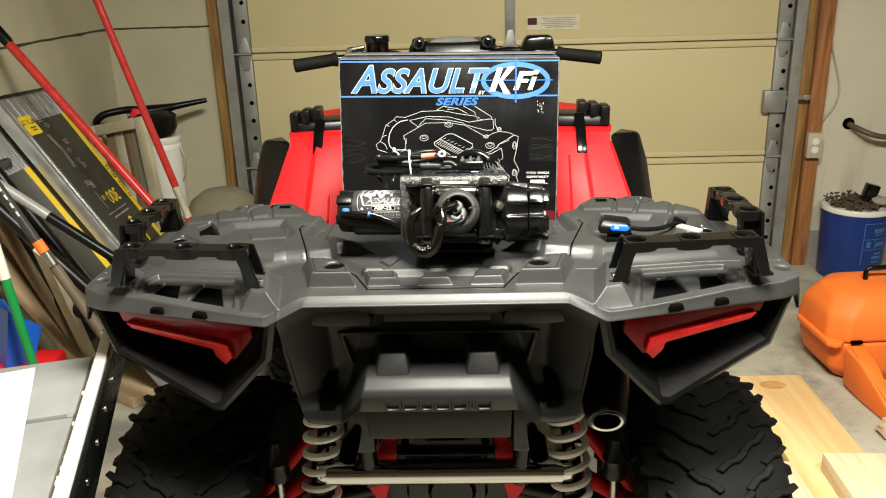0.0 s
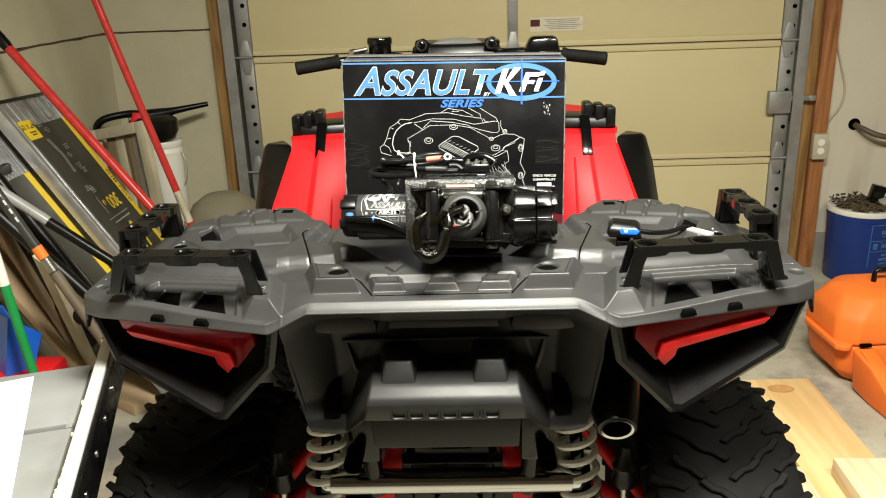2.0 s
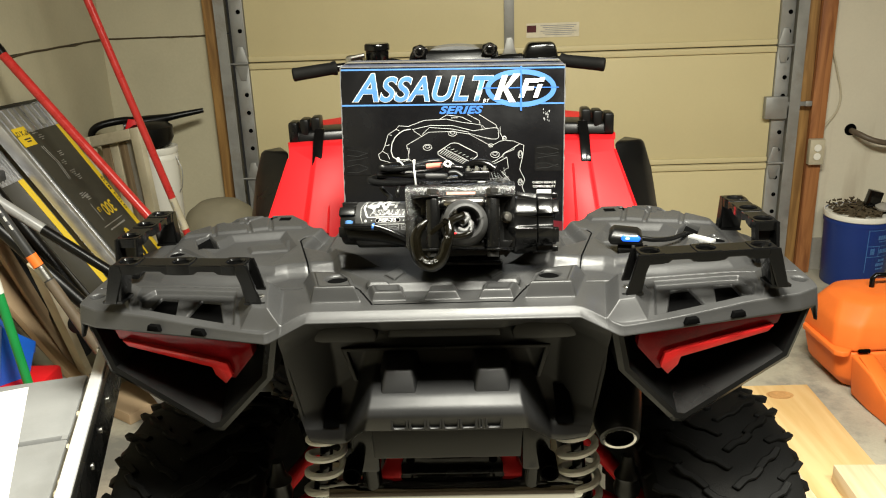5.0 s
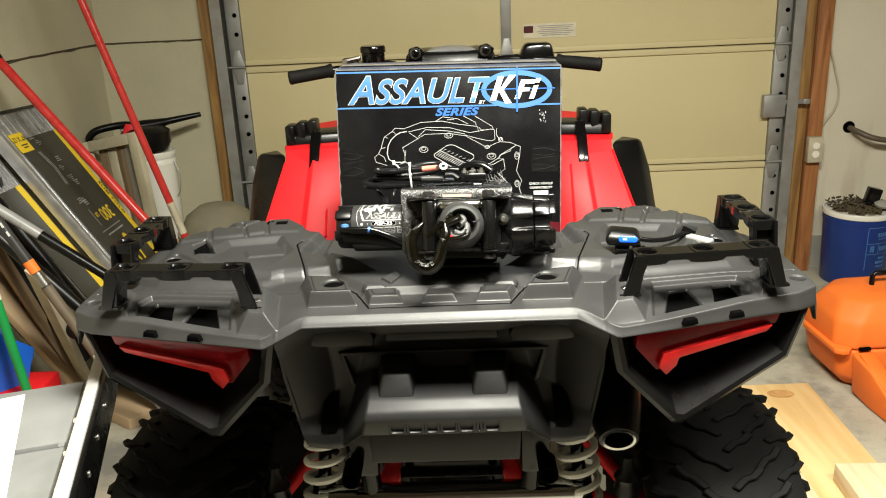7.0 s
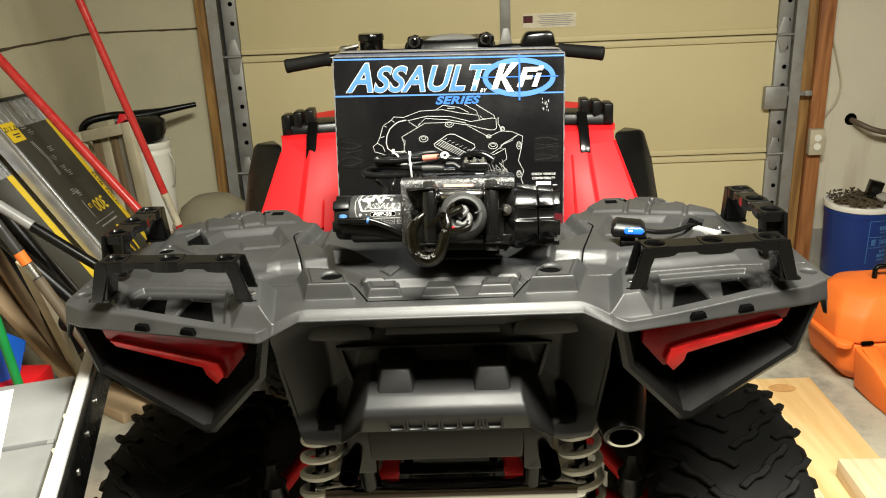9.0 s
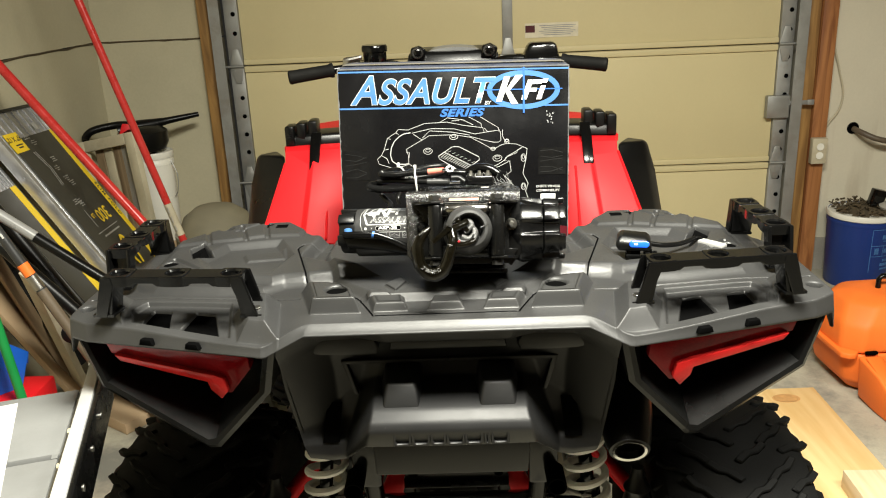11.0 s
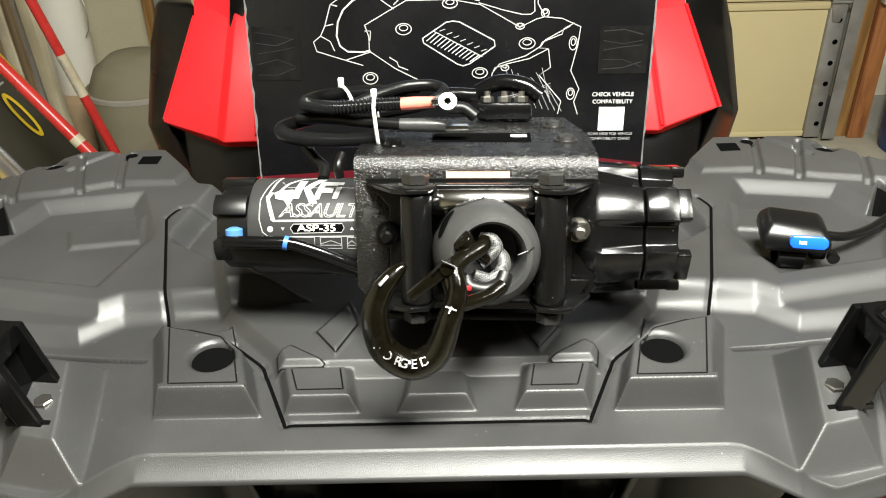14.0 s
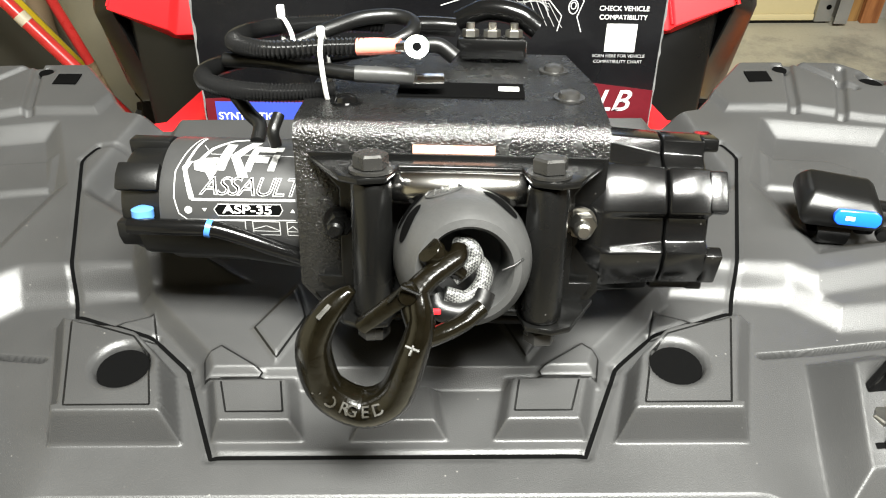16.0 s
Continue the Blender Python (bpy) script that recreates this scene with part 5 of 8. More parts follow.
for x0, x1 in ((-0.1398, -0.1219), (-0.1176, -0.1022), (-0.0980, -0.0915)):
    bm = bmesh.new()
    for a, b_ in (((x0, -0.0005), (x1, -0.0005)), ((x0, -0.009), (x1, -0.009)), ((x0, -0.009), (x0, -0.0005)), ((x1, -0.009), (x1, -0.0005)), ((x0, -0.0055), ((x0 + x1) / 2, -0.003)), (((x0 + x1) / 2, -0.003), (x1, -0.006)), ((x0, -0.0065), (x1, -0.0065))):
        ribbon(bm, [a, b_], 0.0005)
    wpart("warning_icon", wrapped(bm, 0.0002), GREY_PRINT, motor)

# control lead below the motor
bm = tube(bmesh.new(), smooth_path([(-0.187, 0.030, -0.0055), (-0.165, 0.029, -0.0052), (-0.1406, 0.030, -0.0058), (-0.124, 0.031, -0.0105), (-0.105, 0.034, -0.0185), (-0.088, 0.040, -0.027)]), 0.0048, 16)
lead = wpart("control_lead", bm, GLOSS, None, "glossy black control lead")
bm = lathe(bmesh.new(), [(0.0052, -0.0016), (0.0052, 0.0016)], along((-0.1415, 0.030, -0.0058), (-0.13, 0.0305, -0.0085)), 18)
wpart("blue_band", bm, BLUE, lead, "blue band")
bm = lathe(bmesh.new(), [(0.003, -0.004), (0.0062, -0.003), (0.0062, 0.002), (0.003, 0.0035)], pose(-0.1805, 0.035, 0.001), 20)
wpart("blue_cap", bm, PALE_BLUE, lead, "pale blue cap")
bm = loft(bmesh.new(), [[(-0.186, 0.034, -0.010), (-0.183, 0.036, -0.024), (-0.183, 0.060, -0.030), (-0.186, 0.060, -0.010)], [(-0.130, 0.036, -0.012), (-0.130, 0.040, -0.028), (-0.130, 0.064, -0.034), (-0.130, 0.060, -0.012)], [(-0.092, 0.042, -0.026), (-0.092, 0.046, -0.036), (-0.092, 0.066, -0.040), (-0.092, 0.064, -0.026)]])
wpart("lead_shell", bevelled(bm, 0.003), BLACK, lead)

# gear end: six flats that stand out along the housing and end as tabs on the cap
def lobes(x, high, low, half=16.0, gap=20.0):
    ring = []
    for k in range(6):
        c = 33 + 60 * k
        for a, r in ((c - gap, low), (c - half, high), (c, high * 1.006), (c + half, high), (c + gap, low)):
            ring.append((x, 0.072 - r * math.cos(radians(a)), -0.002 + r * math.sin(radians(a))))
    return ring


bm = loft(bmesh.new(), [lobes(0.060, 0.041, 0.040), lobes(0.078, 0.0485, 0.0475), lobes(0.083, 0.0495, 0.0460), lobes(0.1115, 0.0470, 0.0395), lobes(0.1128, 0.0455, 0.0385)])
gear = wpart("gear_housing", bevelled(bm, 0.0012, 2), GEAR, None, "black ribbed gear housing", smooth=30)
bm = loft(bmesh.new(), [lobes(0.1134, 0.0458, 0.0390), lobes(0.1148, 0.0470, 0.0398), lobes(0.1355, 0.0462, 0.0385), lobes(0.1375, 0.0455, 0.0370)])
wpart("gear_cap", bevelled(bm, 0.0010, 1), GEAR, gear, "black gear end cap", smooth=30)
for k in range(6):
    a = radians(33 + 60 * k)
    bm = bmesh.new()
    box(bm, (0, 0, 0), (0.010, 0.008, 0.0235), pose(0.1405, 0.072, -0.002) @ Matrix.Rotation(-a, 4, "X") @ pose(0, -0.0420, 0), 0.0016)
    wpart("cap_tab", bm, GEAR, gear)
bm = lathe(bmesh.new(), [(0.028, -0.07), (0.028, 0.07)], AX, 32)
wpart("rope_drum", bm, DARK)

# bracket: bent textured plate over the drum
def fillet(steps=6, r=0.011):
    return [(0.030 + r - r * math.sin(radians(90 * k / steps)), 0.058 - r + r * math.cos(radians(90 * k / steps))) for k in range(steps + 1)]


TOPZ = lambda y: 0.058 + 0.125 * (y - 0.041)
prof = [(0.165, TOPZ(0.165))] + fillet() + [(0.030, 0.040)]
inner = [(0.165, TOPZ(0.165) - 0.004)] + [(0.0345 + 0.007 * (1 - math.sin(radians(90 * k / 6))), 0.047 + 0.007 * math.cos(radians(90 * k / 6))) for k in range(7)] + [(0.0345, 0.040)]
bm = loft(bmesh.new(), [[(x, min(y, d), z - 0.125 * max(0, y - d)) for y, z in prof + inner[::-1]] for x, d in ((-0.091, 0.105), (-0.066, 0.165), (0.066, 0.165), (0.079, 0.100))])
bracket = wpart("mount_bracket", bm, TEXTURED, None, "black wrinkle-coated steel mounting bracket")
for x0, x1 in ((-0.091, -0.066), (0.060, 0.079)):
    bm = bmesh.new()
    s = -1 if x0 < 0 else 1
    edge, inn = (x0, x1) if s < 0 else (x1, x0)
    prism(bm, [(edge, 0.041), (inn, 0.041), (inn, -0.052), (inn + s * 0.004, -0.056), (edge - s * 0.010, -0.050), (edge, -0.038)], 0.005, pose(0, 0.035, 0, 90), 0.0015)
    wpart("side_flange", bm, TEXTURED if s < 0 else SATIN, bracket)
bm = bmesh.new()
box(bm, (-0.006, 0.092, -0.064), (0.13, 0.10, 0.006), bevel=0.002)
box(bm, (-0.006, 0.14, -0.01), (0.12, 0.005, 0.11), bevel=0.002)
wpart("base_plate", bm, SATIN, bracket)
PLATE = pose(0, 0, 0.058 - 0.125 * 0.041, 7.125, 0, 0)
# thin dark plate on the solid top, for the shade in an open slot
bm = box(bmesh.new(), (-0.002, 0.0870, 0.0004), (0.074, 0.026, 0.001), PLATE)
slot = wpart("slot", bm, DARK, bracket)
bm = box(bmesh.new(), (0.026, 0.089, 0.0012), (0.012, 0.006, 0.0008), PLATE)
wpart("tag", bm, WHITE, slot)
for x, y in ((0.0553, 0.1298), (0.0605, 0.0785), (-0.0665, 0.064)):
    bm = lathe(bmesh.new(), [(0.0092, 0), (0.0092, 0.0010), (0.0066, 0.0011), (0.0058, 0.0036), (0.0026, 0.0050)], PLATE @ pose(x, y, 0), 20)
    wpart("button_bolt", bm, DULL_BOLT if x > 0 else GLOSS, bracket, "zinc button head bolt" if x > 0 else "black plastic plug")
bm = bmesh.new()
box(bm, (0.016, 0.150, 0.080), (0.045, 0.02, 0.014), bevel=0.003)
block = wpart("terminal_block", bm, GLOSS, bracket, "black terminal block with steel nuts")
for x in (0.002, 0.016, 0.030):
    bm = hexagon(bmesh.new(), 0.0056, 0.0050, pose(x, 0.146, 0.087))
    lathe(bm, [(0.0026, 0.004), (0.0026, 0.009)], pose(x, 0.146, 0.087), 10)
    wpart("terminal_nut", bm, ZINC, block, "bright steel nut")
bm = tube(bmesh.new(), smooth_path([(-0.006, 0.168, 0.094), (0.012, 0.164, 0.102), (0.032, 0.160, 0.100), (0.046, 0.158, 0.091)]), 0.0075, 14)
wpart("terminal_cover", bm, GLOSS, block, "black rubber cover")
bm = tube(bmesh.new(), smooth_path([(-0.102, 0.048, 0.056), (-0.104, 0.041, 0.048), (-0.103, 0.042, 0.040)]), 0.0034, 10)
wpart("wire_clip", bm, BLACK, bracket)
bm = box(bmesh.new(), (-0.004, 0.0285, 0.0435), (0.044, 0.002, 0.0048))
wpart("caution_label", bm, CAUTION, bracket, "small faded pink caution label")

# roller fairlead
bm = bmesh.new()
prism(bm, [(-0.083, 0.042), (0.077, 0.042), (0.062, 0.022), (0.062, -0.03), (0.075, -0.030), (0.062, -0.052), (-0.062, -0.052), (-0.080, -0.030), (-0.066, -0.03), (-0.066, 0.022)], 0.004, pose(0, 0.028, 0, 90), 0.001)
fair = wpart("fairlead_plate", bm, SATIN, None, "satin black fairlead plate")
for z in (0.038, -0.042):
    bm = bmesh.new()
    s = 1 if z > 0 else -1
    prism(bm, [(-0.082, 0.026), (-0.060, -0.009), (-0.050, -0.014), (-0.036, -0.010), (-0.032, 0.012), (0.032, 0.012), (0.036, -0.010), (0.050, -0.014), (0.060, -0.009), (0.076, 0.026)], 0.0035, pose(0, 0, z - 0.0018), 0.001)
    wpart("roller_tab", bm, SATIN, fair)
for x in (-0.045, 0.045):
    bm = lathe(bmesh.new(), [(0.006, -0.0395), (0.0098, -0.0395), (0.0107, -0.037), (0.0107, 0.032), (0.0098, 0.0345), (0.006, 0.0345)], pose(x, 0, 0), 28)
    roller = wpart("roller", bm, SATIN, fair, "satin black steel roller")
    bm = hexagon(bmesh.new(), 0.0092, 0.008, pose(x, 0, 0.0415, 0, 0, 15))
    lathe(bm, [(0.005, 0.0), (0.0115, 0.0), (0.0115, 0.0015), (0.005, 0.0015)], pose(x, 0, 0.040), 20)
    wpart("bolt_head", bm, DULL_BOLT, fair, "black hexagon bolt head")
    bm = hexagon(bmesh.new(), 0.0088, 0.008, pose(x, 0, -0.0535, 0, 0, 8))
    wpart("lock_nut", bm, DULL_BOLT, fair)
for x, z in ((0.0655, 0.006), (-0.0665, 0.003)):
    bm = bmesh.new()
    hexagon(bm, 0.0072, 0.007, pose(x, 0.024, z, 90, 0, 20))
    lathe(bm, [(0.004, 0), (0.0088, 0), (0.0088, 0.002), (0.004, 0.002)], pose(x, 0.026, z, 90), 20)
    lathe(bm, [(0.0045, 0), (0.0045, 0.012), (0.003, 0.0135)], pose(x, 0.022, z, 90), 12)
    wpart("hex_bolt", bm, ZINC if x > 0 else SATIN, fair, "hexagon bolt")
bm = lathe(bmesh.new(), [(0.008, -0.036), (0.0095, -0.034), (0.0095, 0.034), (0.008, 0.036)], pose(0, 0.014, 0.0275, 0, 90), 24)
wpart("cross_roller", bm, CHROME, fair, "bright steel cross roller")
bm = lathe(bmesh.new(), [(0.008, -0.036), (0.0095, -0.034), (0.0095, 0.034), (0.008, 0.036)], pose(0, 0.014, -0.034, 0, 90), 24)
wpart("cross_roller", bm, SATIN, fair)

# rubber stopper on the rope
SM = pose(0.001, 0.004, -0.004, 90, 0, 0)
bm = lathe(bmesh.new(), [(0.012, -0.018), (0.024, -0.019), (0.031, -0.014), (0.0352, -0.004), (0.0358, 0.008), (0.0345, 0.020), (0.031, 0.030), (0.0262, 0.0355), (0.0225, 0.0360), (0.0208, 0.0335), (0.020, 0.010), (0.010, 0.006)], SM @ pose(0, 0, 0, -6, 8, 0), 48)
stop = wpart("hook_stopper", bm, STOPPER, None, "grey ribbed rubber hook stopper")
STOP_R = lambda z: float(np.interp(z, [-0.014, -0.004, 0.008, 0.020, 0.030], [0.031, 0.0352, 0.0358, 0.0345, 0.031]))
SURFACE = SM @ pose(0, 0, 0, -6, 8, 0)


def on_stopper(a, z, lift):
    r = STOP_R(z) + lift
    return SURFACE @ Vector((r * math.cos(a), r * math.sin(a), z))


# flat dark patches on the rubber give the shade of recessed slots
for a0, z0, slant in ((60, 0.003, -0.005), (58, 0.0175, -0.004), (140, 0.004, 0.004), (144, 0.0175, 0.004)):
    loops = []
    for f in (0.02, 0.5, 1.0):
        loops.append([on_stopper(radians(a0) + 0.29 * f * math.cos(w), z0 + 0.0055 * f * math.sin(w) + slant * f * math.cos(w), 0.0005) for w in np.linspace(0, 2 * math.pi, 25)[:-1].tolist()])
    wpart("stopper_slot_shade", loft(bmesh.new(), loops, caps=False), DARK, stop, "dark patch for the shade in a moulded slot")
ring = [on_stopper(radians(106) + 0.27 * math.cos(w), 0.006 + 0.0092 * math.sin(w), 0.0004) for w in np.linspace(0, 2 * math.pi, 33).tolist()]
badge = wpart("stopper_badge", tube(bmesh.new(), ring, 0.0006, 6), STOPPER, stop, "raised round badge")
for da, z0, z1 in ((-0.10, 0.000, 0.012), (0.0, 0.001, 0.011), (0.10, 0.000, 0.012)):
    wpart("badge_bar", tube(bmesh.new(), [on_stopper(radians(106) + da, z0, 0.0003), on_stopper(radians(106) + da + 0.05, z1, 0.0003)], 0.0007, 6), STOPPER, badge)
bm = tube(bmesh.new(), smooth_path([(-0.001, -0.018, 0.011), (0.006, -0.021, 0.009), (0.009, -0.023, 0.004), (0.005, -0.025, -0.001), (-0.002, -0.028, -0.006)], 10), 0.0040, 14)
tube(bm, smooth_path([(0.006, -0.019, 0.003), (0.013, -0.022, -0.003), (0.0125, -0.026, -0.010), (0.005, -0.030, -0.016), (-0.006, -0.032, -0.013)], 10), 0.0052, 14, squash=0.8)
rope = wpart("rope_eye", bm, BRAID, stop, "grey braided rope eye", smooth=80)
bm = tube(bmesh.new(), smooth_path([(-0.011, -0.031, -0.014), (-0.008, -0.034, -0.019), (0.002, -0.035, -0.021), (0.011, -0.032, -0.018), (0.014, -0.028, -0.012)]), 0.0056, 14)
wpart("rope_sleeve", bm, BLACK, rope, "black rubber rope sleeve")
bm = box(bmesh.new(), (-0.0095, -0.0395, -0.0185), (0.005, 0.002, 0.003), bevel=0.0008)
wpart("red_thread", bm, RED, rope)
bm = tube(bmesh.new(), [(0.022, -0.0315, 0.001), (0.028, -0.0305, 0.0035), (0.0325, -0.026, 0.005)], 0.0005, 6)
wpart("mould_seam", bm, SATIN, stop)

# forged clevis hook
HP = [(-0.0177, -0.0530, -0.0027), (-0.0155, -0.0580, -0.0157), (-0.0197, -0.0605, -0.0319), (-0.0284, -0.0575, -0.0555), (-0.0444, -0.0545, -0.0646), (-0.0610, -0.0575, -0.0531), (-0.0658, -0.0610, -0.0304), (-0.0621, -0.0610, -0.0169), (-0.0548, -0.0600, -0.0063), (-0.0469, -0.0590, 0.0016)]
hp = smooth_path(HP, 6)
rad = np.interp(np.linspace(0, 1, len(hp)), [0, 0.12, 0.25, 0.36, 0.5, 0.66, 0.78, 0.88, 0.95, 1], [0.0068, 0.0080, 0.0098, 0.0116, 0.0112, 0.0108, 0.0092, 0.0072, 0.0052, 0.003]).tolist()
bm = tube(bmesh.new(), hp, 0.01, 16, radii=rad, squash=0.82)
hook = wpart("tow_hook", bm, HOOK, None, "dark bronze forged clevis hook", smooth=70)
bm = tube(bmesh.new(), smooth_path([(-0.0150, -0.058, -0.018), (-0.0195, -0.052, -0.006), (-0.014, -0.044, 0.000), (-0.006, -0.037, 0.004), (0.000, -0.032, 0.007), (0.001, -0.026, 0.009)]), 0.005, 14, radii=np.interp(np.linspace(0, 1, 41), [0, 0.3, 0.8, 1], [0.0072, 0.0060, 0.0050, 0.0046]).tolist())
wpart("clevis_arm", bm, HOOK, hook, smooth=70)
bm = tube(bmesh.new(), smooth_path([(-0.0150, -0.059, -0.024), (-0.007, -0.052, -0.024), (0.004, -0.043, -0.022), (0.0125, -0.036, -0.0175)]), 0.0046, 14)
wpart("clevis_arm", bm, HOOK, hook, smooth=70)
bm = lathe(bmesh.new(), [(0.0001, 0), (0.0064, 0.0003), (0.0068, 0.0012), (0.0066, 0.0042), (0.0050, 0.0045), (0.0046, 0.024), (0.0001, 0.024)], along((-0.0135, -0.036, 0.0125), (0.010, -0.022, -0.012)), 24)
wpart("clevis_pin", bm, HOOK, hook)
bm = lathe(bmesh.new(), [(0.0001, 0), (0.0040, 0.0006), (0.0050, 0.002), (0.0050, 0.009), (0.0001, 0.010)], along((-0.0215, -0.0615, -0.0005), (-0.0215, -0.05, -0.0025)), 18)
wpart("latch_rivet", bm, HOOK, hook)
bm = bmesh.new()
prism(bm, [(-0.022, 0.004), (-0.018, -0.003), (-0.042, -0.022), (-0.047, -0.017)], 0.007, pose(0, -0.053, 0, 90), 0.0015)
wpart("safety_latch", bm, HOOK, hook, "bronze spring latch")
bm = tube(bmesh.new(), [(-0.016, -0.062, 0.001), (-0.024, -0.063, 0.005), (-0.030, -0.062, -0.003)], 0.0008, 6)
wpart("latch_spring", bm, SATIN, hook)
FACING = Vector((0, -0.82, 0.575))


def on_hook(f, aside=0.0):
    """A pose on the hook's face at the fraction f of its length, x towards the shank."""
    i = round(f * (len(hp) - 1))
    ahead = hp[max(i - 2, 0)] - hp[min(i + 2, len(hp) - 1)]
    side = (ahead - FACING * ahead.dot(FACING)).normalized()
    m = Matrix.Identity(4)
    for col, v in enumerate((side, FACING.cross(side), FACING)):
        for row in range(3):
            m[row][col] = v[row]
    m.translation = hp[i] + FACING * rad[i] * 1.03 + FACING.cross(side) * aside
    return m


for k, ch in enumerate("FORGED"):
    bm = writing(bmesh.new(), ch, 0.0080, on_hook(0.552 - 0.031 * k, -0.0030), depth=0.0011, bold=0.0001)
    wpart("raised_letter", bm, WORN, hook, "raised forged letter")
bm = tube(bmesh.new(), [(-0.0035, 0, 0), (0.0035, 0, 0)], 0.0009, 6, on_hook(0.20, 0.0))
wpart("raised_mark", bm, WORN, hook, "raised forged cross mark")
bm = tube(bmesh.new(), [(0, -0.0035, 0), (0, 0.0035, 0)], 0.0009, 6, on_hook(0.20, 0.0))
wpart("raised_mark", bm, WORN, hook, "raised forged cross mark")
bm = bmesh.new()
box(bm, (0, 0, 0), (0.008, 0.0022, 0.0012), on_hook(0.84))
wpart("raised_mark", bm, WORN, hook, "raised forged mark")

# coiled power leads in split loom
def loom(points, r=0.0072):
    ps = smooth_path(points, 22)
    return tube(bmesh.new(), ps, r, 12, radii=[r * (1.20 if i % 2 else 0.92) for i in range(len(ps))])


lead_red = part("power_lead", loom([(-0.012, 1.513, 1.151), (-0.040, 1.514, 1.150), (-0.071, 1.515, 1.148), (-0.089, 1.522, 1.147), (-0.096, 1.532, 1.146), (-0.089, 1.542, 1.146), (-0.074, 1.547, 1.147), (-0.055, 1.550, 1.147), (-0.035, 1.556, 1.145), (-0.010, 1.560, 1.142)], 0.0048), CORRUGATED, winch, "black split loom power lead")
bm = tube(bmesh.new(), smooth_path([(-0.075, 1.522, 1.143), (-0.060, 1.529, 1.145), (-0.041, 1.542, 1.148), (-0.023, 1.554, 1.149), (-0.003, 1.557, 1.149), (0.008, 1.550, 1.148), (0.006, 1.539, 1.146), (-0.010, 1.531, 1.142), (-0.04, 1.528, 1.138)]), 0.0046, 14)
part("inner_cable", bm, BLACK, lead_red)
bm = tube(bmesh.new(), [(-0.022, 1.5125, 1.151), (-0.012, 1.511, 1.152), (0.002, 1.507, 1.154)], 0.0055, 16, radii=[0.0056, 0.0056, 0.0048], squash=0.85)
part("red_sleeve", bm, SLEEVE, lead_red, "red heat-shrink sleeve")
bm = lathe(bmesh.new(), [(0.0028, -0.0012), (0.0066, -0.0012), (0.0066, 0.0012), (0.0028, 0.0012)], pose(0.0118, 1.4995, 1.157, 42, 0, 0), 24, closed=True)
box(bm, (0.0045, 1.504, 1.1555), (0.010, 0.009, 0.0035), bevel=0.0012)
part("ring_terminal", bm, CHROME, lead_red, "bright ring terminal")
lead_black = part("power_lead", loom([(-0.036, 1.507, 1.127), (-0.055, 1.504, 1.127), (-0.077, 1.504, 1.127), (-0.097, 1.508, 1.127), (-0.112, 1.515, 1.128), (-0.115, 1.524, 1.129), (-0.106, 1.532, 1.130), (-0.09, 1.537, 1.132)], 0.0048), CORRUGATED, winch, "black split loom power lead")
bm = tube(bmesh.new(), smooth_path([(-0.103, 1.529, 1.135), (-0.079, 1.5245, 1.136), (-0.053, 1.517, 1.136), (-0.024, 1.509, 1.136), (-0.015, 1.508, 1.136)]), 0.0044, 14)
part("inner_cable", bm, BLACK, lead_black)
bm = tube(bmesh.new(), [(-0.024, 1.509, 1.136), (-0.002, 1.507, 1.136), (0.010, 1.506, 1.1355)], 0.0049, 14)
part("grey_sleeve", bm, STOPPER, lead_black, "grey heat-shrink sleeve")
bm = box(bmesh.new(), (0.018, 1.506, 1.1345), (0.018, 0.010, 0.0025), bevel=0.001)
part("ring_terminal", bm, CHROME, lead_black, "bright ring terminal")
bm = tube(bmesh.new(), smooth_path([(-0.0425, 1.504, 1.152), (-0.042, 1.511, 1.1575), (-0.042, 1.521, 1.153), (-0.041, 1.528, 1.140), (-0.040, 1.515, 1.122), (-0.040, 1.500, 1.124), (-0.041, 1.498, 1.138), (-0.0425, 1.504, 1.152)]), 0.0014, 6)
box(bm, (-0.0425, 1.515, 1.159), (0.0045, 0.004, 0.006), bevel=0.001)
part("cable_tie", bm, WHITE, lead_red, "white nylon cable tie")
bm = tube(bmesh.new(), smooth_path([(-0.072, 1.552, 1.150), (-0.068, 1.545, 1.153), (-0.062, 1.530, 1.152), (-0.060, 1.522, 1.148), (-0.064, 1.530, 1.139), (-0.070, 1.546, 1.140), (-0.072, 1.552, 1.150)]), 0.0013, 6)
box(bm, (-0.071, 1.553, 1.154), (0.0045, 0.0045, 0.008), bevel=0.001)
part("cable_tie", bm, WHITE, lead_red, "white nylon cable tie")
bm = tube(bmesh.new(), smooth_path([(0.005, 1.576, 1.134), (0.020, 1.580, 1.132), (0.034, 1.582, 1.130)]), 0.0062, 14)
boot = part("terminal_boot", bm, GLOSS, winch, "black rubber terminal boot")
bm = tube(bmesh.new(), smooth_path([(0.012, 1.560, 1.128), (0.024, 1.560, 1.128), (0.034, 1.556, 1.122)]), 0.0050, 12)
part("boot_tail", bm, BLACK, boot)
bm = tube(bmesh.new(), smooth_path([(-0.098, 1.520, 1.116), (-0.090, 1.513, 1.108), (-0.083, 1.506, 1.104), (-0.083, 1.494, 1.100)]), 0.0042, 12)
part("hanging_lead", bm, BLACK, winch)


# ---- carton ----
CW, CH, CD = 0.432, 0.356, 0.215
CM = pose(0.013, 1.772, 0.924, -8, 1.1, 0)
carton = thing("carton", "black printed winch carton with blue lettering, worn edges", "box", CM)


def cpart(name, bm, material, parent=None, label="", smooth=40):
    return part(name, bm, material, parent or carton, label, local=True, smooth=smooth)


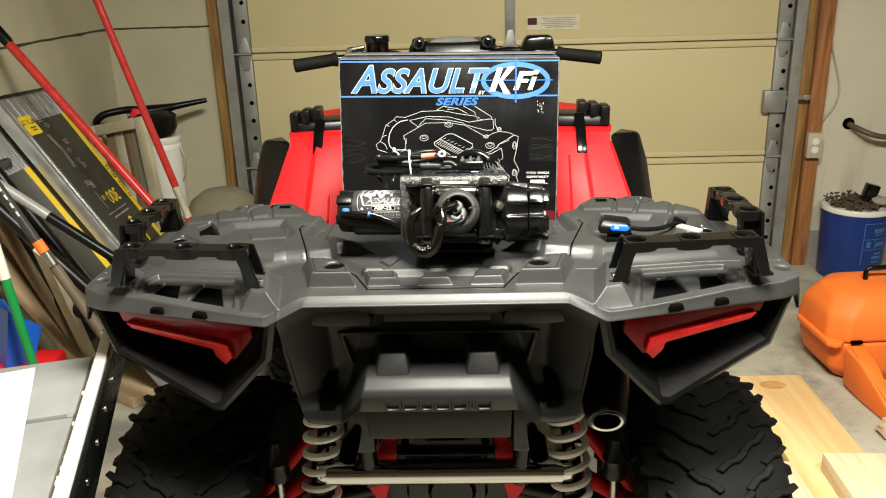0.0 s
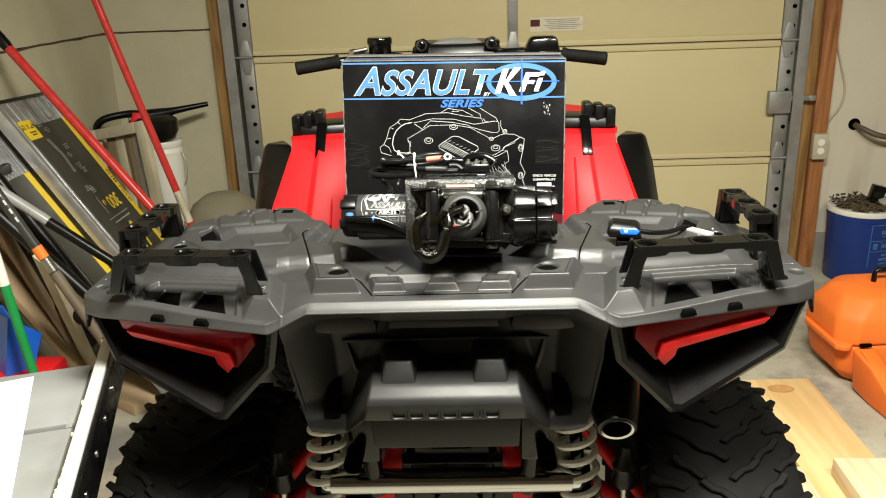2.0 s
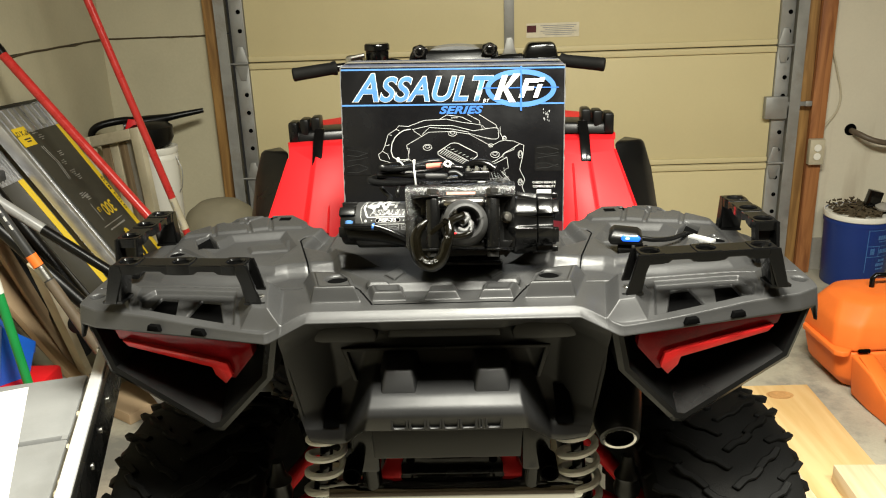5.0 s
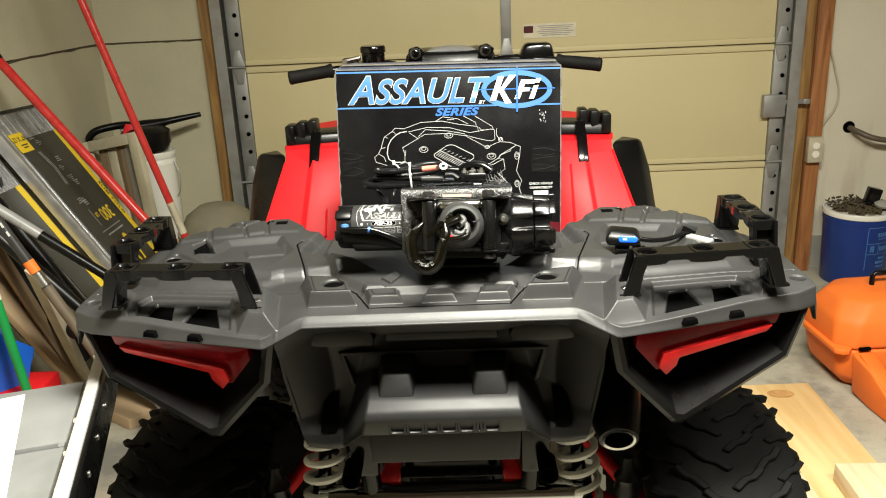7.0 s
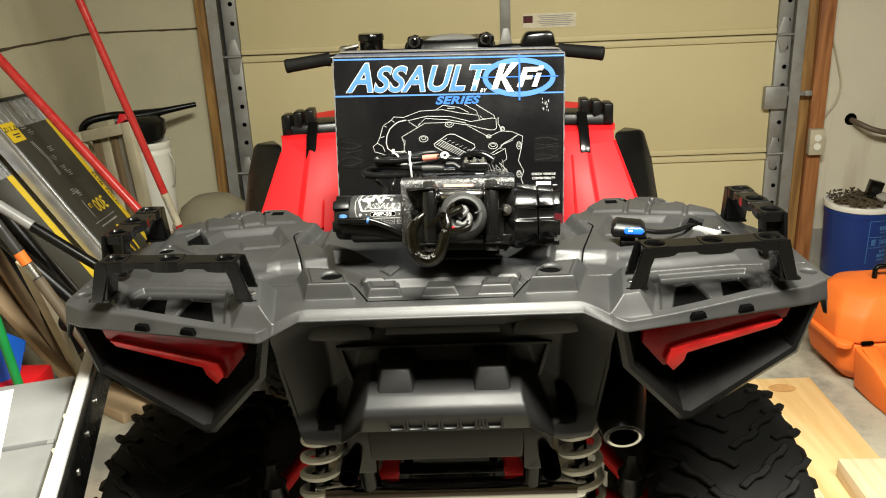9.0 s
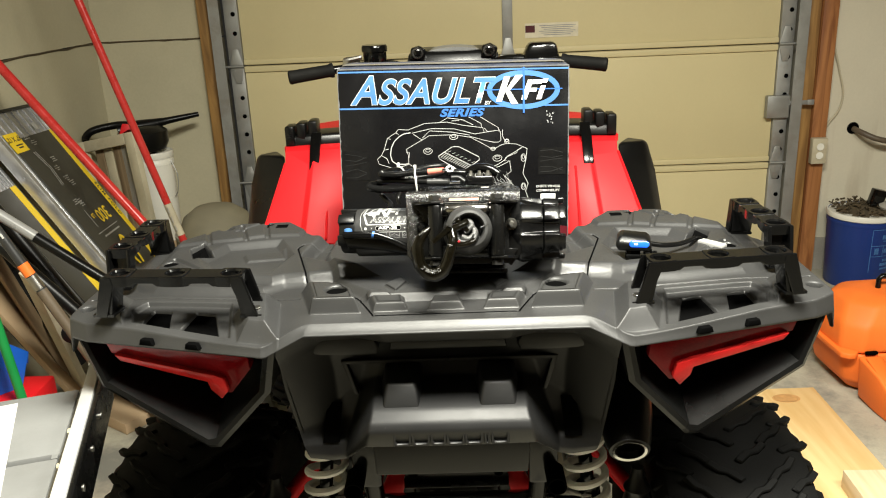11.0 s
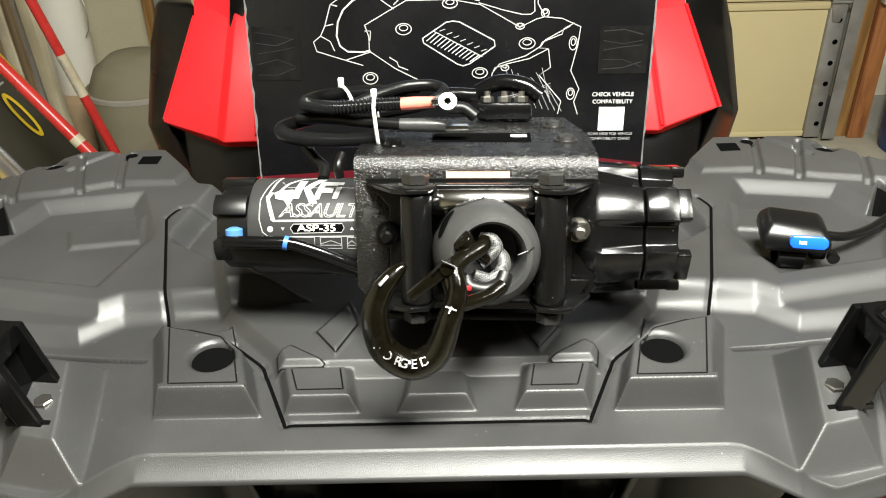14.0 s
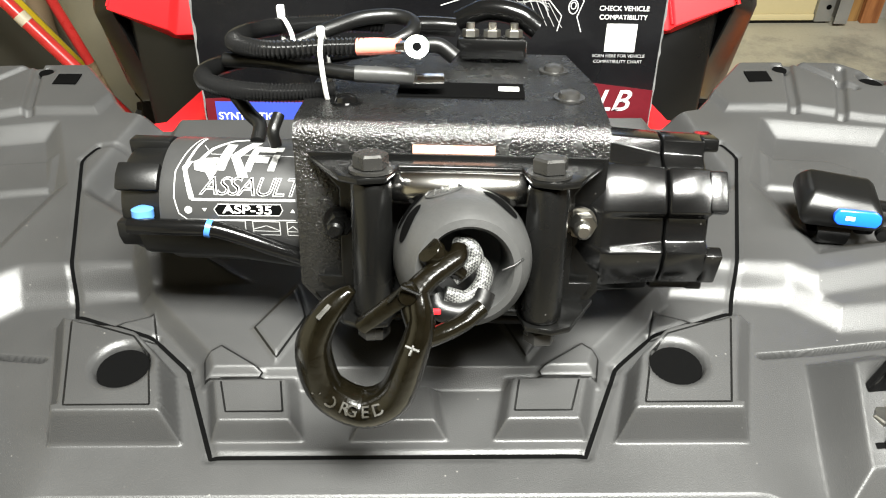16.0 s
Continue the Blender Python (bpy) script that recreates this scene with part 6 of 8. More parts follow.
bm = box(bmesh.new(), (0, CD / 2, CH / 2), (CW, CD, CH), bevel=0.0025)
body = cpart("carton_body", bm, CARTON)
FACE = lambda lift=0.0006: pose(0, -lift, 0, 90, 0, 0)
UP = 0.013
for z in (0.3365 + UP, 0.2695 + UP):
    bm = box(bmesh.new(), (0, -0.0004, z), (CW - 0.004, 0.0006, 0.0030))
    cpart("blue_stripe", bm, PALE_BLUE, body)
rng = random.Random(12)
for dx in (-CW / 2 + 0.0012, CW / 2 - 0.0012):
    outer = [(dx - 0.0012, 0.002 + (CH - 0.004) * i / 40) for i in range(41)]
    wornside = [(dx + rng.uniform(-0.0003, 0.0016), y) for _, y in reversed(outer)]
    cpart("worn_edge", prism(bmesh.new(), outer + wornside, 0.0002, FACE(0.0002)), EDGE_PRINT, body, "pale worn carton edge", smooth=0)
bm = box(bmesh.new(), (0, -0.0002, CH - 0.0012), (CW - 0.002, 0.0008, 0.0022))
cpart("worn_edge", bm, EDGE_PRINT, body, "pale worn carton edge")
TOP = lambda y: CH + 0.0006 + 0.020 * y / CD
bm = loft(bmesh.new(), [[(x, 0.003, CH), (x, 0.003, TOP(0.003)), (x, CD * 0.5, TOP(CD * 0.5) + 0.003), (x, CD - 0.003, TOP(CD - 0.003)), (x, CD - 0.003, CH)] for x in (-CW / 2 + 0.003, -0.05, 0.08, CW / 2 - 0.003)])
flap = cpart("top_flap", bm, mat("top_panel_print", (0.045, 0.055, 0.09), 0.3, vary=0.5, scale=26), body, "blue-grey printed top flap, slightly raised")
bm = loft(bmesh.new(), [[(x, y, TOP(y) + 0.0035) for y in (0.04, 0.09)] for x in (-CW / 2 + 0.004, CW / 2 - 0.004)], caps=False, closed=False)
cpart("packing_tape", bm, mat("packing_tape", (0.16, 0.165, 0.18), 0.16, vary=0.4, scale=40, bump=0.4, grain=50), flap, "clear packing tape")
for text, size, x, z, extra in (("A", 0.073, -0.1670, 0.300, 0.0018), ("SSAULT", 0.0640, -0.0395, 0.2968, 0.0018)):
    for bold, lift, mt, nm, lb in ((0.0006, 0.0008, THIN_WHITE, "letter_outline", "white letter outline"), (-0.0006, 0.0014, PALE_BLUE, "lettering", "pale blue slanted lettering")):
        bm = writing(bmesh.new(), text, size, FACE(lift) @ pose(x, z + UP, 0), shear=0.32, bold=bold + extra, spacing=1.03, stretch=0.935)
        cpart(nm, bm, mt, body, lb, smooth=0)


def ellipse(cx, cy, rx, ry, n=48, a0=0, a1=360):
    return [(cx + rx * math.cos(radians(a0 + (a1 - a0) * i / n)), cy + ry * math.sin(radians(a0 + (a1 - a0) * i / n))) for i in range(n + 1)]


emblem = cpart("target_emblem", ribbon(bmesh.new(), ellipse(0.1305, 0.2985 + UP, 0.063, 0.031), 0.0095, FACE(0.0009)), PALE_BLUE, body, "blue ring emblem", smooth=0)
bm = ribbon(bmesh.new(), [(0.048, 0.2995 + UP), (0.203, 0.2995 + UP)], 0.0020, FACE(0.0012))
cpart("emblem_line", bm, BLUE, emblem, smooth=0)
bm = ribbon(bmesh.new(), [(0.131, 0.256 + UP), (0.131, 0.340 + UP)], 0.0034, FACE(0.0022))
cpart("emblem_line", bm, BLUE, emblem, smooth=0)
for poly in ([(0.089, 0.293), (0.100, 0.293), (0.116, 0.339), (0.105, 0.339)], [(0.104, 0.317), (0.118, 0.288), (0.131, 0.288), (0.112, 0.319)], [(0.108, 0.314), (0.126, 0.341), (0.140, 0.341), (0.114, 0.312)],
             [(0.136, 0.296), (0.146, 0.296), (0.159, 0.332), (0.149, 0.332)], [(0.154, 0.324), (0.174, 0.324), (0.177, 0.332), (0.157, 0.332)], [(0.148, 0.310), (0.164, 0.310), (0.166, 0.317), (0.150, 0.317)],
             [(0.164, 0.296), (0.173, 0.296), (0.182, 0.321), (0.173, 0.321)], [(0.175, 0.326), (0.184, 0.326), (0.187, 0.334), (0.178, 0.334)]):
    bm = prism(bmesh.new(), [(x - 0.010, 0.3005 + UP + (y - 0.316) * 1.0) for x, y in poly], 0.0003, FACE(0.0016))
    cpart("emblem_block", bm, WHITE, emblem, "white slanted emblem block", smooth=0)
bm = writing(bmesh.new(), "SERIES", 0.0195, FACE(0.0008) @ pose(0.0135, 0.2582 + UP, 0), shear=0.3, bold=0.0008, spacing=1.08, stretch=1.38)
cpart("lettering", bm, BLUE, body, "blue slanted lettering", smooth=0)
bm = writing(bmesh.new(), "BY", 0.010, FACE(0.0018) @ pose(0.063, 0.2755 + UP, 0), shear=0.3, bold=0.0)
cpart("lettering", bm, WHITE, body, "small white lettering", smooth=0)


def drawn(points, width=0.0010, lift=0.0007, closed=False):
    ps = [(x, z + 0.0192 * x + UP) for x, z in points]
    return ribbon(bmesh.new(), ps + ps[:1] if closed else ps, width, FACE(lift))


def line_art():
    """The white outline drawing of a winch, one mesh for each of its figures."""
    figures = {"drawn_plate": [
        [(-0.091, 0.194), (-0.047, 0.218), (-0.0, 0.218), (0.031, 0.212), (0.073, 0.188), (0.090, 0.196), (0.099, 0.198), (0.117, 0.196), (0.137, 0.187), (0.135, 0.168), (0.129, 0.141), (0.139, 0.121), (0.134, 0.107), (0.139, 0.093)],
        [(-0.091, 0.194), (-0.087, 0.182), (-0.087, 0.167), (-0.060, 0.148), (-0.039, 0.137), (-0.02, 0.128)],
        [(-0.091, 0.188), (-0.085, 0.188), (-0.086, 0.178)],
        [(0.130, 0.191), (0.119, 0.185), (0.118, 0.180), (0.097, 0.172), (0.094, 0.166), (0.104, 0.165), (0.084, 0.155), (0.060, 0.150), (0.047, 0.146), (0.042, 0.133), (0.026, 0.123), (0.010, 0.118)],
        [(0.126, 0.188), (0.100, 0.174), (0.096, 0.168), (0.080, 0.158), (0.052, 0.150), (0.044, 0.140)],
        [(0.104, 0.165), (0.107, 0.145), (0.095, 0.137), (0.120, 0.108), (0.117, 0.094)],
        [(-0.066, 0.160), (-0.058, 0.155), (-0.056, 0.150), (-0.046, 0.146)]],
        "drawn_cable": [
        [(-0.085, 0.231), (-0.055, 0.241), (-0.013, 0.242), (0.017, 0.235), (0.054, 0.229), (0.057, 0.219)],
        [(-0.079, 0.224), (-0.043, 0.231), (-0.0, 0.229), (0.039, 0.218), (0.080, 0.223), (0.087, 0.221), (0.088, 0.204), (0.084, 0.201), (0.075, 0.201), (0.055, 0.206), (0.029, 0.214)],
        [(-0.060, 0.214), (-0.046, 0.227), (-0.004, 0.223), (0.030, 0.216)],
        [(-0.026, 0.242), (-0.012, 0.250), (0.017, 0.245), (0.036, 0.235)], [(-0.004, 0.244), (0.010, 0.244)],
        [(0.028, 0.250), (0.051, 0.237), (0.052, 0.231)], [(0.050, 0.249), (0.083, 0.228), (0.085, 0.222)],
        [(0.057, 0.228), (0.062, 0.222), (0.068, 0.222)], [(0.091, 0.224), (0.091, 0.212), (0.099, 0.198)]],
        "drawn_motor": [
        [(-0.085, 0.230), (-0.105, 0.232), (-0.110, 0.226), (-0.126, 0.216), (-0.133, 0.194), (-0.138, 0.184), (-0.146, 0.178), (-0.143, 0.168), (-0.113, 0.158), (-0.086, 0.166)],
        [(-0.113, 0.158), (-0.094, 0.152)], [(-0.126, 0.216), (-0.119, 0.214)], [(-0.133, 0.194), (-0.124, 0.196)], [(-0.110, 0.226), (-0.104, 0.222)],
        [(-0.138, 0.184), (-0.128, 0.178), (-0.124, 0.168)], [(-0.077, 0.222), (-0.060, 0.210)]]}
    for name, lines in figures.items():
        bm = bmesh.new()
        for pts in lines:
            merge(bm, drawn(pts))
        cpart(name, bm, PRINT_LINE, body, "pale printed outline", smooth=0)
    bm = drawn([(-0.082, 0.225), (-0.095, 0.223), (-0.103, 0.219), (-0.113, 0.210), (-0.119, 0.198), (-0.121, 0.184), (-0.118, 0.173), (-0.110, 0.167), (-0.093, 0.166), (-0.086, 0.168)], 0.0018)
    cpart("drawn_rim", bm, PRINT_LINE, body, "pale printed outline", smooth=0)
    slot = [(-0.030, 0.179), (-0.005, 0.195), (0.002, 0.196), (0.009, 0.195), (0.046, 0.175), (0.047, 0.169), (0.020, 0.151), (0.013, 0.149), (0.007, 0.151), (-0.029, 0.174)]
    bm = drawn(slot, 0.0013, closed=True)
    merge(bm, drawn([(-0.018, 0.186), (0.034, 0.158)], 0.0009))
    for k in range(13):
        f = k / 12
        merge(bm, drawn([(-0.026 + 0.046 * f, 0.176 - 0.023 * f), (-0.016 + 0.046 * f, 0.184 - 0.024 * f)], 0.0010))
    for k in range(7):
        f = k / 6
        merge(bm, drawn([(-0.006 + 0.044 * f, 0.188 - 0.022 * f), (-0.012 + 0.044 * f, 0.186 - 0.022 * f)], 0.0007))
    cpart("drawn_drum", bm, PRINT_LINE, body, "pale printed outline", smooth=0)
    for cx, cz, rx, rz in ((-0.050, 0.189, 0.0082, 0.0058), (-0.001, 0.214, 0.0078, 0.0048), (0.081, 0.171, 0.0085, 0.0058), (0.031, 0.141, 0.0082, 0.0056), (0.130, 0.170, 0.0042, 0.0070), (0.130, 0.116, 0.0042, 0.0062), (-0.087, 0.138, 0.0080, 0.0062), (0.058, 0.146, 0.0042, 0.0032), (0.073, 0.189, 0.0046, 0.0030), (0.099, 0.202, 0.0040, 0.0042)):
        bm = drawn(ellipse(cx, cz, rx, rz, 20), 0.0010)
        merge(bm, drawn(ellipse(cx, cz + 0.0012, rx * 0.55, rz * 0.5, 14), 0.0009))
        cpart("drawn_bolt", bm, PRINT_LINE, body, "pale printed outline", smooth=0)
    bm = bmesh.new()
    for k in range(8):
        merge(bm, drawn([(0.058 + 0.007 * k, 0.148 - 0.004 * k), (0.072 + 0.007 * k, 0.104 - 0.001 * k)], 0.0005))
        merge(bm, drawn([(0.056 + 0.006 * k, 0.110 + 0.005 * k), (0.108, 0.128 - 0.003 * k)], 0.0005))
    cpart("drawn_rope", bm, GREY_PRINT, body, "fine grey printed lines", smooth=0)


PRINT_LINE = mat("pale_line_print", (0.34, 0.34, 0.33), 0.45, vary=0.3, scale=60)
line_art()
for text, size, x, z in (("CHECK VEHICLE", 0.0062, 0.1765, 0.1175), ("COMPATIBILITY", 0.0062, 0.1765, 0.1095), ("SCAN HERE FOR VEHICLE", 0.0043, 0.1765, 0.0735), ("COMPATIBILITY CHART", 0.0043, 0.1765, 0.0680)):
    bm = writing(bmesh.new(), text, size, FACE(0.0008) @ pose(x, z + UP, 0), bold=0.0)
    cpart("lettering", bm, WHITE if size > 0.005 else GREY_PRINT, body, "small white lettering", smooth=0)
bm = box(bmesh.new(), (0.1765, -0.0005, 0.0905 + UP), (0.028, 0.0006, 0.026))
cpart("label_patch", bm, WHITE, body, "plain white label patch")
bm = prism(bmesh.new(), [(-CW / 2 + 0.002, 0.002), (CW / 2 - 0.002, 0.002), (CW / 2 - 0.002, 0.040 + UP), (0.145, 0.048 + UP), (0.06, 0.050 + UP), (-0.06, 0.036 + UP), (-0.15, 0.030 + UP), (-CW / 2 + 0.002, 0.026 + UP)], 0.0004, pose(0, -0.0003, 0, 90))
cpart("red_band", bm, RED_PRINT, body, "dark red printed band")
bm = prism(bmesh.new(), [(-0.205, 0.003 + UP), (-0.09, 0.003 + UP), (-0.09, 0.0235 + UP), (-0.205, 0.0235 + UP)], 0.0003, pose(0, -0.0006, 0, 90))
cpart("blue_block", bm, DARK_BLUE, body)
for text, size, x, z, sh, al in (("SYNTHETIC", 0.0105, -0.203, 0.0085, 0, "LEFT"), ("COMPLETE", 0.0090, -0.197, -0.0025, 0, "LEFT"), ("LB", 0.030, 0.176, 0.0285, 0.3, "CENTER")):
    bm = writing(bmesh.new(), text, size, FACE(0.0013) @ pose(x, z + UP, 0), shear=sh, bold=0.0002 if size < 0.02 else 0.0003, align=al)
    cpart("lettering", bm, THIN_WHITE, body, "white lettering", smooth=0)
CREASE = mat("tape_crease_line", (0.018, 0.018, 0.018), 0.3)
FILM = mat("clear_tape_film", (0.006, 0.006, 0.006), 0.12, vary=0.4, scale=60, bump=0.8, grain=45)
for x, z, w, h, s in ((-0.186, 0.163, 0.050, 0.056, 1), (0.184, 0.165, 0.052, 0.050, -1)):
    z += UP
    bm = box(bmesh.new(), (x, -0.0004, z), (w, 0.0005, h))
    film = cpart("tape_film", bm, FILM, body, "clear glossy tape")
    for k in range(5):
        y0 = z - h / 2 + h * (k + 0.5) / 5
        bm = ribbon(bmesh.new(), [(x - w / 2 + 0.004, y0), (x, y0 + rng.uniform(-0.006, 0.006)), (x + w / 2 - 0.006, y0 + rng.uniform(-0.008, 0.008))], rng.uniform(0.0004, 0.0012), FACE(0.0008))
        cpart("tape_crease", bm, CREASE, film, smooth=0)
for k in range(16):
    x, z = 0.177 + rng.uniform(-0.008, 0.010), 0.246 + UP + rng.uniform(-0.014, 0.014)
    bm = box(bmesh.new(), (x, -0.0006, z), (rng.uniform(0.0006, 0.0022), 0.0005, rng.uniform(0.001, 0.004)))
    cpart("scuff", bm, GREY_PRINT, body)


# ---- rocker switch on the deck ----
switch = thing("rocker_switch", "black winch rocker switch with a blue button, cable and white plug", "switch", pose(0.304, 1.545, 0.987, 0, 0, -8))


def spart(name, bm, material, parent=None, label=""):
    return part(name, bm, material, parent or switch, label, local=True)


bm = bmesh.new()
loft(bm, [[(-0.024, -0.015, 0.016), (0.024, -0.018, 0.016), (0.027, 0.020, 0.016), (-0.022, 0.024, 0.016)], [(-0.028, -0.016, 0.024), (0.028, -0.020, 0.023), (0.029, 0.022, 0.023), (-0.025, 0.027, 0.024)], [(-0.028, -0.015, 0.031), (0.028, -0.019, 0.030), (0.029, 0.022, 0.032), (-0.025, 0.027, 0.034)], [(-0.020, -0.006, 0.041), (0.020, -0.009, 0.037), (0.022, 0.016, 0.040), (-0.018, 0.021, 0.042)]])
shell = spart("switch_shell", bevelled(bm, 0.004, 3), BLACK)
bm = bmesh.new()
prism(bm, [(-0.004, -0.005), (0.021, -0.005), (0.024, -0.002), (0.024, 0.003), (0.020, 0.006), (-0.004, 0.006), (-0.007, 0.002), (-0.007, -0.002)], 0.006, pose(0, -0.0160, 0.0275, 66, 0, -3), 0.0015)
button = spart("rocker_button", bm, CLEAR_BLUE, shell, "bright blue rocker button")
bm = bmesh.new()
for x in (0.003, 0.017):
    box(bm, (x, -0.0216, 0.0302), (0.006, 0.0006, 0.0026), Matrix.Translation((0, -0.0216, 0.0302)) @ pose(0, 0, 0, -24) @ Matrix.Translation((0, 0.0216, -0.0302)))
spart("button_mark", bm, WHITE, button)
bm = bmesh.new()
lathe(bm, [(0.0155, -0.011), (0.0155, 0.011), (0.0115, 0.011), (0.0115, -0.011)], pose(0.0, 0.002, 0.008, 0, 90), 24, closed=True)
box(bm, (0.024, 0.004, 0.009), (0.014, 0.016, 0.012), bevel=0.003)
spart("clamp", bm, GLOSS, shell, "black bar clamp")
bm = lathe(bmesh.new(), [(0.002, 0), (0.005, 0.001), (0.005, 0.006), (0.002, 0.006)], pose(0.034, -0.006, 0.010, 90), 14)
spart("clamp_screw", bm, SATIN, shell)
bm = tube(bmesh.new(), smooth_path([(0.026, 0.008, 0.022), (0.05, 0.018, 0.016), (0.08, 0.045, 0.010), (0.108, 0.075, 0.010)]), 0.0042, 10)
cable = spart("switch_cable", bm, BLACK, None, "black cable")
bm = bmesh.new()
for k in range(3):
    tube(bm, smooth_path([(0.106, 0.074, 0.010), (0.112 + 0.002 * k, 0.074 - 0.002 * k, 0.013), (0.118, 0.066 - 0.003 * k, 0.010)]), 0.0012, 6)
spart("wire_ends", bm, BLACK, cable)
bm = box(bmesh.new(), (0, 0, 0), (0.046, 0.017, 0.009), pose(0.132, 0.050, 0.0075, 0, 0, -42), 0.002)
plug = spart("plug", bm, SILVER_PRINT, None, "pale grey plastic plug")
bm = box(bmesh.new(), (0, 0, 0.0045), (0.020, 0.008, 0.003), pose(0.135, 0.047, 0.0075, 0, 0, -42), 0.001)
spart("plug_latch", bm, SILVER_PRINT, plug)


# ---- left corner: things that lean on the wall ----
def leaning(top, foot, across):
    """A pose with y running up from foot to top, x near across, z out of the face."""
    up = (Vector(top) - Vector(foot)).normalized()
    side = Vector(across)
    side = (side - up * side.dot(up)).normalized()
    m = Matrix.Identity(4)
    for i, v in enumerate((side, up, side.cross(up))):
        for r in range(3):
            m[r][i] = v[r]
    m.translation = foot
    return m


def platform(name, m, width, length, label, printed=True):
    """A folded aluminium work platform: ribbed top, side rails, printed card and a yellow edge strip."""
    ob = thing(name, label, "work platform", m)
    q = lambda nm, bm, mt, par=None, lb="": part(nm, bm, mt, par or ob, lb, local=True)
    bm = box(bmesh.new(), (0, length / 2, -0.012), (width, length, 0.024), bevel=0.003)
    deck = q("platform_deck", bm, ALU, None, "bare aluminium deck")
    for k in range(8):
        bm = box(bmesh.new(), (-width / 2 + width * (k + 0.5) / 8, length / 2, 0.002), (0.012, length - 0.01, 0.005), bevel=0.001)
        q("deck_rib", bm, ALU, deck)
    for s in (-1, 1):
        bm = box(bmesh.new(), (s * (width / 2 + 0.010), length / 2, -0.016), (0.022, length, 0.044), bevel=0.003)
        q("side_rail", bm, ALU, None, "aluminium side rail")
    bm = box(bmesh.new(), (0, length + 0.004, -0.010), (width + 0.03, 0.012, 0.034), bevel=0.003)
    q("end_cap", bm, BLACK, None, "black plastic end cap")
    up = 0.085 if printed else 0.0
    bm = box(bmesh.new(), (0.012, length * 0.43 + up, 0.0075), (width - 0.03, length * 0.82, 0.003))
    card = q("printed_card", bm, CARD_BLACK, None, "dark printed cardboard sleeve")
    bm = box(bmesh.new(), (width / 2 - 0.010, length * 0.43 + up, 0.0085), (0.034, length * 0.82, 0.003))
    strip = q("yellow_strip", bm, YELLOW, card, "yellow printed strip")
    if not printed:
        return ob
    Z = 0.0096
    down = lambda x, y, z=Z: pose(x, y, z, 0, 0, 180)
    bm = box(bmesh.new(), (-width / 2 + 0.062, length + up - 0.205, 0.0094), (0.10, 0.075, 0.0008))
    q("yellow_patch", bm, YELLOW, card, "yellow printed patch")
    bm = writing(bmesh.new(), "47\" X 12\"", 0.026, down(-width / 2 + 0.062, length + up - 0.190, 0.0104), bold=0.0006)
    for k in range(2):
        box(bm, (-width / 2 + 0.070, length + up - 0.215 - 0.010 * k, 0.0102), (0.05 - 0.015 * k, 0.005, 0.0004))
    q("lettering", bm, CARD_BLACK, card)
    bm = writing(bmesh.new(), "300", 0.074, down(0.050, length + up - 0.555), bold=0.001)
    writing(bm, "LB", 0.026, down(-0.034, length + up - 0.545), bold=0.0006)
    q("lettering", bm, YELLOW, card, "yellow load rating")
    bm = writing(bmesh.new(), "SLIM FOLD", 0.026, pose(width / 2 - 0.010, length + up - 0.52, 0.0106, 0, 0, 90 + 180), bold=0.0006, spacing=1.3)
    q("lettering", bm, CARD_BLACK, card)
    rng = random.Random(8)
    bm = bmesh.new()
    for k in range(9):
        x, y = rng.uniform(-0.08, 0.09), length + up - rng.uniform(0.18, 0.48)
        for j in range(3):
            box(bm, (x, y - 0.008 * j, Z), (rng.uniform(0.02, 0.045), 0.0032, 0.0004))
    for x0 in (-0.075, -0.062):
        ribbon(bm, [(x0, length + up - 0.255), (x0 + 0.02, length + up - 0.33), (x0 + 0.006, length + up - 0.40)], 0.006, Matrix.Translation((0, 0, Z + 0.0004)))
    box(bm, (0.0, length + up - 0.61, Z), (0.20, 0.003, 0.0004))
    box(bm, (0.01, length + up - 0.63, Z), (0.16, 0.006, 0.0004))
    box(bm, (-0.065, length + up - 0.55, Z), (0.003, 0.075, 0.0004))
    box(bm, (0.09, length + up - 0.165, Z), (0.03, 0.03, 0.0004))
    tagged(q("fine_print", bm, SILVER_PRINT, card), kind="stuff")
    bm = bmesh.new()
    ring = ellipse(0.03, length + up - 0.73, 0.026, 0.07, 24)
    ribbon(bm, ring, 0.016, Matrix.Translation((0, 0, Z + 0.003)))
    q("printed_handle", bm, YELLOW, card, "yellow handle")
    return ob


platform("work_platform", leaning((-1.575, 3.15, 1.047), (-0.935, 3.15, 0.02), (-0.055, 0.43, 0)), 0.39, 1.21, "aluminium folding work platform in dark printed card, leaning on wall")
platform("work_platform", leaning((-1.575, 2.83, 0.985), (-0.98, 2.83, 0.02), (0, 1, 0)), 0.16, 1.13, "second narrow platform in yellow and black card", printed=False)


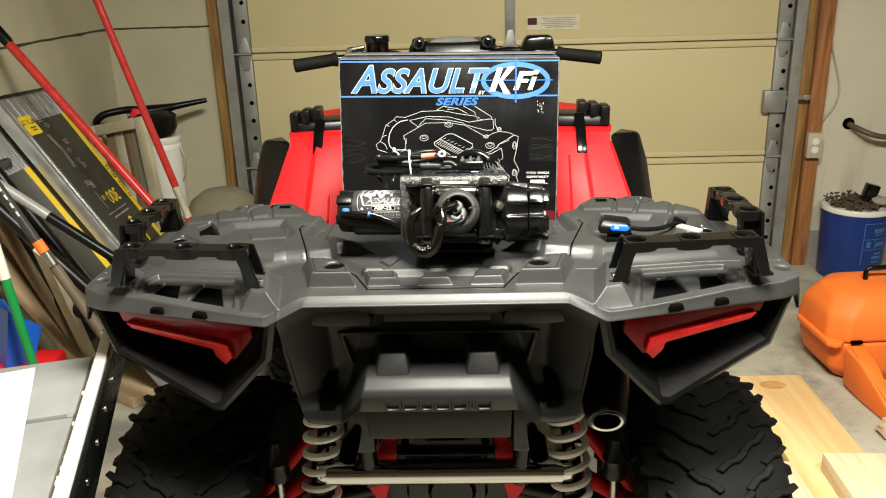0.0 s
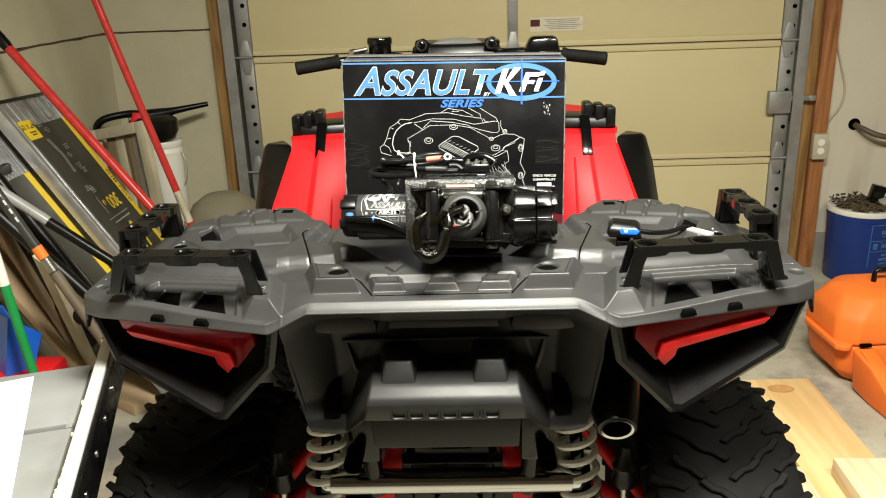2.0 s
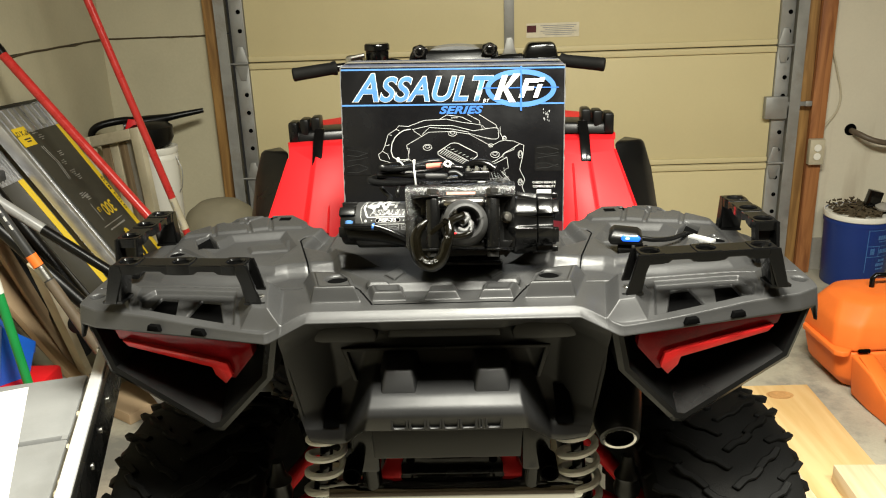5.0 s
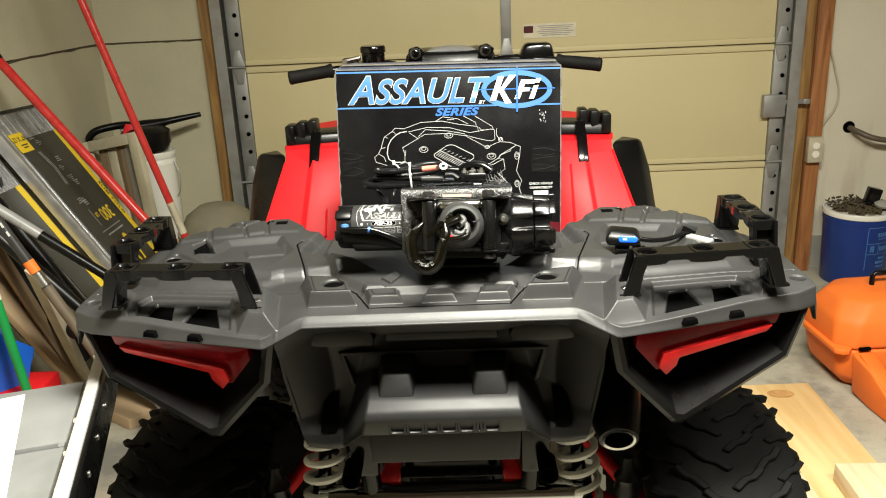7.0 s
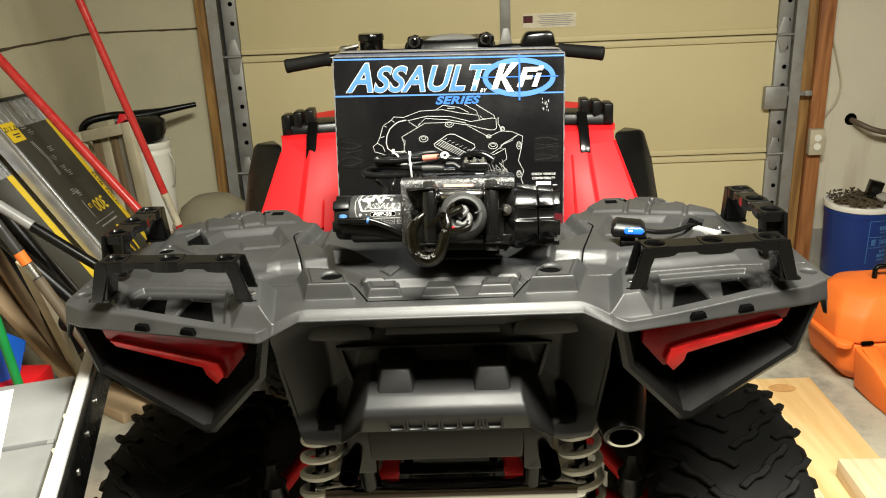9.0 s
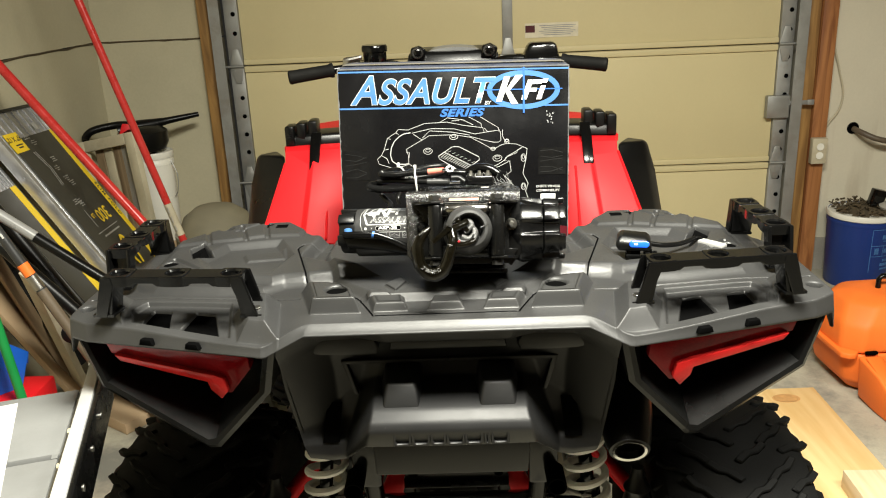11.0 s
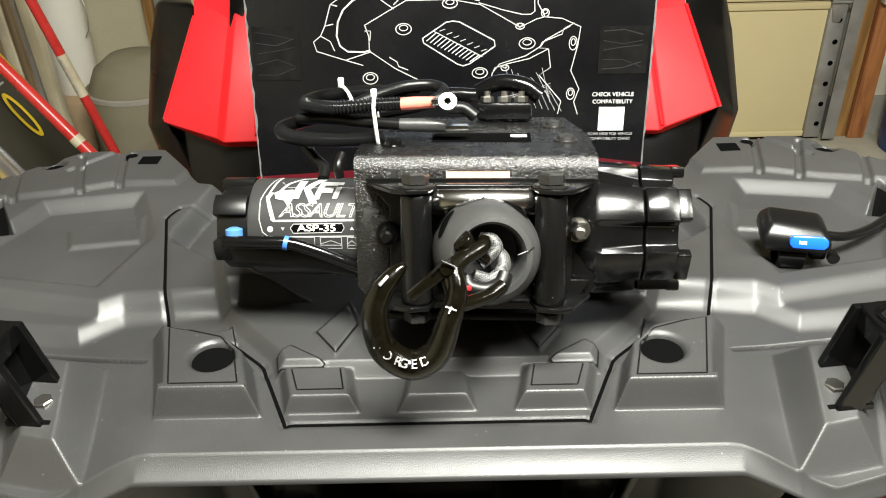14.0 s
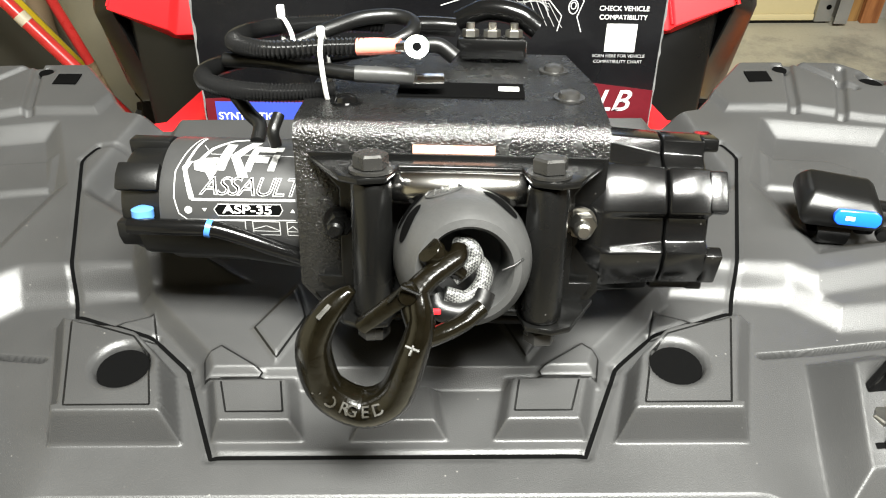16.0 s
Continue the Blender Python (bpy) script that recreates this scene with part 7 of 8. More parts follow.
def pole(name, label, category, top, foot, r, material, grip=None, ferrule=None):
    """A round handle with an optional grip at the top and ferrule at the foot, as fractions of the length."""
    top, foot = Vector(top), Vector(foot)
    ob = thing(name, label, category, Matrix.Translation(foot))
    at = lambda f: foot + (top - foot) * f
    f0, f1 = (ferrule[0] if ferrule else 0), (1 - grip[0] if grip else 1)
    bm = tube(bmesh.new(), [at(f0), at((f0 + f1) / 2), at(f1)], r, 16)
    part("handle", bm, material, ob)
    if grip:
        bm = tube(bmesh.new(), [at(1 - grip[0]), at(1 - grip[0] * 0.9), at(0.99), at(1)], r, 16, radii=[r * 1.05, r * 1.22, r * 1.22, r * 0.9])
        part("grip", bm, grip[1], ob, "black grip")
    if ferrule:
        bm = tube(bmesh.new(), [at(0), at(f0 * 0.8), at(f0)], r, 14, radii=[r * 0.7, r * 0.85, r * 1.1])
        part("ferrule", bm, ferrule[1], ob, "worn wooden lower handle")
    return ob


shovel = pole("shovel", "long-handled shovel with a red fibreglass handle", "shovel", (-1.611, 3.0195, 1.381), (-0.728, 2.8226, 0.30), 0.0160, POLE_RED, (0.132, BLACK))
bm = tube(bmesh.new(), [(-0.927, 2.867, 0.543), (-0.941, 2.870, 0.561)], 0.0167, 16)
part("paper_label", bm, CREAM_WOOD, shovel, "worn pale paper label")
bm = loft(bmesh.new(), [[(-0.80, 2.77, 0.30), (-0.735, 2.83, 0.31), (-0.74, 2.93, 0.30)], [(-0.76, 2.74, 0.16), (-0.69, 2.81, 0.15), (-0.70, 2.96, 0.16)], [(-0.71, 2.80, 0.0), (-0.67, 2.84, 0.0), (-0.68, 2.90, 0.0)]], caps=False, closed=False)
bmesh.ops.solidify(bm, geom=bm.faces[:], thickness=0.003)
part("blade", bm, GALV, shovel, "steel blade")
rake = pole("rake", "garden rake with a red handle and pale paper label", "rake", (-1.300, 3.133, 1.62), (-0.892, 3.1756, 0.05), 0.0138, POLE_RED, None, (0.15, OLD_WOOD))
bm = tube(bmesh.new(), [(-1.058, 3.1585, 0.687), (-1.026, 3.1615, 0.565)], 0.0145, 16)
label = part("paper_label", bm, CREAM_WOOD, rake, "worn pale paper label")
for k in range(3):
    bm = tube(bmesh.new(), [(-1.056 + 0.009 * k, 3.1585 - 0.0138 + 0.0008 * k, 0.676 - 0.035 * k), (-1.050 + 0.009 * k, 3.1591 - 0.0138 + 0.0008 * k, 0.652 - 0.035 * k)], 0.003, 6)
    part("label_print", bm, STEM, label)
bm = box(bmesh.new(), (-0.880, 3.176, 0.045), (0.03, 0.34, 0.03), bevel=0.004)
for k in range(10):
    tube(bm, [(-0.880, 3.027 + 0.033 * k, 0.045), (-0.855, 3.027 + 0.033 * k, 0.0)], 0.004, 6)
part("rake_head", bm, GALV, rake, "steel rake head")

# window sash, bucket and blower in the corner
sash = thing("window_sash", "old cream painted window sash leaning in the corner", "window frame", leaning((-1.405, 3.52, 0.875), (-1.285, 3.36, 0.0), (0.93, -0.34, 0)))
W2, L2 = 0.30, 0.90
for nm, c, sz in (("stile", (-W2 / 2 + 0.022, L2 / 2, 0), (0.044, L2, 0.03)), ("stile", (W2 / 2 - 0.022, L2 / 2, 0), (0.044, L2, 0.03)), ("head_rail", (0, L2 - 0.022, 0.0005), (W2 - 0.09, 0.044, 0.03)), ("sill_rail", (0, 0.03, 0.0005), (W2 - 0.09, 0.06, 0.03))):
    part(nm, box(bmesh.new(), c, sz, bevel=0.003), CREAM_WOOD, sash, local=True)
for k, (x, mt) in enumerate(((-0.065, OLD_WOOD), (-0.02, CREAM_WOOD), (0.03, OLD_WOOD), (0.07, STEM))):
    part("slat", box(bmesh.new(), (x, L2 / 2, -0.022), (0.040, L2 - 0.06, 0.010), bevel=0.002), mt, sash, "worn wooden slat", local=True)


def bucket(name, label, x, y, z, r, h, material, rim_material, taper=0.88):
    ob = thing(name, label, "bucket", pose(x, y, z))
    q = lambda nm, bm, mt, par=None, lb="": part(nm, bm, mt, par or ob, lb, local=True)
    bm = lathe(bmesh.new(), [(r * taper * 0.3, 0), (r * taper * 0.97, 0), (r * taper, 0.006), (r * 0.965, h * 0.86), (r * 0.985, h * 0.862), (r * 0.985, h * 0.90), (r * 0.97, h * 0.905), (r * 0.975, h), (r * 0.95, h), (r * taper * 0.95, 0.01), (r * 0.3, 0.01)], None, 48)
    shell = q("bucket_wall", bm, material)
    bm = lathe(bmesh.new(), [(r * 0.985, h * 0.93), (r * 1.01, h * 0.94), (r * 1.015, h * 0.995), (r, h * 1.005), (r * 0.96, h * 1.005), (r * 0.95, h * 0.99)], None, 48)
    q("rim", bm, rim_material)
    return ob, shell, q


pail, _, q = bucket("white_bucket", "white plastic bucket with a wire handle", -1.33, 3.80, 0.36, 0.085, 0.40, BUCKET_WHITE, BUCKET_WHITE)
bm = tube(bmesh.new(), smooth_path([(0.082, -0.02, 0.36), (0.105, -0.03, 0.30), (0.10, -0.035, 0.23), (0.083, -0.03, 0.20)]), 0.002, 6)
q("wire_handle", bm, GALV)
bm = box(bmesh.new(), (-1.36, 3.80, 0.18), (0.26, 0.30, 0.36), bevel=0.006)
solo("crate", bm, CARDBOARD, "plain brown carton under the white bucket", "box", (-1.36, 3.80, 0))

blower = thing("leaf_blower", "black leaf blower with a red side panel, lying on the bucket", "leaf blower", pose(-1.36, 3.80, 0.77))
q = lambda nm, bm, mt, par=None, lb="": part(nm, bm, mt, par or blower, lb, local=True)
bm = tube(bmesh.new(), smooth_path([(-0.10, -0.02, 0.085), (0.0, 0.03, 0.098), (0.10, 0.085, 0.111), (0.21, 0.14, 0.124)]), 0.03, 16, radii=np.interp(np.linspace(0, 1, 25), [0, 0.3, 0.6, 1], [0.036, 0.030, 0.016, 0.011]).tolist())
q("nozzle", bm, BLACK, None, "tapered black nozzle")
bm = lathe(bmesh.new(), [(0.03, 0), (0.088, 0.0), (0.104, 0.030), (0.104, 0.080), (0.075, 0.10), (0.02, 0.105)], pose(0.0, 0, 0.0), 28)
q("fan_housing", bm, BLACK, None, "black fan housing")
bm = tube(bmesh.new(), smooth_path([(-0.08, -0.03, 0.04), (-0.17, -0.06, 0.03), (-0.22, -0.08, 0.06), (-0.19, -0.07, 0.10), (-0.10, -0.03, 0.115), (-0.03, -0.02, 0.112)]), 0.016, 14)
q("loop_handle", bm, BLACK, None, "black loop handle")
bm = prism(bmesh.new(), [(-0.05, -0.02), (0.015, -0.03), (0.01, 0.025), (-0.03, 0.03)], 0.012, pose(-0.03, -0.052, 0.095, 80, 0, 15), 0.003)
q("side_panel", bm, RED, None, "red side panel")

# round covered drum behind the deck
bm = lathe(bmesh.new(), [(0.02, 0), (0.165, 0.0), (0.17, 0.02), (0.17, 0.46), (0.164, 0.475), (0.158, 0.475), (0.154, 0.485), (0.13, 0.535), (0.08, 0.572), (0.02, 0.582)], pose(-1.0, 3.52, 0.0), 40)
drum = solo("drum", bm, FELT, "beige grey fibre drum with a domed lid", "drum", (-1.0, 3.52, 0))
ring = lathe(bmesh.new(), [(0.166, 0.455), (0.172, 0.458), (0.172, 0.472), (0.166, 0.475)], pose(-1.0, 3.52, 0), 40, closed=True)
part("rim_band", ring, STEM, drum, "darker rim band")

# dark crate on the floor behind the rake
crate = thing("storage_crate", "dark navy plastic storage crate on the floor", "crate", pose(-0.74, 3.53, 0))
bm = loft(bmesh.new(), [[(x * w, y * d, z) for x, y in ((-1, -1), (1, -1), (1, 1), (-1, 1))] for w, d, z in ((0.115, 0.19, 0.0), (0.13, 0.21, 0.40), (0.122, 0.202, 0.40), (0.108, 0.183, 0.02))])
part("crate_wall", bevelled(bm, 0.004), CRATE, crate, local=True)
for sx, sy, cx, cy in ((0.27, 0.016, 0, -0.212), (0.27, 0.016, 0, 0.212), (0.016, 0.408, -0.132, 0), (0.016, 0.408, 0.132, 0)):
    part("rim", box(bmesh.new(), (cx, cy, 0.392), (sx, sy, 0.024), bevel=0.004), CRATE, crate, local=True)
part("contents", box(bmesh.new(), (0, 0, 0.18), (0.20, 0.34, 0.26), bevel=0.03), DARK, crate, "dark folded contents", local=True)

# tool stand tubes, boards and a broom
stand = thing("saw_stand", "folded black tubular saw stand leaning on the wall", "tool stand", pose(-1.25, 2.6, 0))
for a, b, r in (((-1.44, 2.6, 0.882), (-0.80, 2.6, 0.39), 0.016), ((-1.40, 2.5, 0.855), (-0.90, 2.5, 0.27), 0.019), ((-1.52, 2.72, 0.95), (-1.12, 2.72, 0.25), 0.022), ((-1.50, 2.66, 0.80), (-1.28, 2.75, 0.25), 0.022), ((-1.45, 2.56, 0.60), (-1.375, 2.90, 0.012), 0.020)):
    part("frame_tube", tube(bmesh.new(), [a, b], r, 14), BLACK, stand, "black steel tube")
part("cross_bar", box(bmesh.new(), (-1.50, 2.70, 0.80), (0.03, 0.30, 0.16), bevel=0.006), BLACK, stand)
bm = tube(bmesh.new(), [(-1.40, 2.598, 0.853), (-1.26, 2.598, 0.745)], 0.0168, 14)
part("silver_label", bm, SILVER_PRINT, stand, "silver label")
part("clamp", lathe(bmesh.new(), [(0.02, 0), (0.03, 0.005), (0.03, 0.02), (0.02, 0.025)], pose(-1.12, 2.44, 0.50, 80, 0, 20), 20), BLACK, stand)

STEM_BROWN = mat("dull_brown_tube", (0.10, 0.075, 0.05), 0.5, vary=0.25, scale=20)
leg = pole("stand_leg", "grey tube with an orange band and bare metal collar", "tool stand", (-1.22, 2.2, 1.07), (-0.953, 2.2, 0.517), 0.0128, STOPPER)
leg2 = Vector((-0.953, 2.2, 0.517)) - Vector((-1.22, 2.2, 1.07))
for f0, f1, mt, lb in ((0.499, 0.555, ORANGE, "orange band"), (0.559, 0.622, ZINC, "bare metal collar"), (0.629, 1.0, STEM_BROWN, "brown lower tube")):
    a = Vector((-1.22, 2.2, 1.07)) + leg2 * f0
    b = Vector((-1.22, 2.2, 1.07)) + leg2 * f1
    part("collar", tube(bmesh.new(), [a, b], 0.0142, 16), mt, leg, lb)
bm = bmesh.new()
for k in range(4):
    a = Vector((-1.22, 2.2, 1.07)) + leg2 * (0.240 + 0.041 * k)
    box(bm, (0, 0, 0), (0.003, 0.004, 0.014), along(a + Vector((0.007, -0.0108, 0.003)), a + leg2 + Vector((0.007, -0.0108, 0.003))))
part("maker_mark", bm, WHITE, leg, "pale worn maker's marks")


def board(name, label, top, foot, across, w, t, material, group="leaning boards"):
    m = leaning(top, foot, across)
    L = (Vector(top) - Vector(foot)).length
    bm = box(bmesh.new(), (0, L / 2, 0), (w, L, t), bevel=0.002)
    ob = new(name, finish(bm, name, material, 40))
    ob.matrix_basis = m
    PLACE[ob] = m
    return tagged(ob, label, "board", group)


board("board", "brown weathered plank leaning on the wall", (-1.382, 2.33, 1.15), (-1.374, 2.913, 0.012), (0.75, -0.66, 0), 0.040, 0.034, OLD_WOOD)
board("board", "pale painted plank leaning on the wall", (-1.168, 2.36, 0.705), (-1.372, 2.939, 0.006), (0.8, -0.6, 0), 0.058, 0.022, CREAM_WOOD)
board("board", "wide tan plank behind the others", (-1.50, 2.40, 0.98), (-1.352, 2.895, 0.03), (0.1, -0.99, 0), 0.12, 0.02, CARDBOARD)
board("board", "offcut of brown board lying on the floor by the wheel", (-1.291, 2.891, 0.022), (-1.1, 2.761, 0.0205), (-0.107, -0.994, 0.0), 0.157, 0.04, CARDBOARD, "")

broom = pole("broom", "broom handle in green and white plastic", "broom", (-1.205, 2.2, 0.82), (-1.13, 2.2, 0.05), 0.0125, GREEN)
bm = tube(bmesh.new(), [(-1.193, 2.2, 0.69), (-1.203, 2.2, 0.80)], 0.014, 14)
part("white_sleeve", bm, BUCKET_WHITE, broom, "white sleeve")
bm = tube(bmesh.new(), smooth_path([(-1.203, 2.2, 0.80), (-1.225, 2.2, 0.83), (-1.205, 2.2, 0.86), (-1.185, 2.2, 0.83), (-1.20, 2.2, 0.80)]), 0.006, 8)
part("hanging_loop", bm, BUCKET_WHITE, broom)
bm = box(bmesh.new(), (-1.132, 2.13, 0.03), (0.05, 0.20, 0.06), bevel=0.01)
part("broom_head", bm, BLACK, broom)

bin_ = thing("toy_bin", "box of red, yellow and orange plastic handles", "storage box", pose(-1.28, 2.22, 0))
part("bin_wall", box(bmesh.new(), (-1.28, 2.22, 0.20), (0.24, 0.30, 0.40), bevel=0.01), RED, bin_)
for a, b, r, mt in (((-1.265, 2.12, 0.60), (-1.215, 2.12, 0.38), 0.014, RED), ((-1.285, 2.10, 0.54), (-1.23, 2.10, 0.38), 0.013, ORANGE), ((-1.32, 2.14, 0.55), (-1.27, 2.14, 0.38), 0.013, YELLOW)):
    part("plastic_handle", tube(bmesh.new(), [a, b], r, 12), mt, bin_)
bm = loft(bmesh.new(), [[(-1.33, 2.30, 0.40), (-1.33, 2.32, 0.58), (-1.28, 2.31, 0.585)], [(-1.27, 2.24, 0.40), (-1.24, 2.25, 0.555), (-1.22, 2.27, 0.52)], [(-1.22, 2.30, 0.40), (-1.195, 2.30, 0.49), (-1.20, 2.32, 0.46)]], caps=False, closed=False)
bmesh.ops.solidify(bm, geom=bm.faces[:], thickness=0.003)
solo("tarpaulin", bm, TARP, "crumpled blue plastic tarpaulin in the bin", "tarpaulin", (-1.26, 2.28, 0.4))

# ---- saw table in the foreground ----
TB = pose(-0.62, 1.505, 0.0, 0, 0, 16.5)
table = thing("saw_table", "grey saw table with a bright aluminium fence rail", "table", TB)
q = lambda nm, bm, mt, par=None, lb="": part(nm, bm, mt, par or table, lb, local=True)
bm = bmesh.new()
box(bm, (-0.34, -0.1015, 0.788), (0.66, 0.208, 0.026), bevel=0.004)
q("table_top", bm, GREY_TOP, None, "grey painted table top")
bm = bmesh.new()
box(bm, (-0.34, -0.4755, 0.788), (0.66, 0.515, 0.026), bevel=0.004)
q("table_top", bm, GREY_TOP, None, "grey painted table wing")
bm = box(bmesh.new(), (-0.34, -0.35, 0.766), (0.66, 0.70, 0.018))
q("under_frame", bm, SATIN)
bm = box(bmesh.new(), (0.0220, -0.370, 0.815), (0.0195, 0.76, 0.055), bevel=0.002)
rail = q("fence_rail", bm, RAIL_ALU, None, "bright aluminium fence rail")
bm = box(bmesh.new(), (0.0360, -0.370, 0.805), (0.0080, 0.76, 0.070), bevel=0.0015)
side = q("rail_side", bm, SATIN, rail, "dark slotted rail side")
for k in range(7):
    bm = lathe(bmesh.new(), [(0.0001, 0), (0.005, 0), (0.005, 0.0012), (0.0001, 0.0015)], pose(0.0402, -0.03 - 0.1 * k, 0.812, 0, 90), 12)
    q("rail_screw", bm, ZINC, rail)
bm = box(bmesh.new(), (0.0250, 0.012, 0.815), (0.0310, 0.006, 0.058), bevel=0.002)
q("rail_end", bm, ZINC, rail)
q("rail_flange", box(bmesh.new(), (0.0015, -0.37, 0.794), (0.021, 0.75, 0.012), bevel=0.001), ZINC, rail, "bare steel angle under the rail")
q("slot_end", box(bmesh.new(), (-0.0155, -0.2118, 0.788), (0.009, 0.013, 0.0255)), GREY_TOP)
bm = bmesh.new()
rng = random.Random(2)
for k in range(110):
    c = Vector((0.001 + rng.gauss(0, 0.0045), -0.03 - rng.random() * 0.68, 0.8008))
    h = rng.uniform(0.0012, 0.0045)
    lathe(bm, [(0.0002, 0.0012), (h * 0.7, 0.0009), (h, -0.0008)], Matrix.Translation(c) @ Matrix.Diagonal((0.8, rng.uniform(1, 2.6), 1, 1)), 6)
tagged(q("sawdust_crust", bm, CREAM_WOOD, None, "crust of old glue and sawdust"), kind="stuff")
for x in (-0.62, -0.17):
    for y in (-0.04, -0.68):
        q("leg", box(bmesh.new(), (x, y, 0.379), (0.04, 0.04, 0.758), bevel=0.004), SATIN)
bm = box(bmesh.new(), (0, 0, 0), (0.30, 0.42, 0.0006), TB @ pose(-0.227, -0.245, 0.8022, 0, 0, 6.4))
solo("paper_sheet", bm, PAPER, "plain white sheet of paper on the saw table", "paper", tuple(TB @ Vector((-0.227, -0.245, 0.8015))))

# ---- right side ----
pail, shell, q = bucket("blue_bucket", "blue plastic bucket with white rim, filled with dry soil", 1.850, 3.895, 0.0, 0.152, 0.345, BUCKET_BLUE, BUCKET_WHITE, 0.90)
bm = bmesh.new()
for a, b in (((0.02, 0.09), (0.02, 0.29)), ((0.02, 0.29), (0.17, 0.29)), ((0.02, 0.215), (0.17, 0.215)), ((0.02, 0.165), (0.17, 0.165)), ((0.075, 0.165), (0.075, 0.215))):
    ribbon(bm, [(a[0] + (b[0] - a[0]) * i / 10, a[1] + (b[1] - a[1]) * i / 10) for i in range(11)], 0.003)
for k, (x, y, w, h) in enumerate(((0.095, 0.255, 0.06, 0.020), (0.095, 0.236, 0.05, 0.005), (0.105, 0.19, 0.05, 0.02), (0.045, 0.19, 0.02, 0.03), (0.10, 0.145, 0.04, 0.012), (0.095, 0.125, 0.05, 0.014), (0.095, 0.105, 0.045, 0.008))):
    for i in range(5):
        prism(bm, [(x - w / 2 + w * i / 5, y - h / 2), (x - w / 2 + w * (i + 0.8) / 5, y - h / 2), (x - w / 2 + w * (i + 0.8) / 5, y + h / 2), (x - w / 2 + w * i / 5, y + h / 2)], 0.0003)
for v in bm.verts:
    r = 0.152 * (0.90 + 0.065 * v.co.y / 0.32) + 0.0012 + v.co.z
    a = radians(-104) + v.co.x / 0.145
    v.co = (r * math.cos(a), r * math.sin(a), v.co.y)
q("printed_label", bm, PALE_BLUE, shell, "pale printed label frame with unreadable bars")
bm = bmesh.new()
rng = random.Random(11)
lathe(bm, [(0.145, 0.315), (0.12, 0.335), (0.07, 0.355), (0.02, 0.36)], None, 32)
for v in bm.verts:
    v.co.z += rng.uniform(-0.008, 0.012)
for k in range(160):
    a, r = rng.uniform(0, 6.28), 0.14 * math.sqrt(rng.random())
    c = (r * math.cos(a), r * math.sin(a), 0.345 + 0.02 * (1 - r / 0.14) + rng.uniform(0, 0.02))
    tube(bm, [c, (c[0] + rng.uniform(-0.025, 0.025), c[1] + rng.uniform(-0.025, 0.025), c[2] + rng.uniform(-0.006, 0.014))], rng.uniform(0.002, 0.005), 5)
tagged(q("dry_soil", bm, SOIL, None, "dry soil and dead plant bits"), kind="stuff")
bm = box(bmesh.new(), (-0.06, -0.03, 0.405), (0.055, 0.045, 0.075), pose(0, 0, 0, 0, 14, 0), 0.004)
pot = q("plant_pot", bm, GLOSS, None, "crushed black plastic plant pot")
bm = box(bmesh.new(), (-0.050, -0.056, 0.400), (0.026, 0.003, 0.045), pose(0, 0, 0, 0, 24, 0))
q("plant_label", bm, SILVER_PRINT, pot, "torn pale plant label")
bm = lathe(bmesh.new(), [(0.002, 0), (0.03, 0.004), (0.034, 0.014), (0.02, 0.024), (0.002, 0.026)], pose(0.075, -0.06, 0.365, 15, 0, 20) @ Matrix.Diagonal((1.3, 1, 1, 1)), 16)
q("stone", bm, STEM, None, "grey stone")


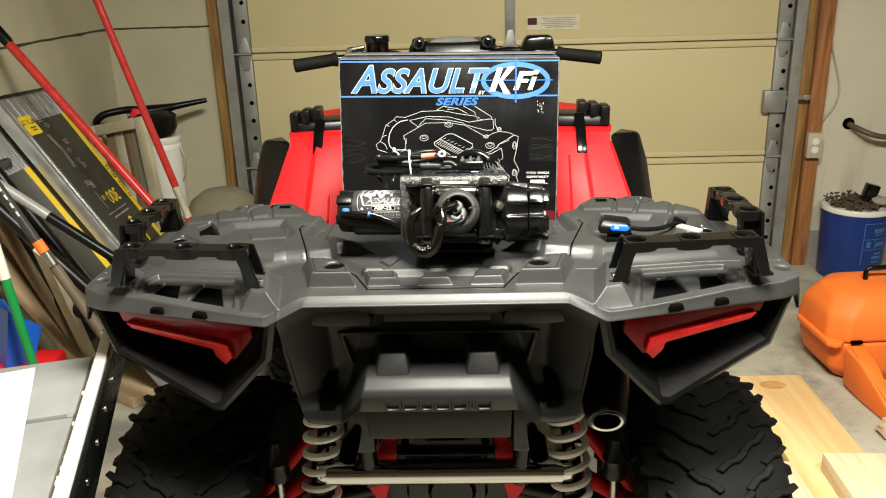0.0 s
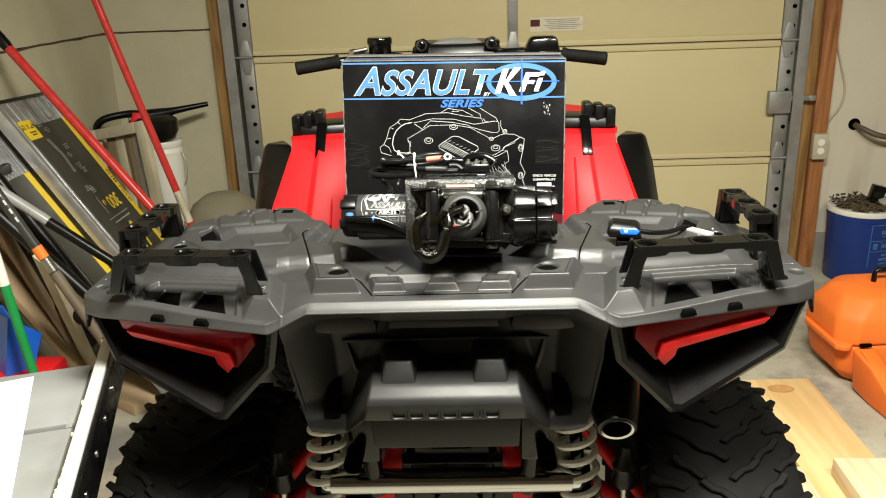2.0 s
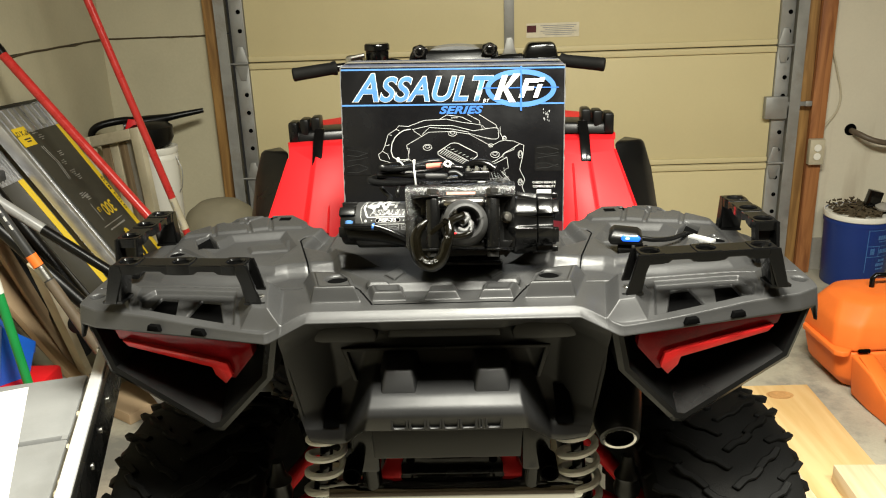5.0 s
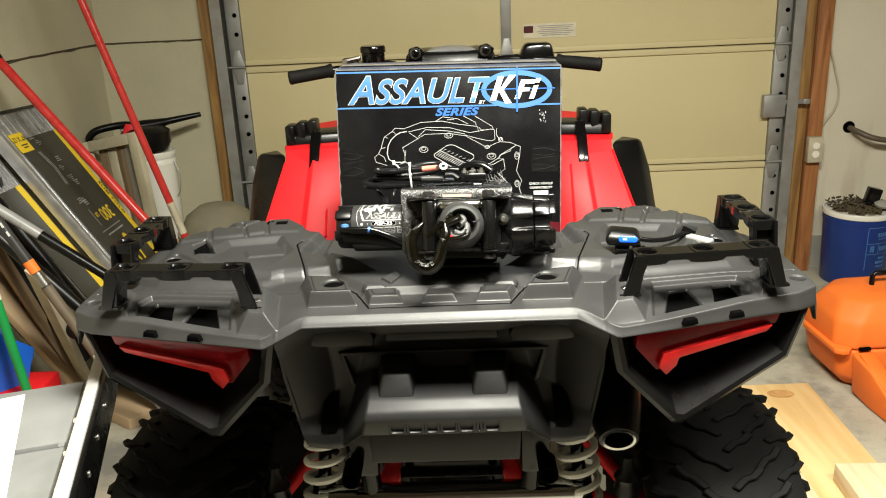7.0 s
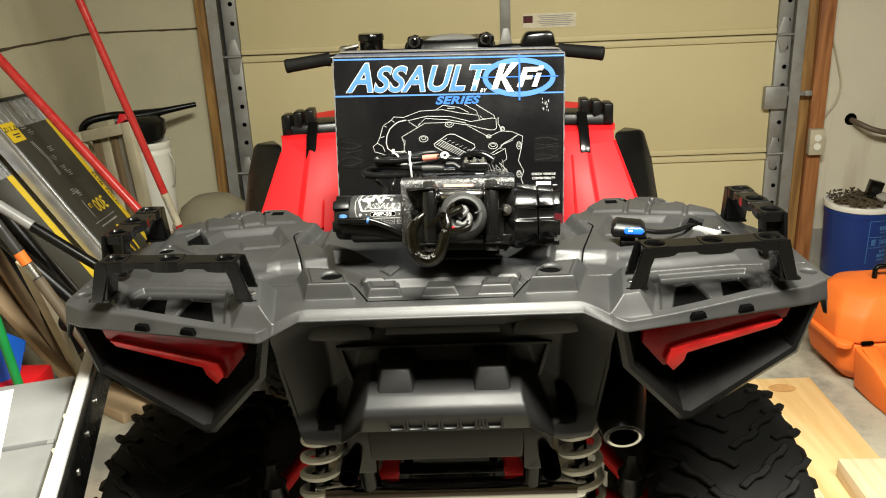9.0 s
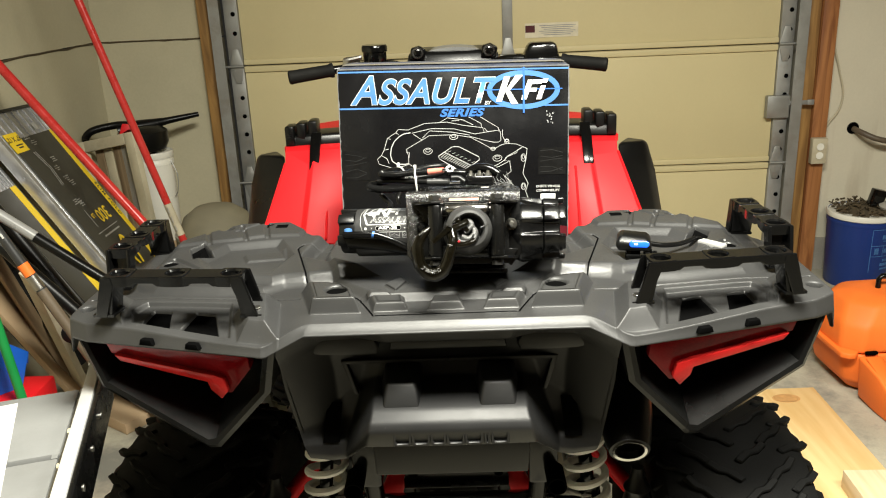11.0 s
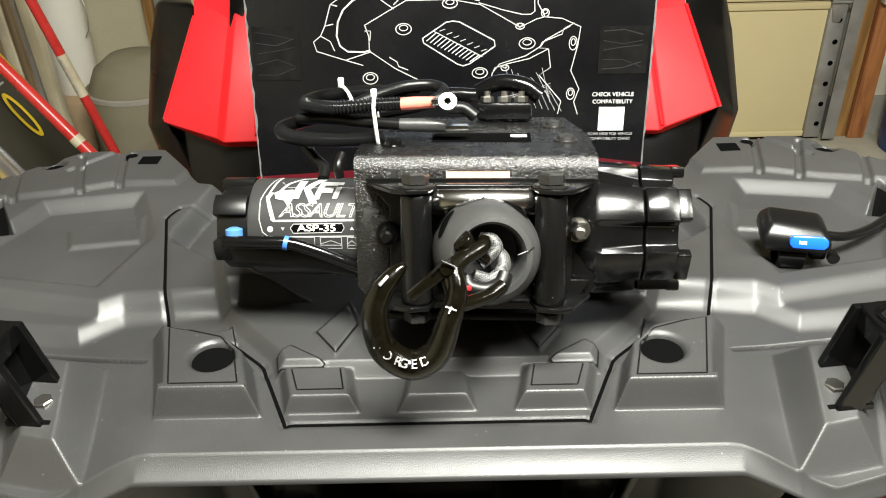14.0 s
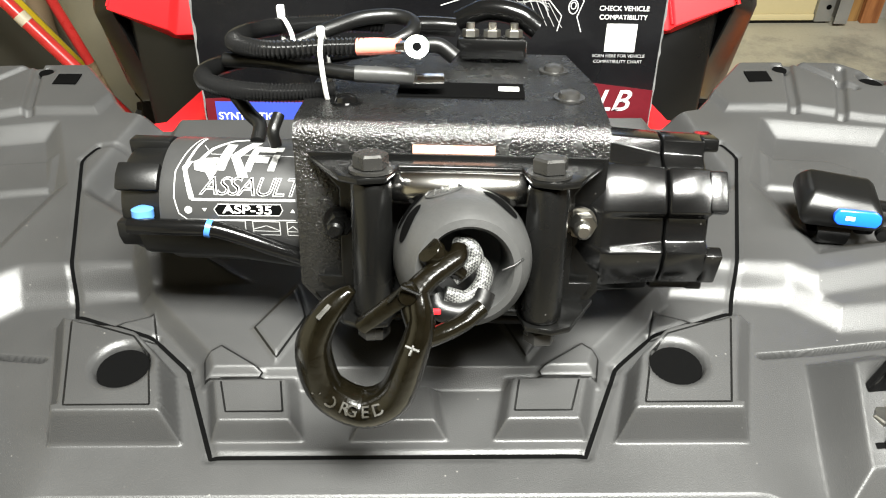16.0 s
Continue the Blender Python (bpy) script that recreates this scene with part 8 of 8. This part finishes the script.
def saw_case():
    """An orange moulded chainsaw case: rounded hump, lip along the seam, nose cover and handle."""
    m = pose(1.50, 2.86, 0, 0, 0, 4)
    ob = thing("chainsaw_case", "orange moulded plastic chainsaw case with black handle", "tool case", m)
    q = lambda nm, bm, mt, par=None, lb="", sm=60: part(nm, bm, mt, par or ob, lb, local=True, smooth=sm)

    def loop(x0, x1, y0, y1, z, c=0.05):
        return [(x0 + c, y0, z), (x1 - c, y0, z), (x1, y0 + c, z), (x1, y1 - c, z), (x1 - c, y1, z), (x0 + c, y1, z), (x0, y1 - c, z), (x0, y0 + c, z)]

    bm = loft(bmesh.new(), [loop(-0.13, 0.42, -0.02, 0.22, 0.0), loop(-0.18, 0.46, -0.05, 0.25, 0.05), loop(-0.205, 0.48, -0.06, 0.26, 0.165)])
    q("case_base", bevelled(bm, 0.012, 3, 12), ORANGE)
    bm = loft(bmesh.new(), [loop(-0.208, 0.482, -0.062, 0.262, 0.168), loop(-0.20, 0.475, -0.055, 0.255, 0.26, 0.06), loop(-0.165, 0.44, -0.02, 0.22, 0.325, 0.07), loop(-0.11, 0.39, 0.03, 0.17, 0.342, 0.05)])
    lid = q("case_lid", bevelled(bm, 0.014, 3, 12), ORANGE)
    bm = loft(bmesh.new(), [loop(-0.222, -0.16, -0.07, 0.20, 0.158, 0.02), loop(-0.222, -0.16, -0.07, 0.20, 0.178, 0.02)])
    q("seam_lip", bevelled(bm, 0.004), ORANGE, lid)
    bm = bmesh.new()
    loft(bm, [[(-0.165, -0.055, 0.165), (-0.085, -0.062, 0.165), (-0.085, -0.062, 0.02), (-0.15, -0.055, 0.01)],
              [(-0.150, -0.16, 0.135), (-0.090, -0.165, 0.130), (-0.085, -0.165, 0.0), (-0.145, -0.16, 0.0)],
              [(-0.140, -0.31, 0.060), (-0.105, -0.315, 0.055), (-0.100, -0.315, 0.0), (-0.135, -0.31, 0.0)]])
    nose = q("nose_cover", bevelled(bm, 0.010, 3), ORANGE)
    bm = bmesh.new()
    loft(bm, [[(-0.150, -0.08, 0.168), (-0.098, -0.083, 0.166), (-0.098, -0.083, 0.150), (-0.150, -0.08, 0.150)], [(-0.133, -0.29, 0.080), (-0.112, -0.29, 0.078), (-0.112, -0.29, 0.06), (-0.133, -0.29, 0.06)]])
    q("nose_rib", bevelled(bm, 0.003), ORANGE, nose)
    bm = box(bmesh.new(), (-0.125, -0.066, 0.176), (0.04, 0.012, 0.012), bevel=0.003)
    q("latch_gap", bm, DARK, lid)
    bm = tube(bmesh.new(), [(-0.03, 0.10, 0.335), (-0.03, 0.10, 0.375), (-0.02, 0.10, 0.385), (0.05, 0.10, 0.385), (0.06, 0.10, 0.375), (0.06, 0.10, 0.335)], 0.009, 10)
    q("carry_handle", bm, SATIN, lid, "black steel carry handle")
    bm = box(bmesh.new(), (0.10, -0.0595, 0.225), (0.16, 0.008, 0.06), bevel=0.003)
    q("raised_panel", bm, ORANGE, lid)


saw_case()


def lumber(label, x0, y0, length, w, t, z, turn, material):
    bm = box(bmesh.new(), (w / 2, length / 2, t / 2), (w, length, t), bevel=0.002)
    ob = new("lumber", finish(bm, "lumber", material, 40))
    ob.matrix_basis = pose(x0, y0, z, 0, 0, turn)
    PLACE[ob] = ob.matrix_basis.copy()
    return tagged(ob, label, "lumber", "lumber on the floor")


plank = lumber("clean yellow pine board with a round knot", 0.99, 1.25, 1.56, 0.235, 0.038, 0.002, 0.5, PINE)
bm = lathe(bmesh.new(), [(0.002, 0), (0.026, 0), (0.030, 0.0006), (0.002, 0.0009)], pose(0.115, 1.49, 0.0378) @ Matrix.Diagonal((1.25, 0.8, 1, 1)), 20)
knot = part("knot", bm, KNOT, plank, "brown knot", local=True)
bm = lathe(bmesh.new(), [(0.031, 0), (0.034, 0.0008), (0.037, 0)], pose(0.115, 1.49, 0.0380) @ Matrix.Diagonal((1.25, 0.8, 1, 1)), 20)
part("knot_ring", bm, KNOT, plank, local=True)
lumber("short pale pine block on the pine board", 1.035, 1.60, 0.64, 0.19, 0.055, 0.041, -1.5, PALE_PINE)
lumber("pale pine board beside the wheel", 0.885, 1.40, 0.885, 0.095, 0.038, 0.001, -1, PALE_PINE)
bm = bmesh.new()
rng = random.Random(4)
bmesh.ops.create_icosphere(bm, subdivisions=3, radius=0.05)
for v in bm.verts:
    v.co *= 1 + 0.35 * noise.noise(v.co * 40) + 0.2 * noise.noise(v.co * 90)
    v.co.z = max(v.co.z * 0.7, -0.025)
bm.transform(Matrix.Translation((1.385, 2.47, 0.026)))
solo("crumpled_paper", bm, CARDBOARD, "crumpled brown paper on the floor", "paper", (1.385, 2.47, 0), smooth=20)

# wall fittings
out = thing("outlet", "grey metal double power outlet on the timber post", "power outlet", pose(1.655, YF - 0.06, 0.605))
bm = box(bmesh.new(), (1.660, YF - 0.078, 0.605), (0.068, 0.036, 0.118), bevel=0.004)
plate = part("outlet_box", bm, CREAM_WOOD, out, "grey steel outlet box")
for z in (0.626, 0.586):
    bm = lathe(bmesh.new(), [(0.002, 0), (0.0155, 0), (0.0165, 0.002), (0.0165, 0.004)], pose(1.660, YF - 0.096, z, 90), 20)
    s = part("socket_face", bm, BUCKET_WHITE, plate, "white socket face")
    for dx in (-0.006, 0.006):
        part("socket_slot", box(bmesh.new(), (1.660 + dx, YF - 0.0985, z + 0.003), (0.0022, 0.0015, 0.008)), DARK, plate)
bm = tube(bmesh.new(), smooth_path([(1.67, YF - 0.05, 0.665), (1.72, YF - 0.02, 0.72), (1.765, YF - 0.012, 0.78), (1.775, YF - 0.01, 0.86), (1.74, YF - 0.012, 0.98), (1.705, YF - 0.02, 1.10), (1.69, YF - 0.03, 1.30)]), 0.0042, 8)
solo("wall_cable", bm, CREAM_WOOD, "cream cable sagging along the wall to the outlet", "cable", (1.70, YF, 0.66))
bm = tube(bmesh.new(), smooth_path([(1.847, YF - 0.002, 0.684), (1.86, YF - 0.05, 0.676), (1.92, YF - 0.09, 0.650), (2.02, YF - 0.09, 0.635), (2.30, YF - 0.09, 0.63)]), 0.013, 12)
pipe = solo("wall_pipe", bm, STEM_BROWN, "dull brown pipe bending out of a hole in the wall", "pipe", (1.847, YF, 0.684))
bm = lathe(bmesh.new(), [(0.001, 0), (0.026, 0), (0.028, 0.001), (0.001, 0.002)], pose(1.843, YF - 0.0005, 0.688, 90), 18)
part("wall_hole", bm, DARK, pipe, "dark ragged hole")
# housings out of view; the second one belongs to the added fill
for m, size in ((pose(0.22, 0.92, 2.6), (0.83, 0.50)), (pose(1.35, 0.85, 2.6), (0.83, 0.50))):
    lamp = thing("unseen_lamp_housing", "white housing over an unseen ceiling light", "ceiling lamp", m, group="ceiling lamps")
    part("lamp_body", box(bmesh.new(), (0, 0, -0.045), (*size, 0.09), bevel=0.01), BUCKET_WHITE, lamp, local=True)
